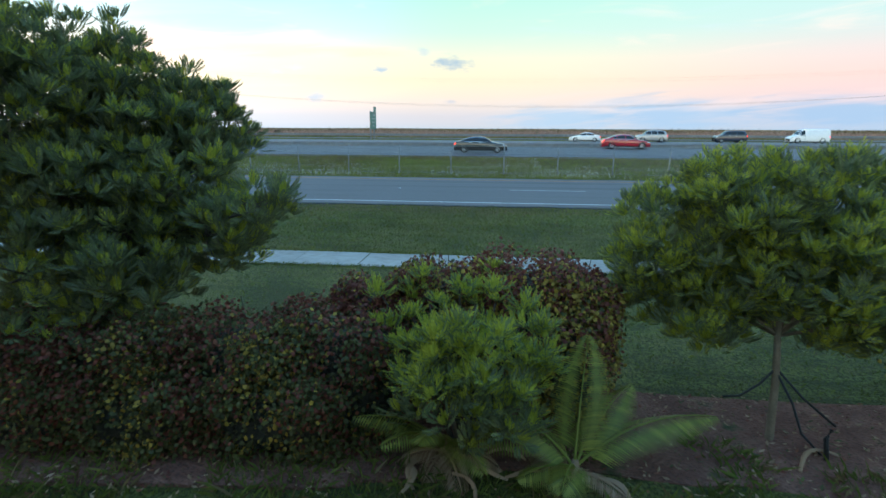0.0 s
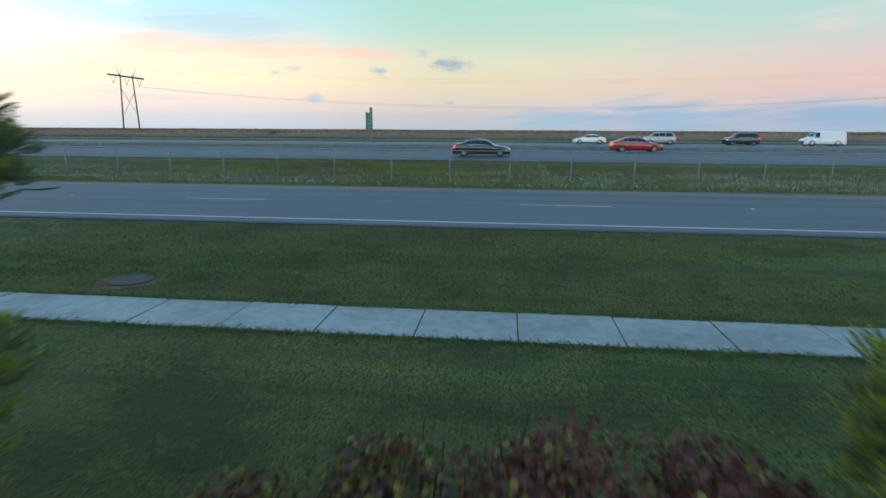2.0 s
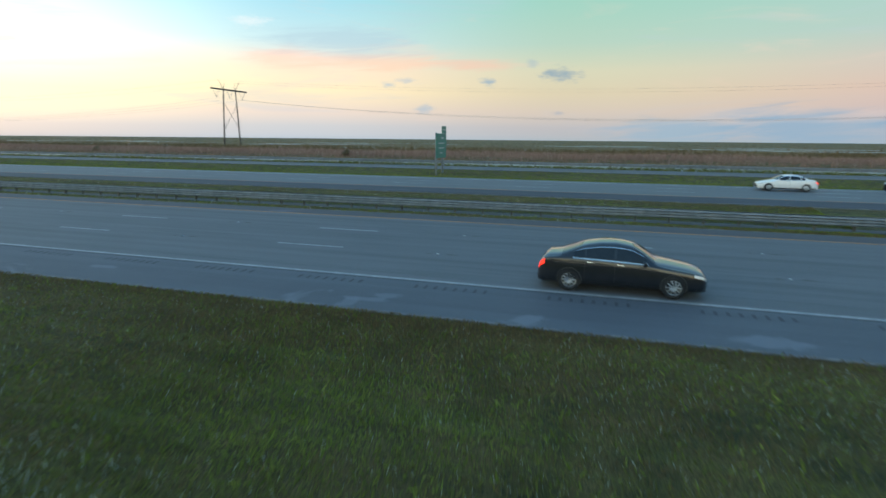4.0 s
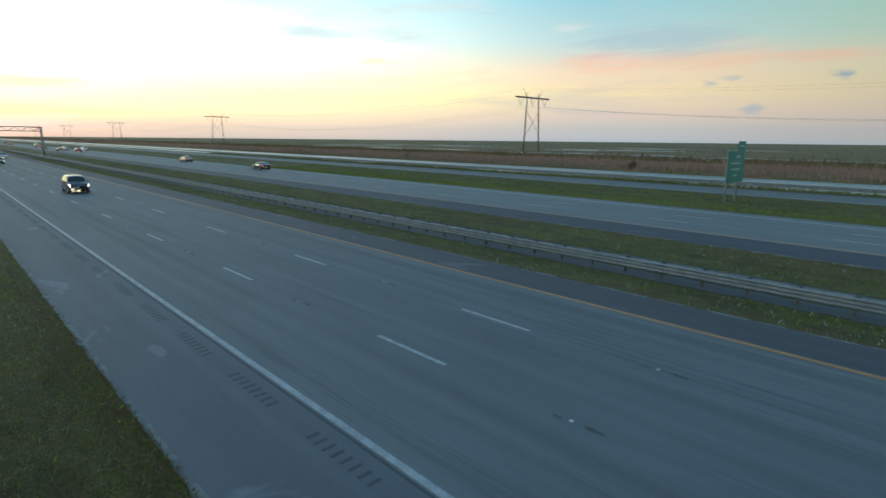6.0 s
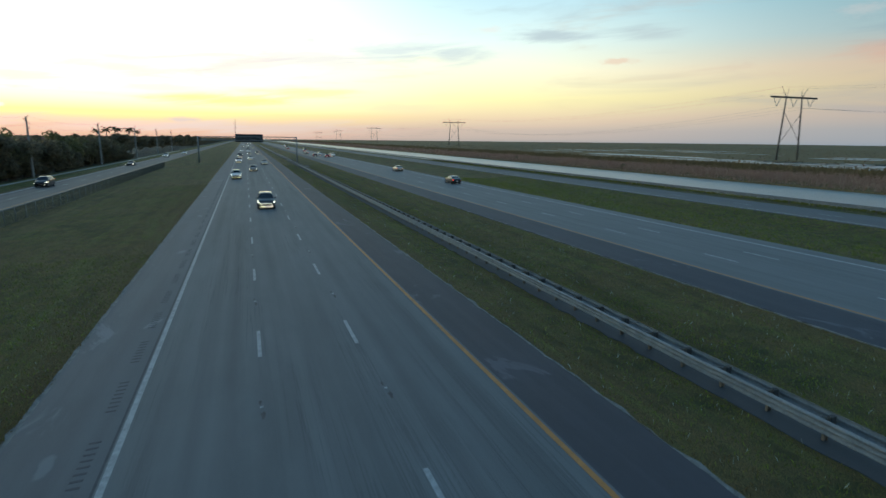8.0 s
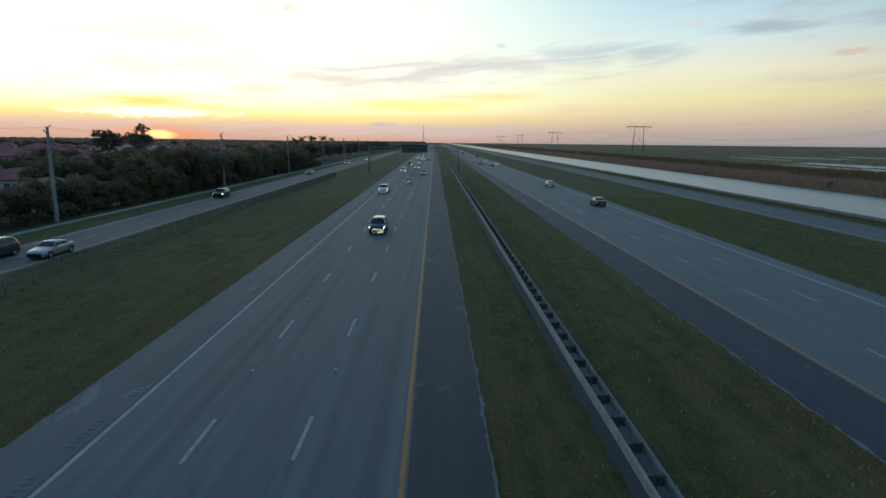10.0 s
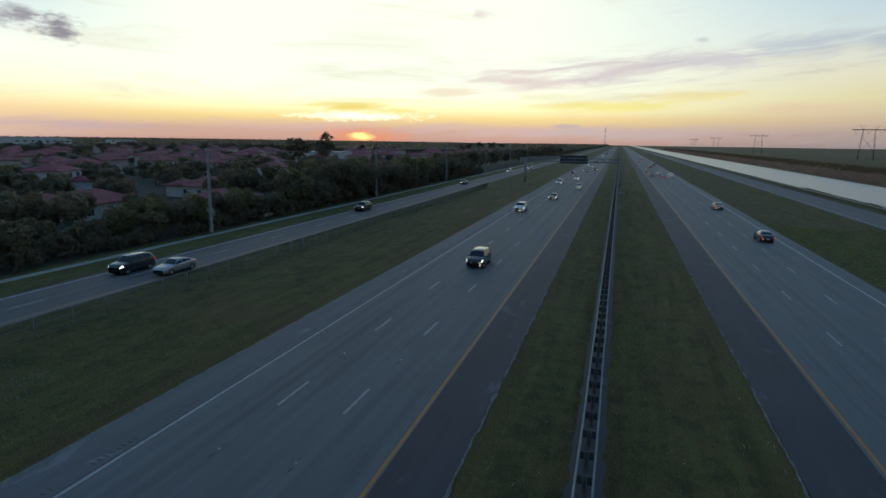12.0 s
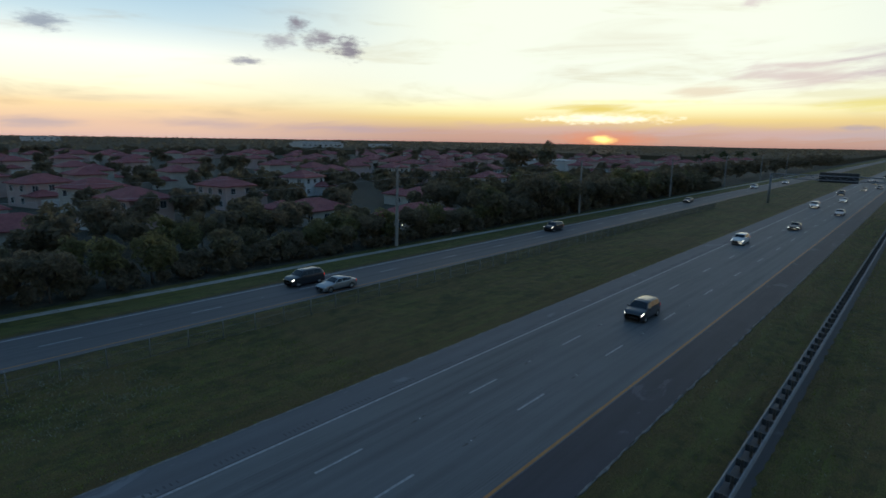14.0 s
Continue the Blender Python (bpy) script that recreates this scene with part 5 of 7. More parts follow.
lamp = holder("porch_light", pose(-90.5, 0.2, 0.7), "small lit porch lamp on a post in a garden", "lamp")
child("post", mesh_of("post", *tube([(0, 0, -1.7), (0, 0, 0)], 0.04, 6), [M_DARK_METAL]), lamp)
child("bulb", mesh_of("bulb", *joined(tube([(0, 0, 0), (0, 0, 0.12), (0, 0, 0.24), (0, 0, 0.3)], [0.05, 0.09, 0.08, 0.03], 10)), [M_PORCH], smooth=True), lamp)


def clear(x, y, gap):
    return all((x - a) ** 2 + (y - b) ** 2 > gap ** 2 for a, b in taken)


TREE_WORDS = ["dark green broadleaf tree behind the sidewalk", "dense rounded tree beside the garden walls", "slim green tree among the houses", "spreading shade tree among the houses", "low dark shrub tree beside the sidewalk"]
rnd = random.Random(8)
# thick planting behind the sidewalk, taller further along
for k in range(96):
    x = -14.5 - k * 2.5 + rnd.uniform(-1, 1)
    i = rnd.choice((0, 1, 4, 4, 2, 0))
    grow = 1.0 if x > -108 else 1.55
    tree(TREE_KINDS, i, x, rnd.uniform(3.5, 6.2), rnd.uniform(0.75, 1.12) * grow, rnd.uniform(0, 360), TREE_WORDS[4 if i == 4 else 0], "trees behind the sidewalk")
for k in range(74):
    x = -8 - k * 3.6 + rnd.uniform(-2, 2)
    y = rnd.uniform(-13.7, -0.7)
    if clear(x, y, 9.0):
        i = rnd.choice((0, 1, 2, 3))
        tree(TREE_KINDS, i, x, y, rnd.uniform(0.7, 1.05) * (1.0 if x > -108 else 1.4), rnd.uniform(0, 360), TREE_WORDS[1], "trees among the houses")
placed = 0
while placed < 125:
    x, y = rnd.uniform(-250, 25), -12 - 150 * rnd.random() ** 1.2
    if clear(x, y, 8.0):
        placed += 1
        tree(FAR_KINDS, rnd.randrange(3), x, y, rnd.uniform(0.65, 1.1), rnd.uniform(0, 360), TREE_WORDS[3], "trees among the houses")


# two tall crowns above the others
for x, y, k in ((-255, -83, 0), (-257, -70, 1)):
    tree(FAR_KINDS, k, x, y, 2.2, 40 * k, "tall dark tree standing above the roofs", "trees among the houses")


def join_trees():
    """The trees too far off to be told apart, as one mesh of leaf clumps."""
    src = []
    for cr, zc in ((crown_mesh("crown", 70 + i, a, b, 10, 440, 0.44, M_CROWN_B), c) for i, (a, b, c) in enumerate(((3.4, 2.6, 4.2), (2.8, 3.0, 4.4), (4.0, 2.6, 4.0)))):
        co = np.empty(len(cr.vertices) * 3)
        cr.vertices.foreach_get("co", co)
        src.append(co.reshape(-1, 3) + [0, 0, zc])
    spots_ = []
    while len(spots_) < 380:
        x, y = rnd.uniform(-340, 30), -4 - 265 * rnd.random() ** 1.3
        if clear(x, y, 6.6):
            spots_.append((x, y, rnd.uniform(0.6, 1.0)))
    while len(spots_) < 590:
        x, y = rnd.uniform(-640, 40), -170 - 350 * rnd.random()
        if clear(x, y, 8.0):
            spots_.append((x, y, rnd.uniform(0.9, 1.45)))
    for k in range(46):
        spots_.append((-262 - k * 9 + rnd.uniform(-3, 3), rnd.uniform(-9, 6), rnd.uniform(1.1, 1.6)))
    # undergrowth below the first row
    for k in range(210):
        spots_.append((-13 - k * 1.25 + rnd.uniform(-1, 1), rnd.choice((rnd.uniform(5.6, 6.7), rnd.uniform(0.3, 4.3))), rnd.uniform(0.3, 0.46)))
    vs = []
    for x, y, s in spots_:
        v = src[rnd.randrange(3)]
        a = rnd.uniform(0, 6.28)
        c, q = math.cos(a) * s, math.sin(a) * s
        vs.append(np.stack([v[:, 0] * c - v[:, 1] * q + x, v[:, 0] * q + v[:, 1] * c + y, v[:, 2] * s - (0.9 if s > 0.5 else 1.4)], 1))
    v = np.concatenate(vs)
    return thing("distant_trees", v.tolist(), np.arange(len(v)).reshape(-1, 4).tolist(), M_CROWN_B, "distant dark trees between the red roofs", "trees", kind="stuff")


join_trees()


# far woods up to the horizon: a ragged canopy of leaf clumps
def far_woods():
    rng = np.random.default_rng(77)
    vs, fs, b = [], [], 0
    for y0, y1, n, size in ((-900, -420, 9000, 1.5), (-1800, -900, 9000, 2.4), (-3600, -1800, 9000, 4.0)):
        x = rng.uniform(-3800 if y0 < -900 else -1700, 900, n)
        y = rng.uniform(y0, y1, n)
        top = 5.2 + 2.2 * np.sin(x * 0.021 + y * 0.013) + 1.3 * np.sin(x * 0.09) + rng.normal(size=n) * 0.9 + (np.sin(x * 0.007 + 2) > 0.7) * 2.0
        c = np.stack([x, y, np.clip(top, 2.5, 11.0) * rng.uniform(0.55, 1.0, n)], 1)
        nrm = unit(rng, n) * 0.8 + [0, 0.25, 0.6]
        nrm /= np.linalg.norm(nrm, axis=1, keepdims=True)
        v, f = cards(rng, c, nrm, size)
        vs.append(v)
        fs.append(f + b)
        b += len(v)
    x = rng.uniform(-3800, -640, 6000)
    c = np.stack([x, rng.uniform(-420, 2, 6000), rng.uniform(2.0, 8.0, 6000)], 1)
    v, f = cards(rng, c, unit(rng, 6000) * 0.8 + [0.1, 0.1, 0.5], 1.8)
    vs.append(v)
    fs.append(f + b)
    return thing("woods", np.concatenate(vs).tolist(), np.concatenate(fs).tolist(), M_CROWN_B, "dark suburban woods reaching to the horizon", "woods", kind="stuff")


far_woods()
# dark ground floor of the woods
thing("woodland_floor", *boxes([(-3900, -3700, -0.89, 900, -430, 4.3), (-3900, -430, -0.89, -650, 0, 3.6)]), M_CROWN_B, "dark undergrowth below distant trees", "undergrowth", kind="stuff")


# ---- tall palms
M_FROND = leaf_material("palm_frond", (0.032, 0.05, 0.016), (0.060, 0.085, 0.024), (0.1, 0.115, 0.036))
M_PALM_BARK = simple("palm_bark", (0.12, 0.105, 0.09), (0.20, 0.18, 0.155), 2, 0.9, bump=0.8, bump_d=0.02)


def frond(length, lift, droop, turn, leaflets, width, blade=0.035):
    """One feather frond: its rib bends down along its length; leaflets on both sides."""
    v, f, ribs = [], [], []
    c, s = math.cos(turn), math.sin(turn)

    def rib(u):
        a = lift - droop * u
        x = length * u * math.cos(lift - droop * u * 0.5)
        z = length * u * math.sin(lift - droop * u * 0.5)
        return Vector((x * c, x * s, z)), a

    for k in range(9):
        ribs.append(rib(k / 8)[0])
    rv, rf = tube(ribs, [0.016 * (1 - 0.8 * k / 8) * max(1.0, length / 1.6) for k in range(9)], 5)
    for k in range(leaflets):
        u = 0.12 + 0.88 * (k + 0.5) / leaflets
        p, a = rib(u)
        wid = width * math.sin(math.pi * min(1.0, 0.18 + 0.8 * u)) ** 0.7
        for side in (-1, 1):
            ax = Vector((math.cos(a) * c, math.cos(a) * s, math.sin(a)))
            out = Vector((-s * side, c * side, 0))
            d = (ax * 0.55 + out * 0.8 + Vector((0, 0, -0.18 - 0.25 * u))).normalized()
            q = d.cross(ax).normalized().cross(d) * blade
            b = len(v)
            v += [p, p + d * wid * 0.45 + q, p + d * wid + Vector((0, 0, -0.12 * wid)), p + d * wid * 0.45 - q]
            f.append((b, b + 1, b + 2, b + 3))
    return joined((rv, rf), (v, f))


def tall_palm(x, y, h, seed, label="tall feather palm above the tree line"):
    rnd = random.Random(seed)
    ob = holder("palm_tree", pose(x, y, height_at(y), 0, 0, rnd.uniform(0, 360)), label, "palm tree", "tall palms")
    child("trunk", mesh_of("trunk", *tube([(0, 0, -0.3), (0.15, 0, h * 0.5), (0.3, 0, h)], [0.26, 0.2, 0.16], 9), [M_PALM_BARK], smooth=True), ob)
    for k in range(15):
        child("frond", mesh_of("frond", *frond(rnd.uniform(2.4, 3.2), rnd.uniform(-0.1, 1.25), rnd.uniform(1.0, 1.7), 2.4 * k, 15, 0.85, 0.09), [M_FROND]), ob, Matrix.Translation((0.3, 0, h)))
    return ob


for i, (x, y, h) in enumerate(((-300, -9, 12.2), (-306, -14, 11.4), (-330, -10, 12.6), (-346, -14, 13.0), (-352, -8, 12.4), (-372, -12, 12.8), (-420, -15, 12.6))):
    tall_palm(x, y, h, 100 + i)
mast = holder("radio_mast", pose(-1500, 30, 0), "thin distant lattice radio mast above the trees", "radio mast")
for dx, dy in ((-1.2, -1.2), (1.2, -1.2), (0, 1.3)):
    child("leg", mesh_of("leg", *tube([(dx, dy, 0), (dx * 0.3, dy * 0.3, 52)], 0.3, 5), [M_STEEL]), mast)


# ---- long pale commercial buildings that show above the far trees
M_PALE_WALL = simple("pale_block_wall", (0.50, 0.50, 0.49), (0.64, 0.64, 0.63), 0.15, 0.85)
M_FLAT_ROOF = simple("flat_roof_membrane", (0.42, 0.43, 0.44), (0.56, 0.57, 0.58), 0.1, 0.8)


def commercial_building(x, y, turn, w, d, h):
    ob = holder("commercial_building", pose(x, y, TOWN_Z, 0, 0, turn), "long pale flat-roofed commercial building behind the far trees", "building", "far commercial buildings")
    child("wall", mesh_of("wall", *boxes([(-w / 2, -d / 2, -0.3, w / 2, d / 2, h)]), [M_PALE_WALL]), ob)
    child("roof", mesh_of("roof", *boxes([(-w / 2 - 0.4, -d / 2 - 0.4, h, w / 2 + 0.4, d / 2 + 0.4, h + 0.5), (-w / 2 + 1, -d / 2 + 1, h + 0.5, w / 2 - 1, d / 2 - 1, h + 0.62)]), [M_FLAT_ROOF]), ob)
    for k in range(int(w / 9)):
        window_on(ob, -w / 2 + 4.5 + 9 * k, d / 2 + 0.02, h - 2.2, 3.4, 1.5, 0, 1)
    return ob


for a in ((-486, -566, 4, 72, 26, 10.5), (-608, -572, -6, 30, 20, 10.0), (-632, -764, 3, 84, 30, 11.5), (-282, -1034, 8, 48, 26, 12.5), (-300, -96, 100, 30, 18, 7.0)):
    commercial_building(*a)

# ------------------------------------------------------------------ garden trees, hedge and palms beside the sidewalk
M_FERN_DARK = leaf_material("fern_leaf_dark", (0.132, 0.146, 0.078), (0.190, 0.208, 0.102), (0.228, 0.246, 0.102), 0.42, 0.25, 0.2, 0.4, 0.25)
M_FERN_MID = leaf_material("fern_leaf_mid", (0.166, 0.190, 0.078), (0.232, 0.262, 0.098), (0.285, 0.318, 0.102), 0.42, 0.25, 0.15, 0.42, 0.22)
M_FERN_NEW = leaf_material("fern_leaf_new", (0.345, 0.352, 0.050), (0.460, 0.455, 0.058), (0.540, 0.520, 0.065), 0.46, 0.25, 0.1, 0.45, 0.2)
M_PLUM_GREEN = leaf_material("plum_leaf_green", (0.072, 0.074, 0.028), (0.108, 0.110, 0.038), (0.16, 0.16, 0.05), 0.4, 0.25, 0.25, 0.32, 0.22)
M_PLUM_GOLD = leaf_material("plum_leaf_gold", (0.280, 0.195, 0.042), (0.410, 0.285, 0.052), (0.520, 0.365, 0.066), 0.4, 0.25, 0.2, 0.36, 0.22)
M_PLUM_RED = leaf_material("plum_leaf_red", (0.150, 0.048, 0.036), (0.220, 0.068, 0.046), (0.310, 0.115, 0.06), 0.4, 0.25, 0.2, 0.36, 0.22)
M_TWIG = simple("twig", (0.055, 0.042, 0.032), (0.10, 0.08, 0.062), 12, 0.9)
# dark tone that paints the shade deep between the hedge leaves
M_HEDGE_SHADE = simple("hedge_shade", (0.04, 0.036, 0.026), (0.07, 0.06, 0.042), 9, 0.95, bump=1.0, bump_d=0.05)
M_PALM_LEAF = leaf_material("small_palm_leaf", (0.19, 0.20, 0.04), (0.275, 0.285, 0.05), (0.37, 0.35, 0.06), 0.4, 0.25, 0.1, 0.45, 0.4)
M_DRY = leaf_material("dry_palm_leaf", (0.33, 0.20, 0.115), (0.47, 0.30, 0.185), (0.58, 0.40, 0.27), 0.8)
M_LIME_BARK = simple("young_bark", (0.14, 0.098, 0.062), (0.23, 0.165, 0.105), 6, 0.85, bump=0.6)
M_HOSE = simple("black_hose", (0.012, 0.012, 0.012), (0.022, 0.022, 0.022), 5, 0.6)


def rosette(rng, leaves, reach, pairs=6):
    """A cup of feather leaves round a twig's tip: quads, and a tone for each quad."""
    quads, tone = [], []
    z = np.array([0, 0, 1.0])
    for k in range(leaves):
        inner = k >= leaves - 4
        turn = 2.4 * k + rng.uniform(-0.3, 0.3)
        lift = rng.uniform(1.1, 1.5) if inner else rng.uniform(0.25, 1.1)
        ln = reach * (rng.uniform(0.55, 0.8) if inner else rng.uniform(0.85, 1.15))
        h = np.array([math.cos(turn), math.sin(turn), 0.0])
        side = np.array([-math.sin(turn), math.cos(turn), 0.0])
        for j in range(pairs + 1):
            u = 0.3 + 0.7 * j / pairs
            # the leaf curves up towards its tip
            a = lift - 0.25 + 0.5 * u
            ax = h * math.cos(a) + z * math.sin(a)
            p = (h * math.cos(lift - 0.12 + 0.2 * u) + z * math.sin(lift - 0.12 + 0.2 * u)) * ln * u
            up = np.cross(ax, side)
            for s in ((-1, 1) if j < pairs else (0,)):
                d = ax + side * s * rng.uniform(0.42, 0.6) + up * 0.1
                d /= np.linalg.norm(d)
                w = np.cross(d, up)
                w /= np.linalg.norm(w) + 1e-9
                le = ln * rng.uniform(0.34, 0.44) * (0.7 + 0.4 * math.sin(math.pi * u))
                wd = le * 0.122
                quads.append([p, p + d * le * 0.66 + w * wd + up * 0.008, p + d * le, p + d * le * 0.66 - w * wd + up * 0.008])
                tone.append(2 if inner else (1 if rng.random() < 0.3 + 0.3 * (u > 0.75) else 0))
    return np.array(quads), np.array(tone)


FERN_RNG = np.random.default_rng(3)
ROSETTES = [rosette(FERN_RNG, 11, 0.26, 5) for _ in range(6)]


def turned_to(dirs, rng):
    """Turns that take +z to each direction, with a random spin."""
    n = len(dirs)
    a = np.cross(dirs, unit(rng, n))
    a /= np.linalg.norm(a, axis=1, keepdims=True)
    b = np.cross(dirs, a)
    return np.stack([a, b, dirs], 2)


def fern_crown(name, points, dirs, scale, rng, bright=0.0):
    """Rosettes at the given places, pointing along dirs, as one mesh of leaflets."""
    rot = turned_to(dirs, rng)
    vs, ms = [], []
    for i in range(len(points)):
        q, tone = ROSETTES[rng.integers(0, len(ROSETTES))]
        v = (q.reshape(-1, 3) @ rot[i].T) * scale * rng.uniform(0.75, 1.2) + points[i]
        t = tone.copy()
        lift = rng.random()
        if lift < bright:
            t = np.minimum(t + (2 if lift < bright - 1 else 1), 2)
        elif lift > 0.8:
            t = np.maximum(t - 1, 0)
        vs.append(v)
        ms.append(t)
    v = np.concatenate(vs)
    n = len(v) // 4
    f = np.arange(n * 4).reshape(-1, 4)
    return mesh_of(name, v.tolist(), f.tolist(), [M_FERN_DARK, M_FERN_MID, M_FERN_NEW], np.concatenate(ms))


def lobed_points(rng, lobes, n, inner=0.3):
    """Places on the outside of a group of balls (x, y, z, r), with directions that point outwards and up."""
    lobes = np.array(lobes, float)
    w = lobes[:, 3] ** 2
    k = rng.choice(len(lobes), n, p=w / w.sum())
    d = unit(rng, n)
    rad = np.where(rng.random(n) < inner, rng.uniform(0.45, 0.85, n), rng.uniform(0.85, 1.06, n))
    p = lobes[k, :3] + d * (lobes[k, 3] * rad)[:, None]
    out = d * 0.42 + [0, 0, 0.95] + unit(rng, n) * 0.25
    return p, out / np.linalg.norm(out, axis=1, keepdims=True)


def limbs(base, top, lobes, r, mat, kink=0.1):
    rnd = random.Random(len(lobes))
    base, top = Vector(base), Vector(top)
    mid = base.lerp(top, 0.5) + Vector((kink, -kink * 0.4, 0))
    items = [tube([base - Vector((0, 0, 0.3)), base, mid, top], [r * 1.5, r * 1.15, r, r * 0.8], 10)]
    for x, y, z, rad in lobes:
        c = Vector((x, y, z))
        m = top.lerp(c, 0.5) + Vector((rnd.uniform(-0.1, 0.1), rnd.uniform(-0.1, 0.1), 0.05))
        items.append(tube([top.lerp(mid, 0.25), m, c], [r * 0.55, r * 0.35, r * 0.15], 6))
        for k in range(5):
            e = c + Vector((rnd.uniform(-1, 1), rnd.uniform(-1, 1), rnd.uniform(-0.4, 1))).normalized() * rad * 0.85
            items.append(tube([m.lerp(c, 0.6), e], [r * 0.14, r * 0.06], 4))
    return mesh_of("trunk", *joined(*items), [mat], smooth=True)


def fern_tree(base, top, lobes, n, r, scale, bark, label, seed, bright):
    rng = np.random.default_rng(seed)
    ob = holder("tree", AT_GARDEN @ Matrix.Translation(base), label, "tree", "fern trees beside the sidewalk")
    rel = [(x - base[0], y - base[1], z - base[2], q) for x, y, z, q in lobes]
    p, d = lobed_points(rng, rel, n)
    child("crown", fern_crown("crown", p, d, scale, rng, bright), ob)
    child("trunk", limbs((0, 0, 0), Vector(top) - Vector(base), rel, r, bark, 0.015), ob)
    return ob


LEFT_LOBES = [(-3.85, 5.5, 2.35, 0.85), (-4.7, 5.0, 2.7, 0.95), (-3.3, 5.3, 1.9, 0.7), (-2.0, 4.5, 1.78, 0.28), (-4.0, 4.9, 1.5, 0.9), (-5.2, 5.4, 2.2, 1.2), (-3.4, 4.5, 1.0, 0.6), (-4.6, 4.3, 1.0, 0.9), (-4.6, 5.8, 3.1, 0.75), (-3.3, 5.9, 2.5, 0.5),
              (-5.5, 4.6, 3.2, 1.0), (-2.7, 5.2, 1.4, 0.5), (-3.6, 4.2, 0.55, 0.45), (-4.9, 6.2, 1.6, 1.0), (-2.45, 4.7, 1.5, 0.34), (-3.35, 5.8, 2.85, 0.3), (-3.0, 5.85, 2.4, 0.36), (-3.95, 5.6, 3.05, 0.45)]
fern_tree((-4.1, 5.3, -0.42), (-4.1, 5.3, 1.1), LEFT_LOBES, 2600, 0.075, 0.7, M_BARK, "large dark green fern tree with feathery leaf whorls", 1, 0.14)
RIGHT_LOBES = [(2.5, 5.15, 1.72, 0.58), (2.0, 5.45, 1.35, 0.6), (3.25, 5.1, 1.55, 0.7), (2.55, 5.05, 1.15, 0.58), (3.25, 4.9, 1.1, 0.56), (2.8, 5.6, 1.3, 0.75), (1.9, 5.5, 0.9, 0.42), (3.95, 5.3, 1.1, 0.6), (3.7, 5.6, 1.75, 0.5), (4.1, 4.9, 0.7, 0.4), (2.25, 4.95, 0.75, 0.36), (3.5, 5.3, 0.7, 0.4), (2.3, 5.4, 0.6, 0.32)]
fern_tree((2.89, 4.77, -0.42), (2.84, 4.8, 0.8), RIGHT_LOBES, 1350, 0.034, 0.68, M_LIME_BARK, "young fern tree with a slim pale trunk tied to stakes", 2, 0.6)
fern_tree((5.5, 5.3, -0.42), (5.5, 5.3, 0.6), [(5.6, 5.3, 1.2, 0.7), (5.0, 5.1, 1.4, 0.4), (6.1, 5.5, 1.0, 0.7), (5.0, 5.0, 0.8, 0.45), (5.5, 4.8, 0.6, 0.55)], 260, 0.05, 0.76, M_LIME_BARK, "second young fern tree beside the sidewalk", 5, 0.3)
# bright young bush in front of the hedge
rng = np.random.default_rng(9)
bush = holder("bush", AT_GARDEN @ Matrix.Translation((0.0, 4.05, -0.42)), "bright yellow-green young fern bush in front of the hedge", "bush")
bp, bd = lobed_points(rng, [(-0.08, -0.45, 1.12, 0.3), (0.22, -0.42, 1.08, 0.28), (-0.3, -0.3, 1.02, 0.24), (0.46, 0.05, 1.0, 0.27), (-0.4, 0.1, 0.98, 0.22), (0.05, 0.3, 1.1, 0.2)], 112, 0.15)
lp, ld = lobed_points(rng, [(0.0, -0.4, 0.72, 0.3), (0.35, -0.2, 0.65, 0.28), (-0.35, -0.15, 0.68, 0.26)], 60, 0.3)
# single shoots that stand out over the hedge
SHOOTS = [(0.14, 1.0, 1.52), (-0.53, 0.92, 1.42), (-0.66, 0.85, 1.3), (-0.9, 0.66, 1.34), (-0.13, 0.6, 1.46), (-0.3, 0.5, 1.3), (0.22, 0.5, 1.36), (0.5, 0.45, 1.28), (-0.55, 0.4, 1.22), (0.02, 0.75, 1.34), (-0.8, 0.35, 1.12), (0.62, 0.2, 1.18)]
shoot = np.repeat(np.array(SHOOTS), 3, axis=0) + rng.normal(size=(36, 3)) * [0.035, 0.035, 0.05]
bp = np.concatenate([bp, shoot])
bd = np.concatenate([bd, np.tile([0.0, 0.0, 1.0], (36, 1)) + rng.normal(size=(36, 3)) * 0.12])
bd /= np.linalg.norm(bd, axis=1, keepdims=True)
child("leaves", fern_crown("leaves", bp, bd, 0.62, rng, 1.1), bush)
child("lower_leaves", fern_crown("lower_leaves", lp, ld, 0.66, rng, 0.2), bush, label="darker green leaves low on the bush")
child("branchwork", mesh_of("branchwork", *joined(*[tube([(0, 0, -0.1), (x * 0.4, y * 0.4, z * 0.5), (x, y, z)], [0.02, 0.014, 0.006], 5) for x, y, z in SHOOTS + [(0.1, -0.45, 1.1), (-0.25, -0.4, 1.0), (0.3, -0.35, 1.0)]]), [M_TWIG]), bush)


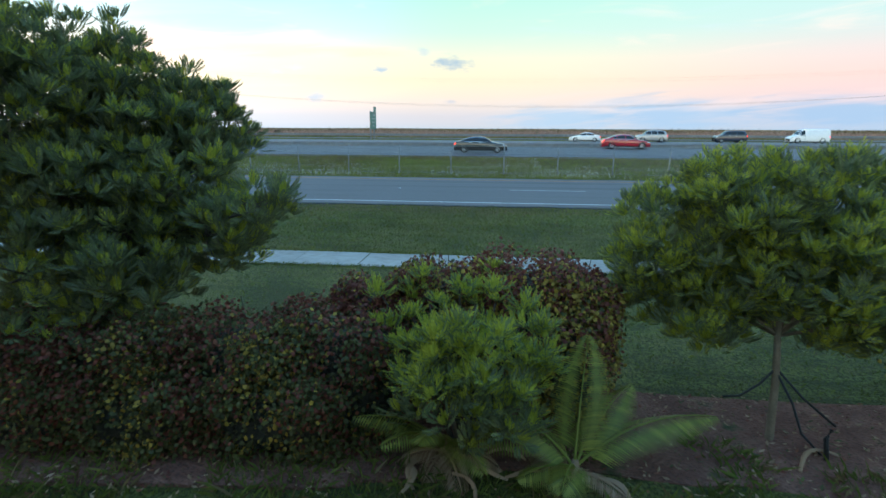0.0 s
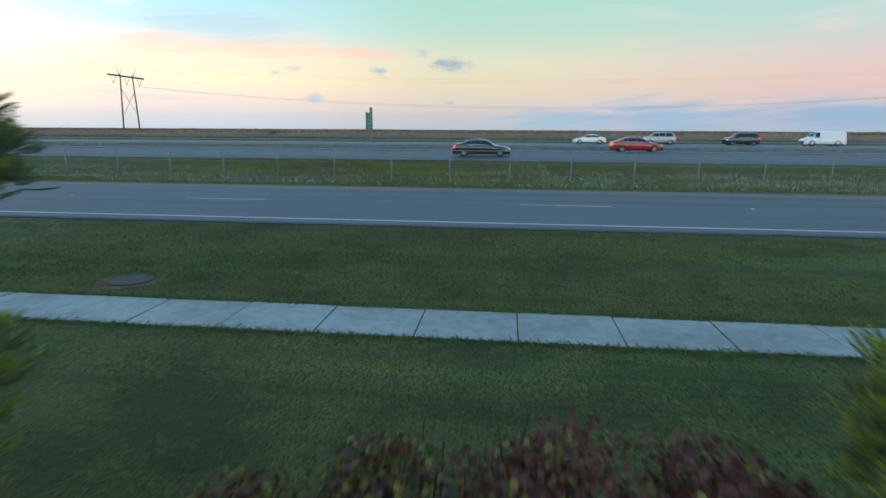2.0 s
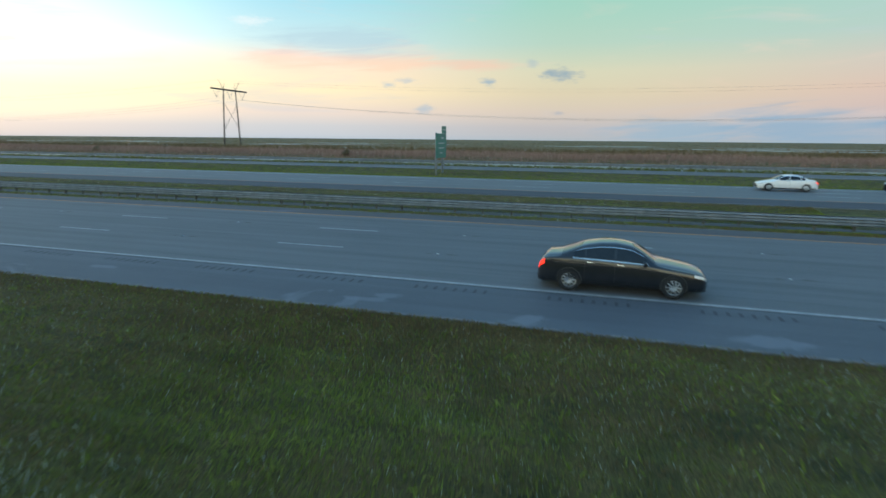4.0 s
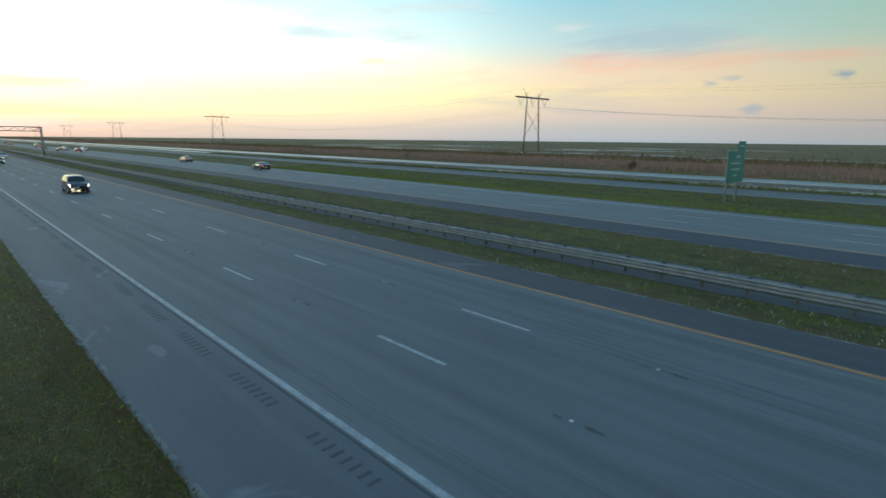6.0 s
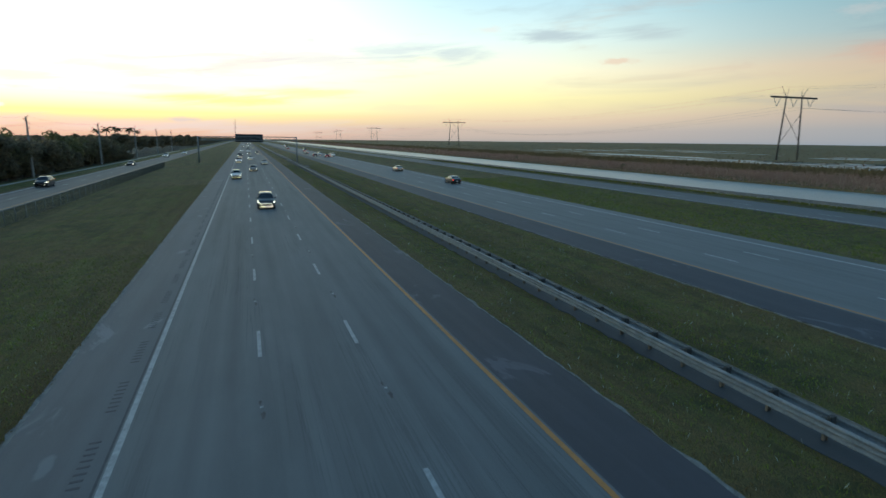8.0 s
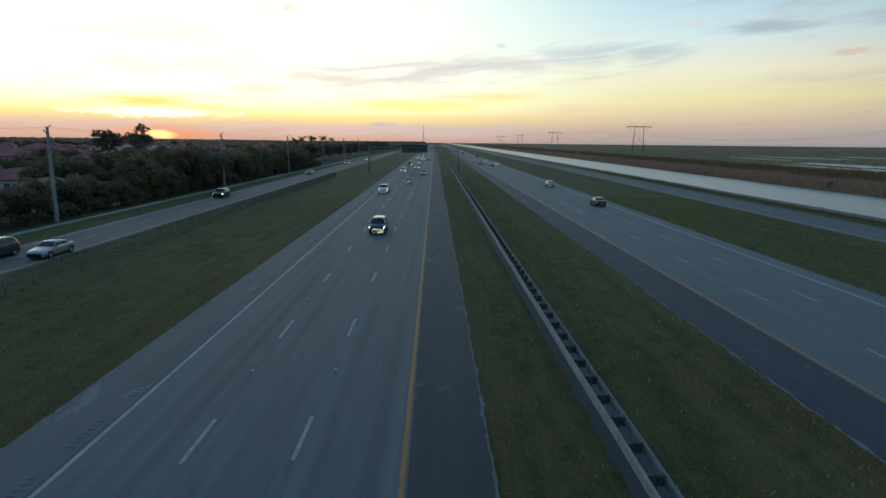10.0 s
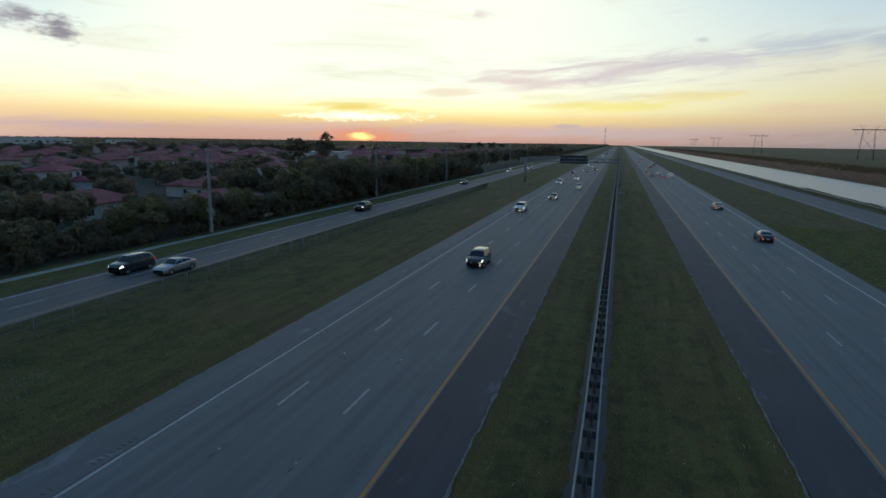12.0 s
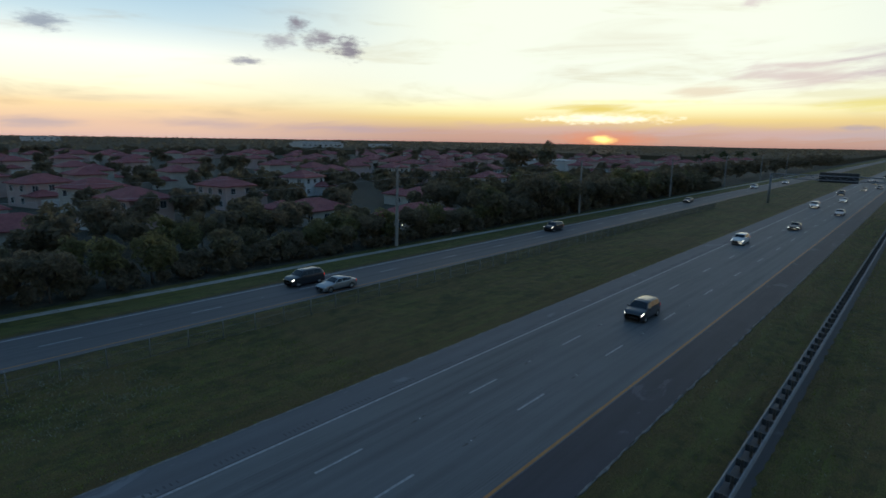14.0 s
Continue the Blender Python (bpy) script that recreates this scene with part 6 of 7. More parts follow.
# ---- red-tipped hedge
def hedge(name, base, lobes, n, leaf, seed, label, red, gold):
    rng = np.random.default_rng(seed)
    ob = holder(name, AT_GARDEN @ Matrix.Translation(base), label, "hedge", "clipped red-tip hedges")
    L = np.array(lobes, float)
    w = L[:, 3] * L[:, 4]
    k = rng.choice(len(L), n, p=w / w.sum())
    d = unit(rng, n)
    d[:, 2] = np.where(rng.random(n) < 0.5, np.abs(d[:, 2]), d[:, 2])
    d[:, 1] = np.where(rng.random(n) < 0.5, -np.abs(d[:, 1]), d[:, 1])
    # squarish lobes
    e = np.sign(d) * np.abs(d) ** 0.6
    p = L[k, :3] + e * L[k, 3:6] * rng.uniform(0.7, 1.04, (n, 1))
    p[:, 2] = np.where(p[:, 2] < 0.03, rng.uniform(0.02, 0.3, n), p[:, 2])
    lump = np.array([noise.noise(Vector((a * 2.2, b * 2.2, c * 2.2))) for a, b, c in p])
    p += d * (lump * 0.13)[:, None]
    nrm = d * 0.6 + unit(rng, n) * 0.8 + [0, 0, 0.25]
    nrm /= np.linalg.norm(nrm, axis=1, keepdims=True)
    a = np.cross(nrm, unit(rng, n)) + [0, 0, 0.5]
    a -= nrm * (a * nrm).sum(1, keepdims=True)
    a /= np.linalg.norm(a, axis=1, keepdims=True)
    b = np.cross(nrm, a)
    s = (leaf * rng.uniform(0.7, 1.25, n))[:, None]
    v = np.stack([p, p + a * s * 0.5 + b * s * 0.42 + nrm * s * 0.1, p + a * s * 0.98 + b * s * 0.2, p + a * s * 0.98 - b * s * 0.2, p + a * s * 0.5 - b * s * 0.42 + nrm * s * 0.1], 1).reshape(-1, 3)
    f = np.arange(n * 5).reshape(-1, 5)
    top = np.clip((p[:, 2] / (L[:, 2] + L[:, 5]).max()), 0, 1) ** 1.6
    field = np.array([noise.noise(Vector((q[0] * 1.3 + 5, q[1] * 1.3, 0))) for q in p])
    r = rng.random(n)
    pr = np.clip(red * (0.35 + 0.9 * top) + 0.5 * field, 0.03, 0.9)
    pg = np.clip(gold - 0.5 * field, 0.02, 0.7)
    m = np.where(r < pr, 2, np.where(r < pr + pg * (1 - pr), 1, 0))
    child("leaves", mesh_of("leaves", v.tolist(), f.tolist(), [M_PLUM_GREEN, M_PLUM_GOLD, M_PLUM_RED], m), ob)
    # twigs, and solid dark blobs that stand for the shade inside the hedge
    items = []
    rnd = random.Random(seed)
    for x, y, z, rx, ry, rz in lobes:
        for _ in range(26):
            t = Vector((x + rnd.uniform(-1, 1) * rx, y + rnd.uniform(-1, 1) * ry, z + rnd.uniform(0.2, 1.0) * rz))
            g = Vector((x + (t.x - x) * 0.5, y + (t.y - y) * 0.4 + 0.1, 0))
            items.append(tube([g, g.lerp(t, 0.5) + Vector((rnd.uniform(-0.1, 0.1), rnd.uniform(-0.1, 0.1), 0)), t], [0.012, 0.009, 0.004], 4))
    child("branchwork", mesh_of("branchwork", *joined(*items), [M_TWIG]), ob)
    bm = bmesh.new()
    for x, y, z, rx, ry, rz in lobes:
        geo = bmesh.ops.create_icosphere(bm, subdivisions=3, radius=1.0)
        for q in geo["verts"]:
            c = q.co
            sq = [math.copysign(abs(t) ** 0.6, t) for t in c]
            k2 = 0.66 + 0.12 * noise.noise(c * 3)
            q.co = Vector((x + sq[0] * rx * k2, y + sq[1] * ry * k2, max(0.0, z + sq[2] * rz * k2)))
    core = bpy.data.meshes.new("shade_core")
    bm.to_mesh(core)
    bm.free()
    core.materials.append(M_HEDGE_SHADE)
    child("shade_core", core, ob)
    return ob


# lobes: centre and half sizes, relative to the base
hedge("hedge", (0.0, 5.2, -0.42), [(0.55, 0.2, 0.85, 0.72, 0.6, 0.8), (-0.35, 0.2, 0.8, 0.65, 0.6, 0.78), (-1.1, 0.15, 0.68, 0.5, 0.5, 0.66), (1.1, 0.25, 0.75, 0.4, 0.5, 0.76), (0.95, -0.25, 0.6, 0.45, 0.42, 0.6)], 40000, 0.046, 21, "dense red-tipped hedge with round leaves beside the sidewalk", 0.62, 0.75)
hedge("hedge", (-2.6, 4.35, -0.42), [(1.4, 0.1, 0.6, 0.7, 0.55, 0.68), (0.4, 0.0, 0.58, 0.8, 0.6, 0.66), (-0.8, -0.1, 0.56, 0.8, 0.6, 0.64), (-1.9, -0.2, 0.56, 0.9, 0.6, 0.64), (0.9, 0.6, 0.5, 0.7, 0.5, 0.55), (-0.5, -0.4, 0.36, 0.8, 0.36, 0.42), (-1.6, -0.45, 0.36, 0.9, 0.36, 0.42), (0.8, -0.3, 0.36, 0.8, 0.36, 0.42)], 66000, 0.043, 22, "low dark hedge with red and green leaves under the tree", 0.46, 0.07)
hedge("hedge", (5.6, 5.9, -0.42), [(0, 0, 0.5, 1.0, 0.6, 0.6), (1.6, 0, 0.5, 1.0, 0.6, 0.6)], 5000, 0.056, 23, "dark hedge continuing beside the young trees", 0.3, 0.2)


# ---- small palm and its dead fronds
def small_palm(base, specs, label, dry=()):
    ob = holder("palm", AT_GARDEN @ Matrix.Translation(base), label, "palm", "small palms below the hedge")
    for ln, lift, droop, turn, nl, wd in specs:
        child("frond", mesh_of("frond", *frond(ln, lift, droop, radians(turn), int(nl * 1.1), wd * 0.95, 0.010), [M_PALM_LEAF]), ob, Matrix.Translation((0, 0, 0.08)))
    for ln, lift, droop, turn, nl, wd in dry:
        child("dry_frond", mesh_of("dry_frond", *frond(ln, lift, droop, radians(turn), nl * 2, wd * 0.8, 0.011), [M_DRY]), ob, Matrix.Translation((0, 0, 0.06)), "withered tan frond")
    child("stem", mesh_of("stem", *tube([(0, 0, -0.1), (0, 0, 0.05), (0.01, 0, 0.16)], [0.07, 0.055, 0.03], 8), [M_DRY], smooth=True), ob)
    return ob


small_palm((0.94, 3.95, -0.42), [(1.15, 1.3, 0.3, 75, 46, 0.32), (0.75, 1.05, 1.0, 165, 36, 0.34), (1.35, 0.85, 1.1, 15, 52, 0.34), (1.0, 1.0, 0.9, 48, 40, 0.3), (0.6, 0.7, 1.1, 215, 28, 0.24), (0.7, 0.9, 1.2, 255, 30, 0.28)],
           "small green feather palm rising from the mulch", ((0.75, 0.45, 1.2, -42, 16, 0.2), (0.5, 0.5, 1.3, 150, 14, 0.22)))
small_palm((-0.2, 4.1, -0.42), [(0.9, 1.1, 1.3, 195, 30, 0.26), (0.95, 1.0, 1.3, 330, 30, 0.26), (0.85, 1.25, 1.3, 260, 28, 0.26), (0.9, 0.8, 1.2, 170, 28, 0.26), (0.9, 0.9, 1.2, 15, 28, 0.26), (0.8, 1.0, 1.4, 300, 28, 0.26), (0.8, 1.2, 1.5, 230, 28, 0.26)],
           "low fan of palm leaves with withered tips below the bush", ((0.6, 0.55, 1.7, 200, 14, 0.22), (0.75, 0.5, 1.6, 292, 15, 0.24), (0.55, 0.7, 1.6, 345, 14, 0.26), (0.6, 0.4, 1.5, 250, 14, 0.2)))


# loose dry fronds: thick curled strips on the ground
def dry_strip(x, y, ln, turn, curl, wide):
    x, y = x + LX, y + LY - 0.35
    v, f = [], []
    wide *= 0.55
    c, s = math.cos(radians(turn)), math.sin(radians(turn))
    for k in range(9):
        u = k / 8
        w = wide * math.sin(math.pi * (0.12 + 0.8 * u))
        px, bend = ln * u, curl * math.sin(u * 2.6) * 0.3
        z = LZ - 0.38 + 0.06 * math.sin(u * math.pi)
        for o, dz in ((-w, 0.0), (0, 0.015), (w, 0.0)):
            v.append((x + px * c - (bend + o) * s, y + px * s + (bend + o) * c, z + dz))
    for k in range(8):
        for j in range(2):
            a = 3 * k + j
            f.append((a, a + 1, a + 4, a + 3))
    ob = thing("dry_frond", v, f, M_DRY, "withered tan palm frond curled on the ground", "dead leaf", "fallen palm fronds")
    ob.modifiers.new("thickness", "SOLIDIFY").thickness = 0.008
    return ob


for a in ((-0.5, 4.25, 0.42, 262, 0.4, 0.05), (-0.42, 4.3, 0.4, 280, -0.3, 0.04), (-0.2, 4.15, 0.5, 300, 0.5, 0.03), (0.1, 4.35, 0.35, 330, -0.4, 0.055), (0.15, 4.45, 0.38, 350, 0.3, 0.05), (1.0, 4.2, 0.45, 310, 0.5, 0.05), (2.9, 4.55, 0.55, 25, 0.5, 0.035), (0.62, 4.3, 0.3, 200, 0.3, 0.05)):
    dry_strip(*a)

# ---- stakes' hoses and the water bag of the young tree
hose = holder("tree_strap", AT_GARDEN @ Matrix.Translation((2.86, 4.78, 0.32)), "black rubber tree straps hanging from the young trunk", "strap")
for pts in ([(0, 0, 0), (-0.12, 0.0, -0.16), (-0.28, 0.02, -0.3), (-0.42, 0.05, -0.33)], [(0, 0, 0), (0.14, -0.1, -0.28), (0.22, -0.18, -0.55), (0.38, -0.25, -0.72)], [(0, 0, 0.02), (0.25, -0.05, -0.25), (0.55, -0.1, -0.5)]):
    child("strap", mesh_of("strap", *tube(pts, 0.012, 6), [M_HOSE], smooth=True), hose)
thing("stake", *tube([AT_GARDEN @ Vector(p) for p in ((3.25, 4.45, -0.45), (3.23, 4.48, -0.2), (3.28, 4.5, -0.12))], [0.022, 0.022, 0.02], 9), M_HOSE, "short black rubber stake below the tree strap", "stake", smooth=True)
gv, gf = tube([(0.0, 0, -0.25), (0.0, 0, 0.62)], 0.018, 8)
thing("garden_stake", [AT_GARDEN @ (Vector(p) + Vector((-2.1, 3.95, -0.42))) for p in gv], gf, M_PIPE, "thin grey metal stake standing in the hedge", "stake")


# mulch bed under the planting
def bed(name, pts, z, mat, label):
    ring, z = [], z + LZ
    pts = [(x + LX, y + LY) for x, y in pts]
    for i, (x, y) in enumerate(pts):
        x2, y2 = pts[(i + 1) % len(pts)]
        for k in range(8):
            u = k / 8
            px, py = x + (x2 - x) * u, y + (y2 - y) * u
            ring.append((px + 0.16 * noise.noise(Vector((px * 2, py * 2, 1))), py + 0.16 * noise.noise(Vector((px * 2, py * 2, 6))), z))
    n = len(ring)
    low = [(a, b, c - 0.08) for a, b, c in ring]
    return thing(name, ring + low, [tuple(range(n))] + [(i, i + n, (i + 1) % n + n, (i + 1) % n) for i in range(n)], mat, label, "ground", kind="structure")


bed("ground_mulch", [(-7, 3.1), (-1.2, 3.5), (0.2, 3.95), (1.4, 4.0), (2.6, 3.9), (7, 3.9), (7.5, 5.7), (1.6, 5.6), (-0.5, 5.9), (-7, 5.8)], -0.398, M_MULCH, "dark red-brown mulch bed below the planting")


# leaf litter on the mulch
def litter():
    rng = np.random.default_rng(15)
    n = 2600
    c = np.stack([rng.uniform(-5.5, 6.0, n) + LX, rng.uniform(3.0, 5.6, n) + LY, np.full(n, LZ - 0.372)], 1)
    nrm = np.stack([rng.normal(size=n) * 0.35, rng.normal(size=n) * 0.35, np.ones(n)], 1)
    nrm /= np.linalg.norm(nrm, axis=1, keepdims=True)
    v, f = cards(rng, c, nrm, 0.022, 1.4)
    v[:, 2] = np.maximum(v[:, 2], LZ - 0.382)
    return thing("leaf_litter", v.tolist(), f.tolist(), [M_DRY, M_PLUM_RED, M_PLUM_GREEN], "dry fallen leaves scattered over the mulch", "leaf litter", kind="stuff", face_mats=rng.choice(3, n, p=[0.5, 0.25, 0.25]))


litter()

# ------------------------------------------------------------------ grass blades, reeds and marsh
def blade_material(name, a, b, c):
    return leaf_material(name, a, b, c, 0.6, 0.15, gloss=0.1)


M_BLADE_YARD = blade_material("yard_blades", (0.094, 0.112, 0.024), (0.165, 0.192, 0.038), (0.24, 0.24, 0.06))
M_BLADE_VERGE = blade_material("verge_blades", (0.125, 0.132, 0.034), (0.215, 0.222, 0.052), (0.30, 0.27, 0.08))
M_BLADE_DRY = blade_material("dry_blades", (0.13, 0.09, 0.042), (0.22, 0.155, 0.07), (0.33, 0.25, 0.13))
M_FLOWER = simple("seed_heads", (0.34, 0.37, 0.31), (0.5, 0.52, 0.45), 5, 0.8)


M_BLADE_BRIGHT = blade_material("bright_blades", (0.15, 0.19, 0.034), (0.25, 0.30, 0.055), (0.36, 0.38, 0.10))


def grass_pick(rng, x, y, dry):
    """0 common, 1 dry, 2 bright blades: dry by the given odds, bright in patches."""
    patchy = np.array([noise.noise(Vector((a * 0.16, b * 0.42, 2))) + 0.6 * noise.noise(Vector((a * 0.6, b * 0.9, 5))) for a, b in zip(x, y)])
    r = rng.random(len(x))
    return np.where(r < np.clip(dry - 0.5 * patchy, 0.03, 0.95), 1, np.where(rng.random(len(x)) < np.clip(0.3 + 0.9 * patchy, 0.02, 0.85), 2, 0))


def blades(name, rng, x, y, tall, wide, mats, pick, label, lean=0.5):
    """Upright three-cornered blades at the given places, on the ground."""
    n = len(x)
    ys, zs = [p[0] for p in PROFILE], [p[1] for p in PROFILE]
    z = np.interp(y, ys, zs) - 0.02
    h = tall * rng.uniform(0.5, 1.3, n)
    a = rng.uniform(0, 2 * math.pi, n)
    l = rng.normal(size=(n, 2)) * (lean * h)[:, None]
    w = wide * rng.uniform(0.7, 1.4, n)
    dx, dy = np.cos(a) * w, np.sin(a) * w
    v = np.stack([np.stack([x - dx, y - dy, z], 1), np.stack([x + dx, y + dy, z], 1),
                  np.stack([x + dx * 0.5 + l[:, 0] * 0.4, y + dy * 0.5 + l[:, 1] * 0.4, z + h * 0.6], 1), np.stack([x + l[:, 0], y + l[:, 1], z + h], 1)], 1).reshape(-1, 3)
    f = np.arange(n * 4).reshape(-1, 4)
    return thing(name, v.tolist(), f.tolist(), mats, label, "grass", kind="stuff", face_mats=pick)


rng = np.random.default_rng(41)
n = 85000
x, y = rng.uniform(-12, 13, n), 2.2 + 15.6 * rng.random(n) ** 1.25
keep = ~((y > 10.72) & (y < 12.06)) & ~((y > 3.7) & (y < 5.6) & (rng.random(n) < 0.55))
x, y = x[keep] + LX, y[keep] + LY
blades("lawn_grass", rng, x, y, 0.055, 0.007, [M_BLADE_YARD, M_BLADE_DRY], (rng.random(len(x)) < 0.06).astype(int), "short mown green lawn grass beside the sidewalk")
n = 16000
x, y = LX + rng.uniform(-14, 14, n), np.where(rng.random(n) < 0.6, 9.1 - 0.22 * rng.random(n) ** 1.5, 10.3 + 0.2 * rng.random(n) ** 1.5)
blades("lawn_grass", rng, x, y, 0.06, 0.006, [M_BLADE_YARD, M_BLADE_DRY], (rng.random(n) < 0.15).astype(int), "uncut grass fringe hanging over the sidewalk edge", 0.7)
n = 26000
x = rng.uniform(-30, 30, n)
y = np.where(rng.random(n) < 0.5, rng.uniform(10.5, 16.65, n), rng.uniform(25.25, 29.8, n))
blades("lawn_grass", rng, x, y, 0.08, 0.012, [M_BLADE_YARD, M_BLADE_DRY], (rng.random(n) < 0.1).astype(int), "mown grass verge beside the frontage road")
n = 17000
x, y = rng.uniform(-6.5, 6.5, n), rng.uniform(2.8, 5.4, n)
clump = np.array([noise.noise(Vector((a * 1.4, b * 1.4, 3))) for a, b in zip(x, y)]) + 0.35 * (3.9 - y)
x, y = x[clump > -0.05] + LX, y[clump > -0.05] + LY
blades("mulch_grass", rng, x, y, 0.13, 0.007, [M_BLADE_YARD, M_BLADE_DRY], (rng.random(len(x)) < 0.25).astype(int), "loose grass tufts growing through the mulch", 0.6)
n = 60000
x, y = LX + rng.normal(size=n) * 6.5, np.where(rng.random(n) < 0.62, rng.uniform(10.45, 16.65, n), rng.uniform(25.25, 33.3, n))
blades("lawn_grass", rng, x, y, 0.06, 0.008, [M_BLADE_YARD, M_BLADE_DRY], (rng.random(n) < 0.12).astype(int), "mown grass verge with dry blades beside the frontage road")
# rough verge between fence and interstate
n = 160000
x, y = np.where(rng.random(n) < 0.6, -6 + 9 * rng.normal(size=n), rng.uniform(-110, 46, n)), 44.68 - 12.0 * rng.random(n) ** 1.3
dry = grass_pick(rng, x, y, np.clip(0.9 - (44.7 - y) * 0.15, 0.13, 0.9))
blades("verge_grass", rng, x, y, 0.10, 0.0075, [M_BLADE_VERGE, M_BLADE_DRY, M_BLADE_BRIGHT], dry, "rough green verge grass turning brown beside the shoulder")
n = 30000
x, y = rng.uniform(-45, 48, n), rng.uniform(25.3, 44.6, n)
blades("verge_grass", rng, x, y, 0.13, 0.02, [M_BLADE_BRIGHT, M_BLADE_YARD], (rng.random(n) < 0.4).astype(int), "green verge grass behind the wire fence")
n = 5200
x, y = 6 - 40 * rng.random(n) ** 1.6, rng.uniform(35.5, 44.2, n)
blades("verge_seed_heads", rng, x, y, 0.13, 0.0026, [M_FLOWER], np.zeros(n, int), "pale seed heads scattered in the verge grass", 0.2)
n = 26000
x, y = rng.uniform(-34, 36, n), rng.uniform(26.5, 37.5, n)
thick = np.array([noise.noise(Vector((a * 0.22, b * 0.5, 8))) for a, b in zip(x, y)]) + 0.25 * rng.normal(size=n)
x, y = x[thick > -0.02], y[thick > -0.02]
blades("verge_seed_heads", rng, x, y, 0.17, 0.0065, [M_FLOWER], np.zeros(len(x), int), "pale seed heads thick in the grass behind the wire fence", 0.2)
# median
n = 90000
x, y = 14 - 200 * rng.random(n) ** 1.9, rng.uniform(62.05, 75.6, n)
y = np.where((y > 66.3) & (y < 67.95), y + 2.6, y)
edge = np.minimum(y - 62.0, 75.6 - y)
dry = grass_pick(rng, x, y, np.clip(0.75 - edge * 0.22, 0.2, 0.75))
blades("median_grass", rng, x, y, 0.11, 0.014, [M_BLADE_VERGE, M_BLADE_DRY, M_BLADE_BRIGHT], dry, "rough green and brown grass in the median")
n = 5200
x, y = 2 - 120 * rng.random(n) ** 1.7, rng.uniform(62.3, 75.4, n)
y = np.where((y > 66.2) & (y < 68.0), y + 3.0, y)
blades("median_stalks", rng, x, y, 0.2, 0.005, [M_BLADE_BRIGHT, M_FLOWER], (rng.random(n) < 0.35).astype(int), "taller pale stalks standing in the median grass", 0.3)
n = 30000
x, y = rng.uniform(-120, 30, n), rng.uniform(92.3, 110.0, n)
blades("far_verge_grass", rng, x, y, 0.2, 0.03, [M_BLADE_BRIGHT, M_BLADE_VERGE], (rng.random(n) < 0.4).astype(int), "bright green grass strip beside the far carriageway")

# reeds along the far canal bank and dark sawgrass behind them
M_REED = blade_material("reed_stems", (0.30, 0.185, 0.145), (0.41, 0.27, 0.21), (0.50, 0.36, 0.29))
M_SAWGRASS = blade_material("sawgrass", (0.14, 0.10, 0.055), (0.2, 0.15, 0.08), (0.27, 0.2, 0.115))


def reed_band(name, seed, n, x0, x1, y0, y1, tall, wide, mat, label):
    rng = np.random.default_rng(seed)
    x, y = rng.uniform(x0, x1, n), rng.uniform(y0, y1, n)
    lump = 1 + 0.16 * np.sin(x * 0.11 + 1.3 * np.sin(y * 0.2)) + 0.1 * np.sin(x * 0.37 + y)
    ob = blades(name, rng, x, y, 1.0, wide, [mat], np.zeros(n, int), label, 0.3)
    me = ob.data
    co = np.empty(n * 12)
    me.vertices.foreach_get("co", co)
    co = co.reshape(-1, 4, 3)
    base = co[:, 0:1, 2].copy()
    co[:, :, 2] = base + (co[:, :, 2] - base) * (tall * lump)[:, None]
    me.vertices.foreach_set("co", co.ravel())
    return tagged(ob, category="reeds")


reed_band("reeds", 51, 42000, -330, 140, 161.0, 184, 1.25, 0.07, M_REED, "dry pinkish-brown reeds along the far canal bank")
reed_band("reeds", 52, 9000, -1500, -330, 161.0, 184, 1.6, 0.3, M_REED, "dry pinkish-brown reeds along the far canal bank")
reed_band("sawgrass", 53, 24000, -420, 190, 184, 224, 1.55, 0.2, M_SAWGRASS, "dark olive sawgrass belt behind the reeds")
reed_band("sawgrass", 54, 8000, -1700, -420, 184, 224, 1.65, 0.5, M_SAWGRASS, "dark olive sawgrass belt behind the reeds")
reed_band("bank_grass", 55, 15000, -220, 70, 122.4, 127.6, 0.45, 0.04, M_BLADE_VERGE, "green grass along the near canal bank")
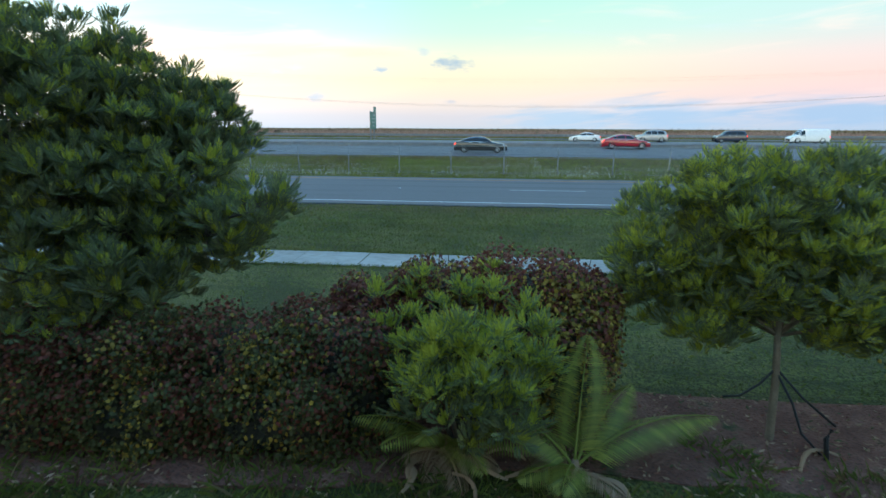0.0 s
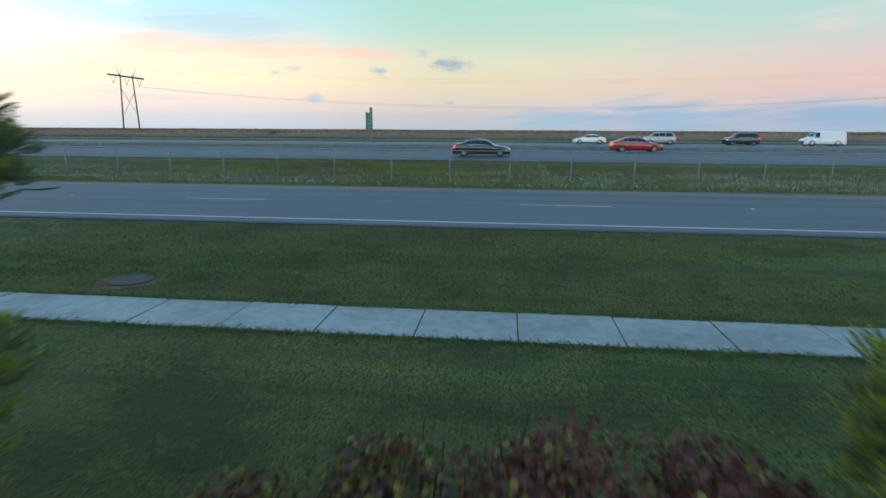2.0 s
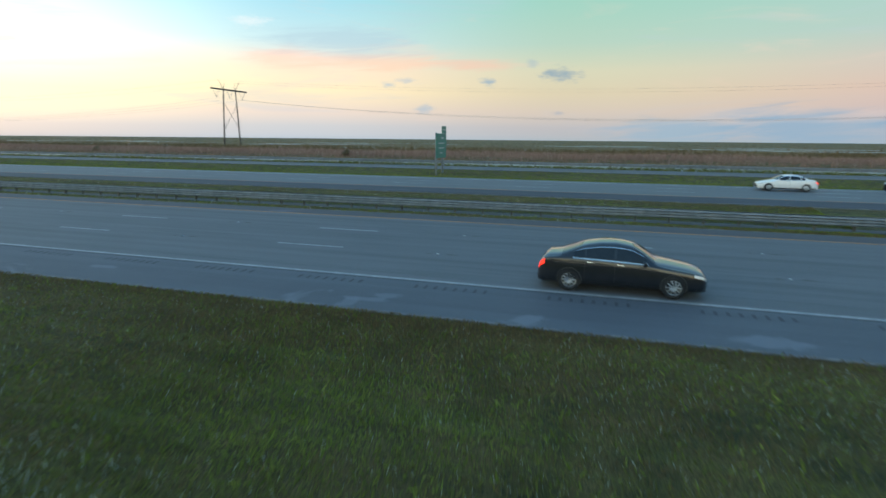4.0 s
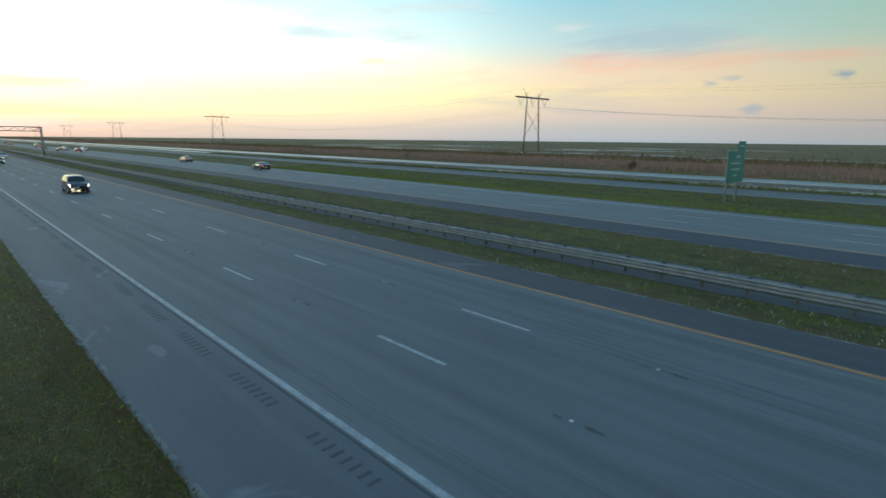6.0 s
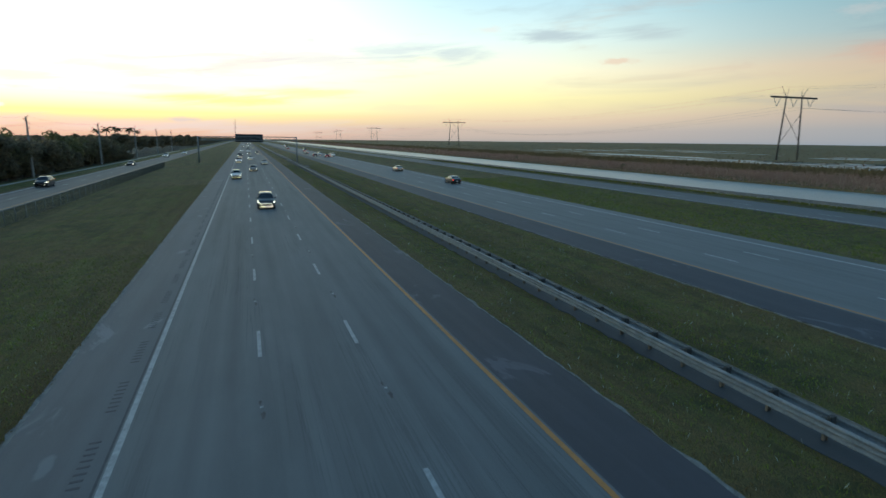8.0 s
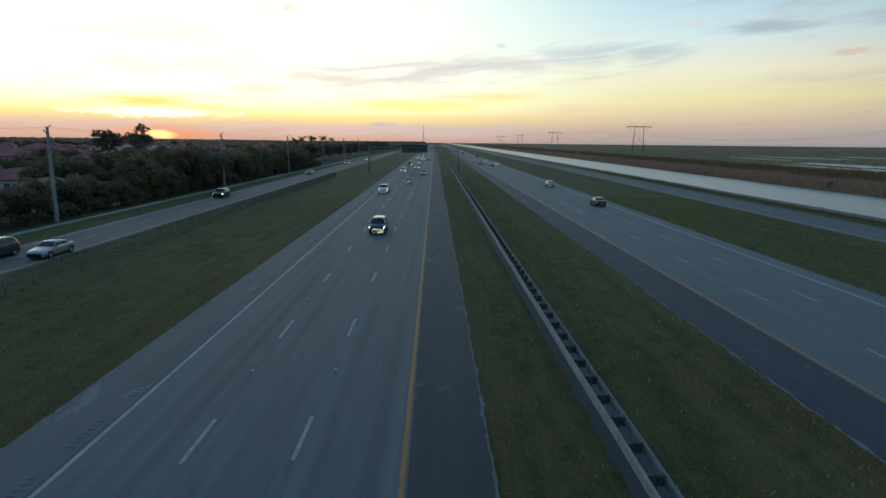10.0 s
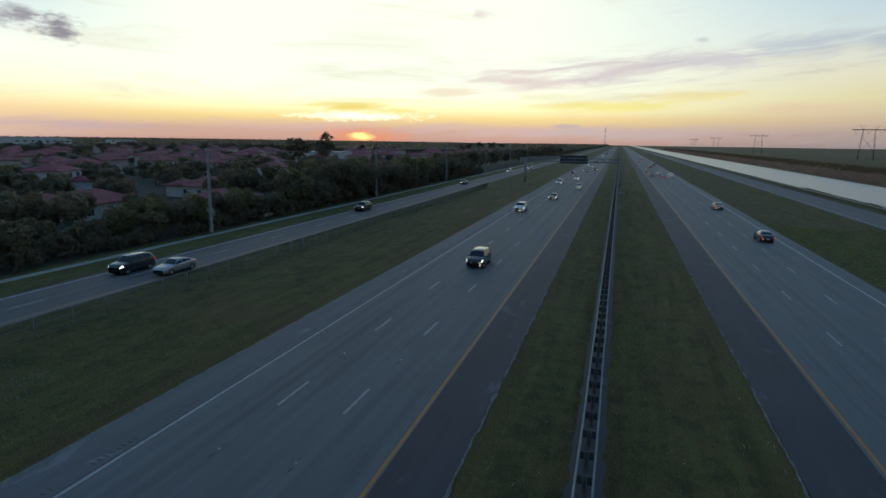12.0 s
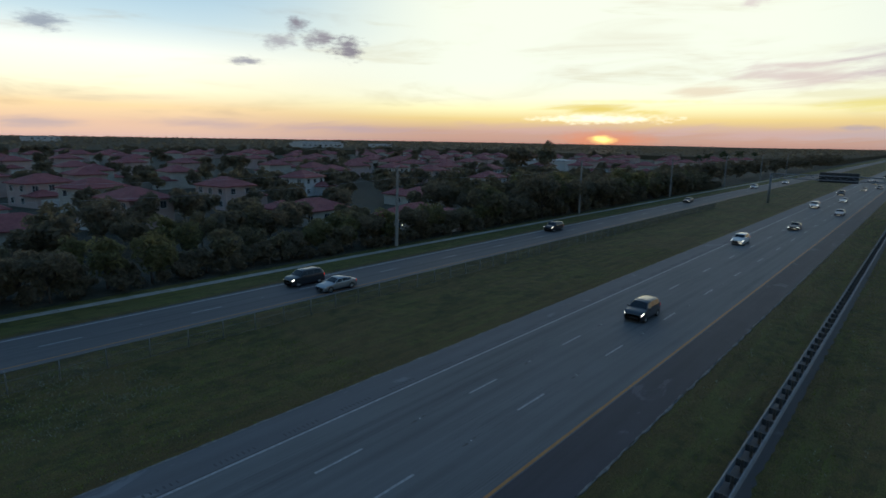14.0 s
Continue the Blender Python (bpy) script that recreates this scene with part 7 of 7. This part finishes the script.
# low scrub on the banks
for i, (x, y, s) in enumerate(((-66, 163.6, 0.55), (-150, 164, 0.5), (12, 168, 0.4), (-225, 164, 0.55))):
    cr = TREE_KINDS[4][0]
    ob = holder("shrub", pose(x, y, height_at(y), 0, 0, 40 * i) @ Matrix.Scale(s, 4), "dark green shrub on the canal bank", "shrub", "canal bank shrubs")
    child("crown", cr, ob, Matrix.Translation((0, 0, 1.4)))
    child("stem", mesh_of("stem", *tube([(0, 0, -0.3), (0, 0, 1.3)], 0.08, 6), [M_BARK]), ob)


# pools of open water in the marsh
def pool(cx, cy, rx, ry, seed):
    ring = []
    for k in range(40):
        w = 2 * math.pi * k / 40
        q = 1 + 0.35 * noise.noise(Vector((math.cos(w) * 1.5, math.sin(w) * 1.5, seed))) + 0.2 * noise.noise(Vector((math.cos(w) * 4, math.sin(w) * 4, seed)))
        ring.append((cx + rx * q * math.cos(w), cy + ry * q * math.sin(w), -0.27))
    low = [(a, b, -0.34) for a, b, c in ring]
    n = len(ring)
    return thing("marsh_pool", ring + low, [tuple(range(n))] + [(i, i + n, (i + 1) % n + n, (i + 1) % n) for i in range(n)], M_WATER, "shallow open water pool in the marsh", "pool", "marsh pools", "")


rnd = random.Random(6)
for i in range(34):
    cx, cy = rnd.uniform(-520, 260), rnd.uniform(255, 560)
    pool(cx, cy, rnd.uniform(14, 60), rnd.uniform(3, 11), i)
for i, (cx, cy, rx, ry) in enumerate(((-215, 262, 55, 9), (-150, 280, 60, 12), (-90, 250, 45, 9), (-300, 290, 60, 12), (-30, 247, 45, 8), (-130, 256, 40, 6), (-60, 275, 60, 9), (30, 258, 50, 9))):
    pool(cx, cy, rx, ry, 60 + i)
# sparse tufts over the near marsh
n = 12000
rng = np.random.default_rng(71)
x, y = rng.uniform(-900, 500, n), 226 + 700 * rng.random(n) ** 1.6
blades("marsh_tufts", rng, x, y, 0.7, 0.35, [M_SAWGRASS, M_REED], (rng.random(n) < 0.25).astype(int), "low olive marsh grass tufts stretching away", 0.4)
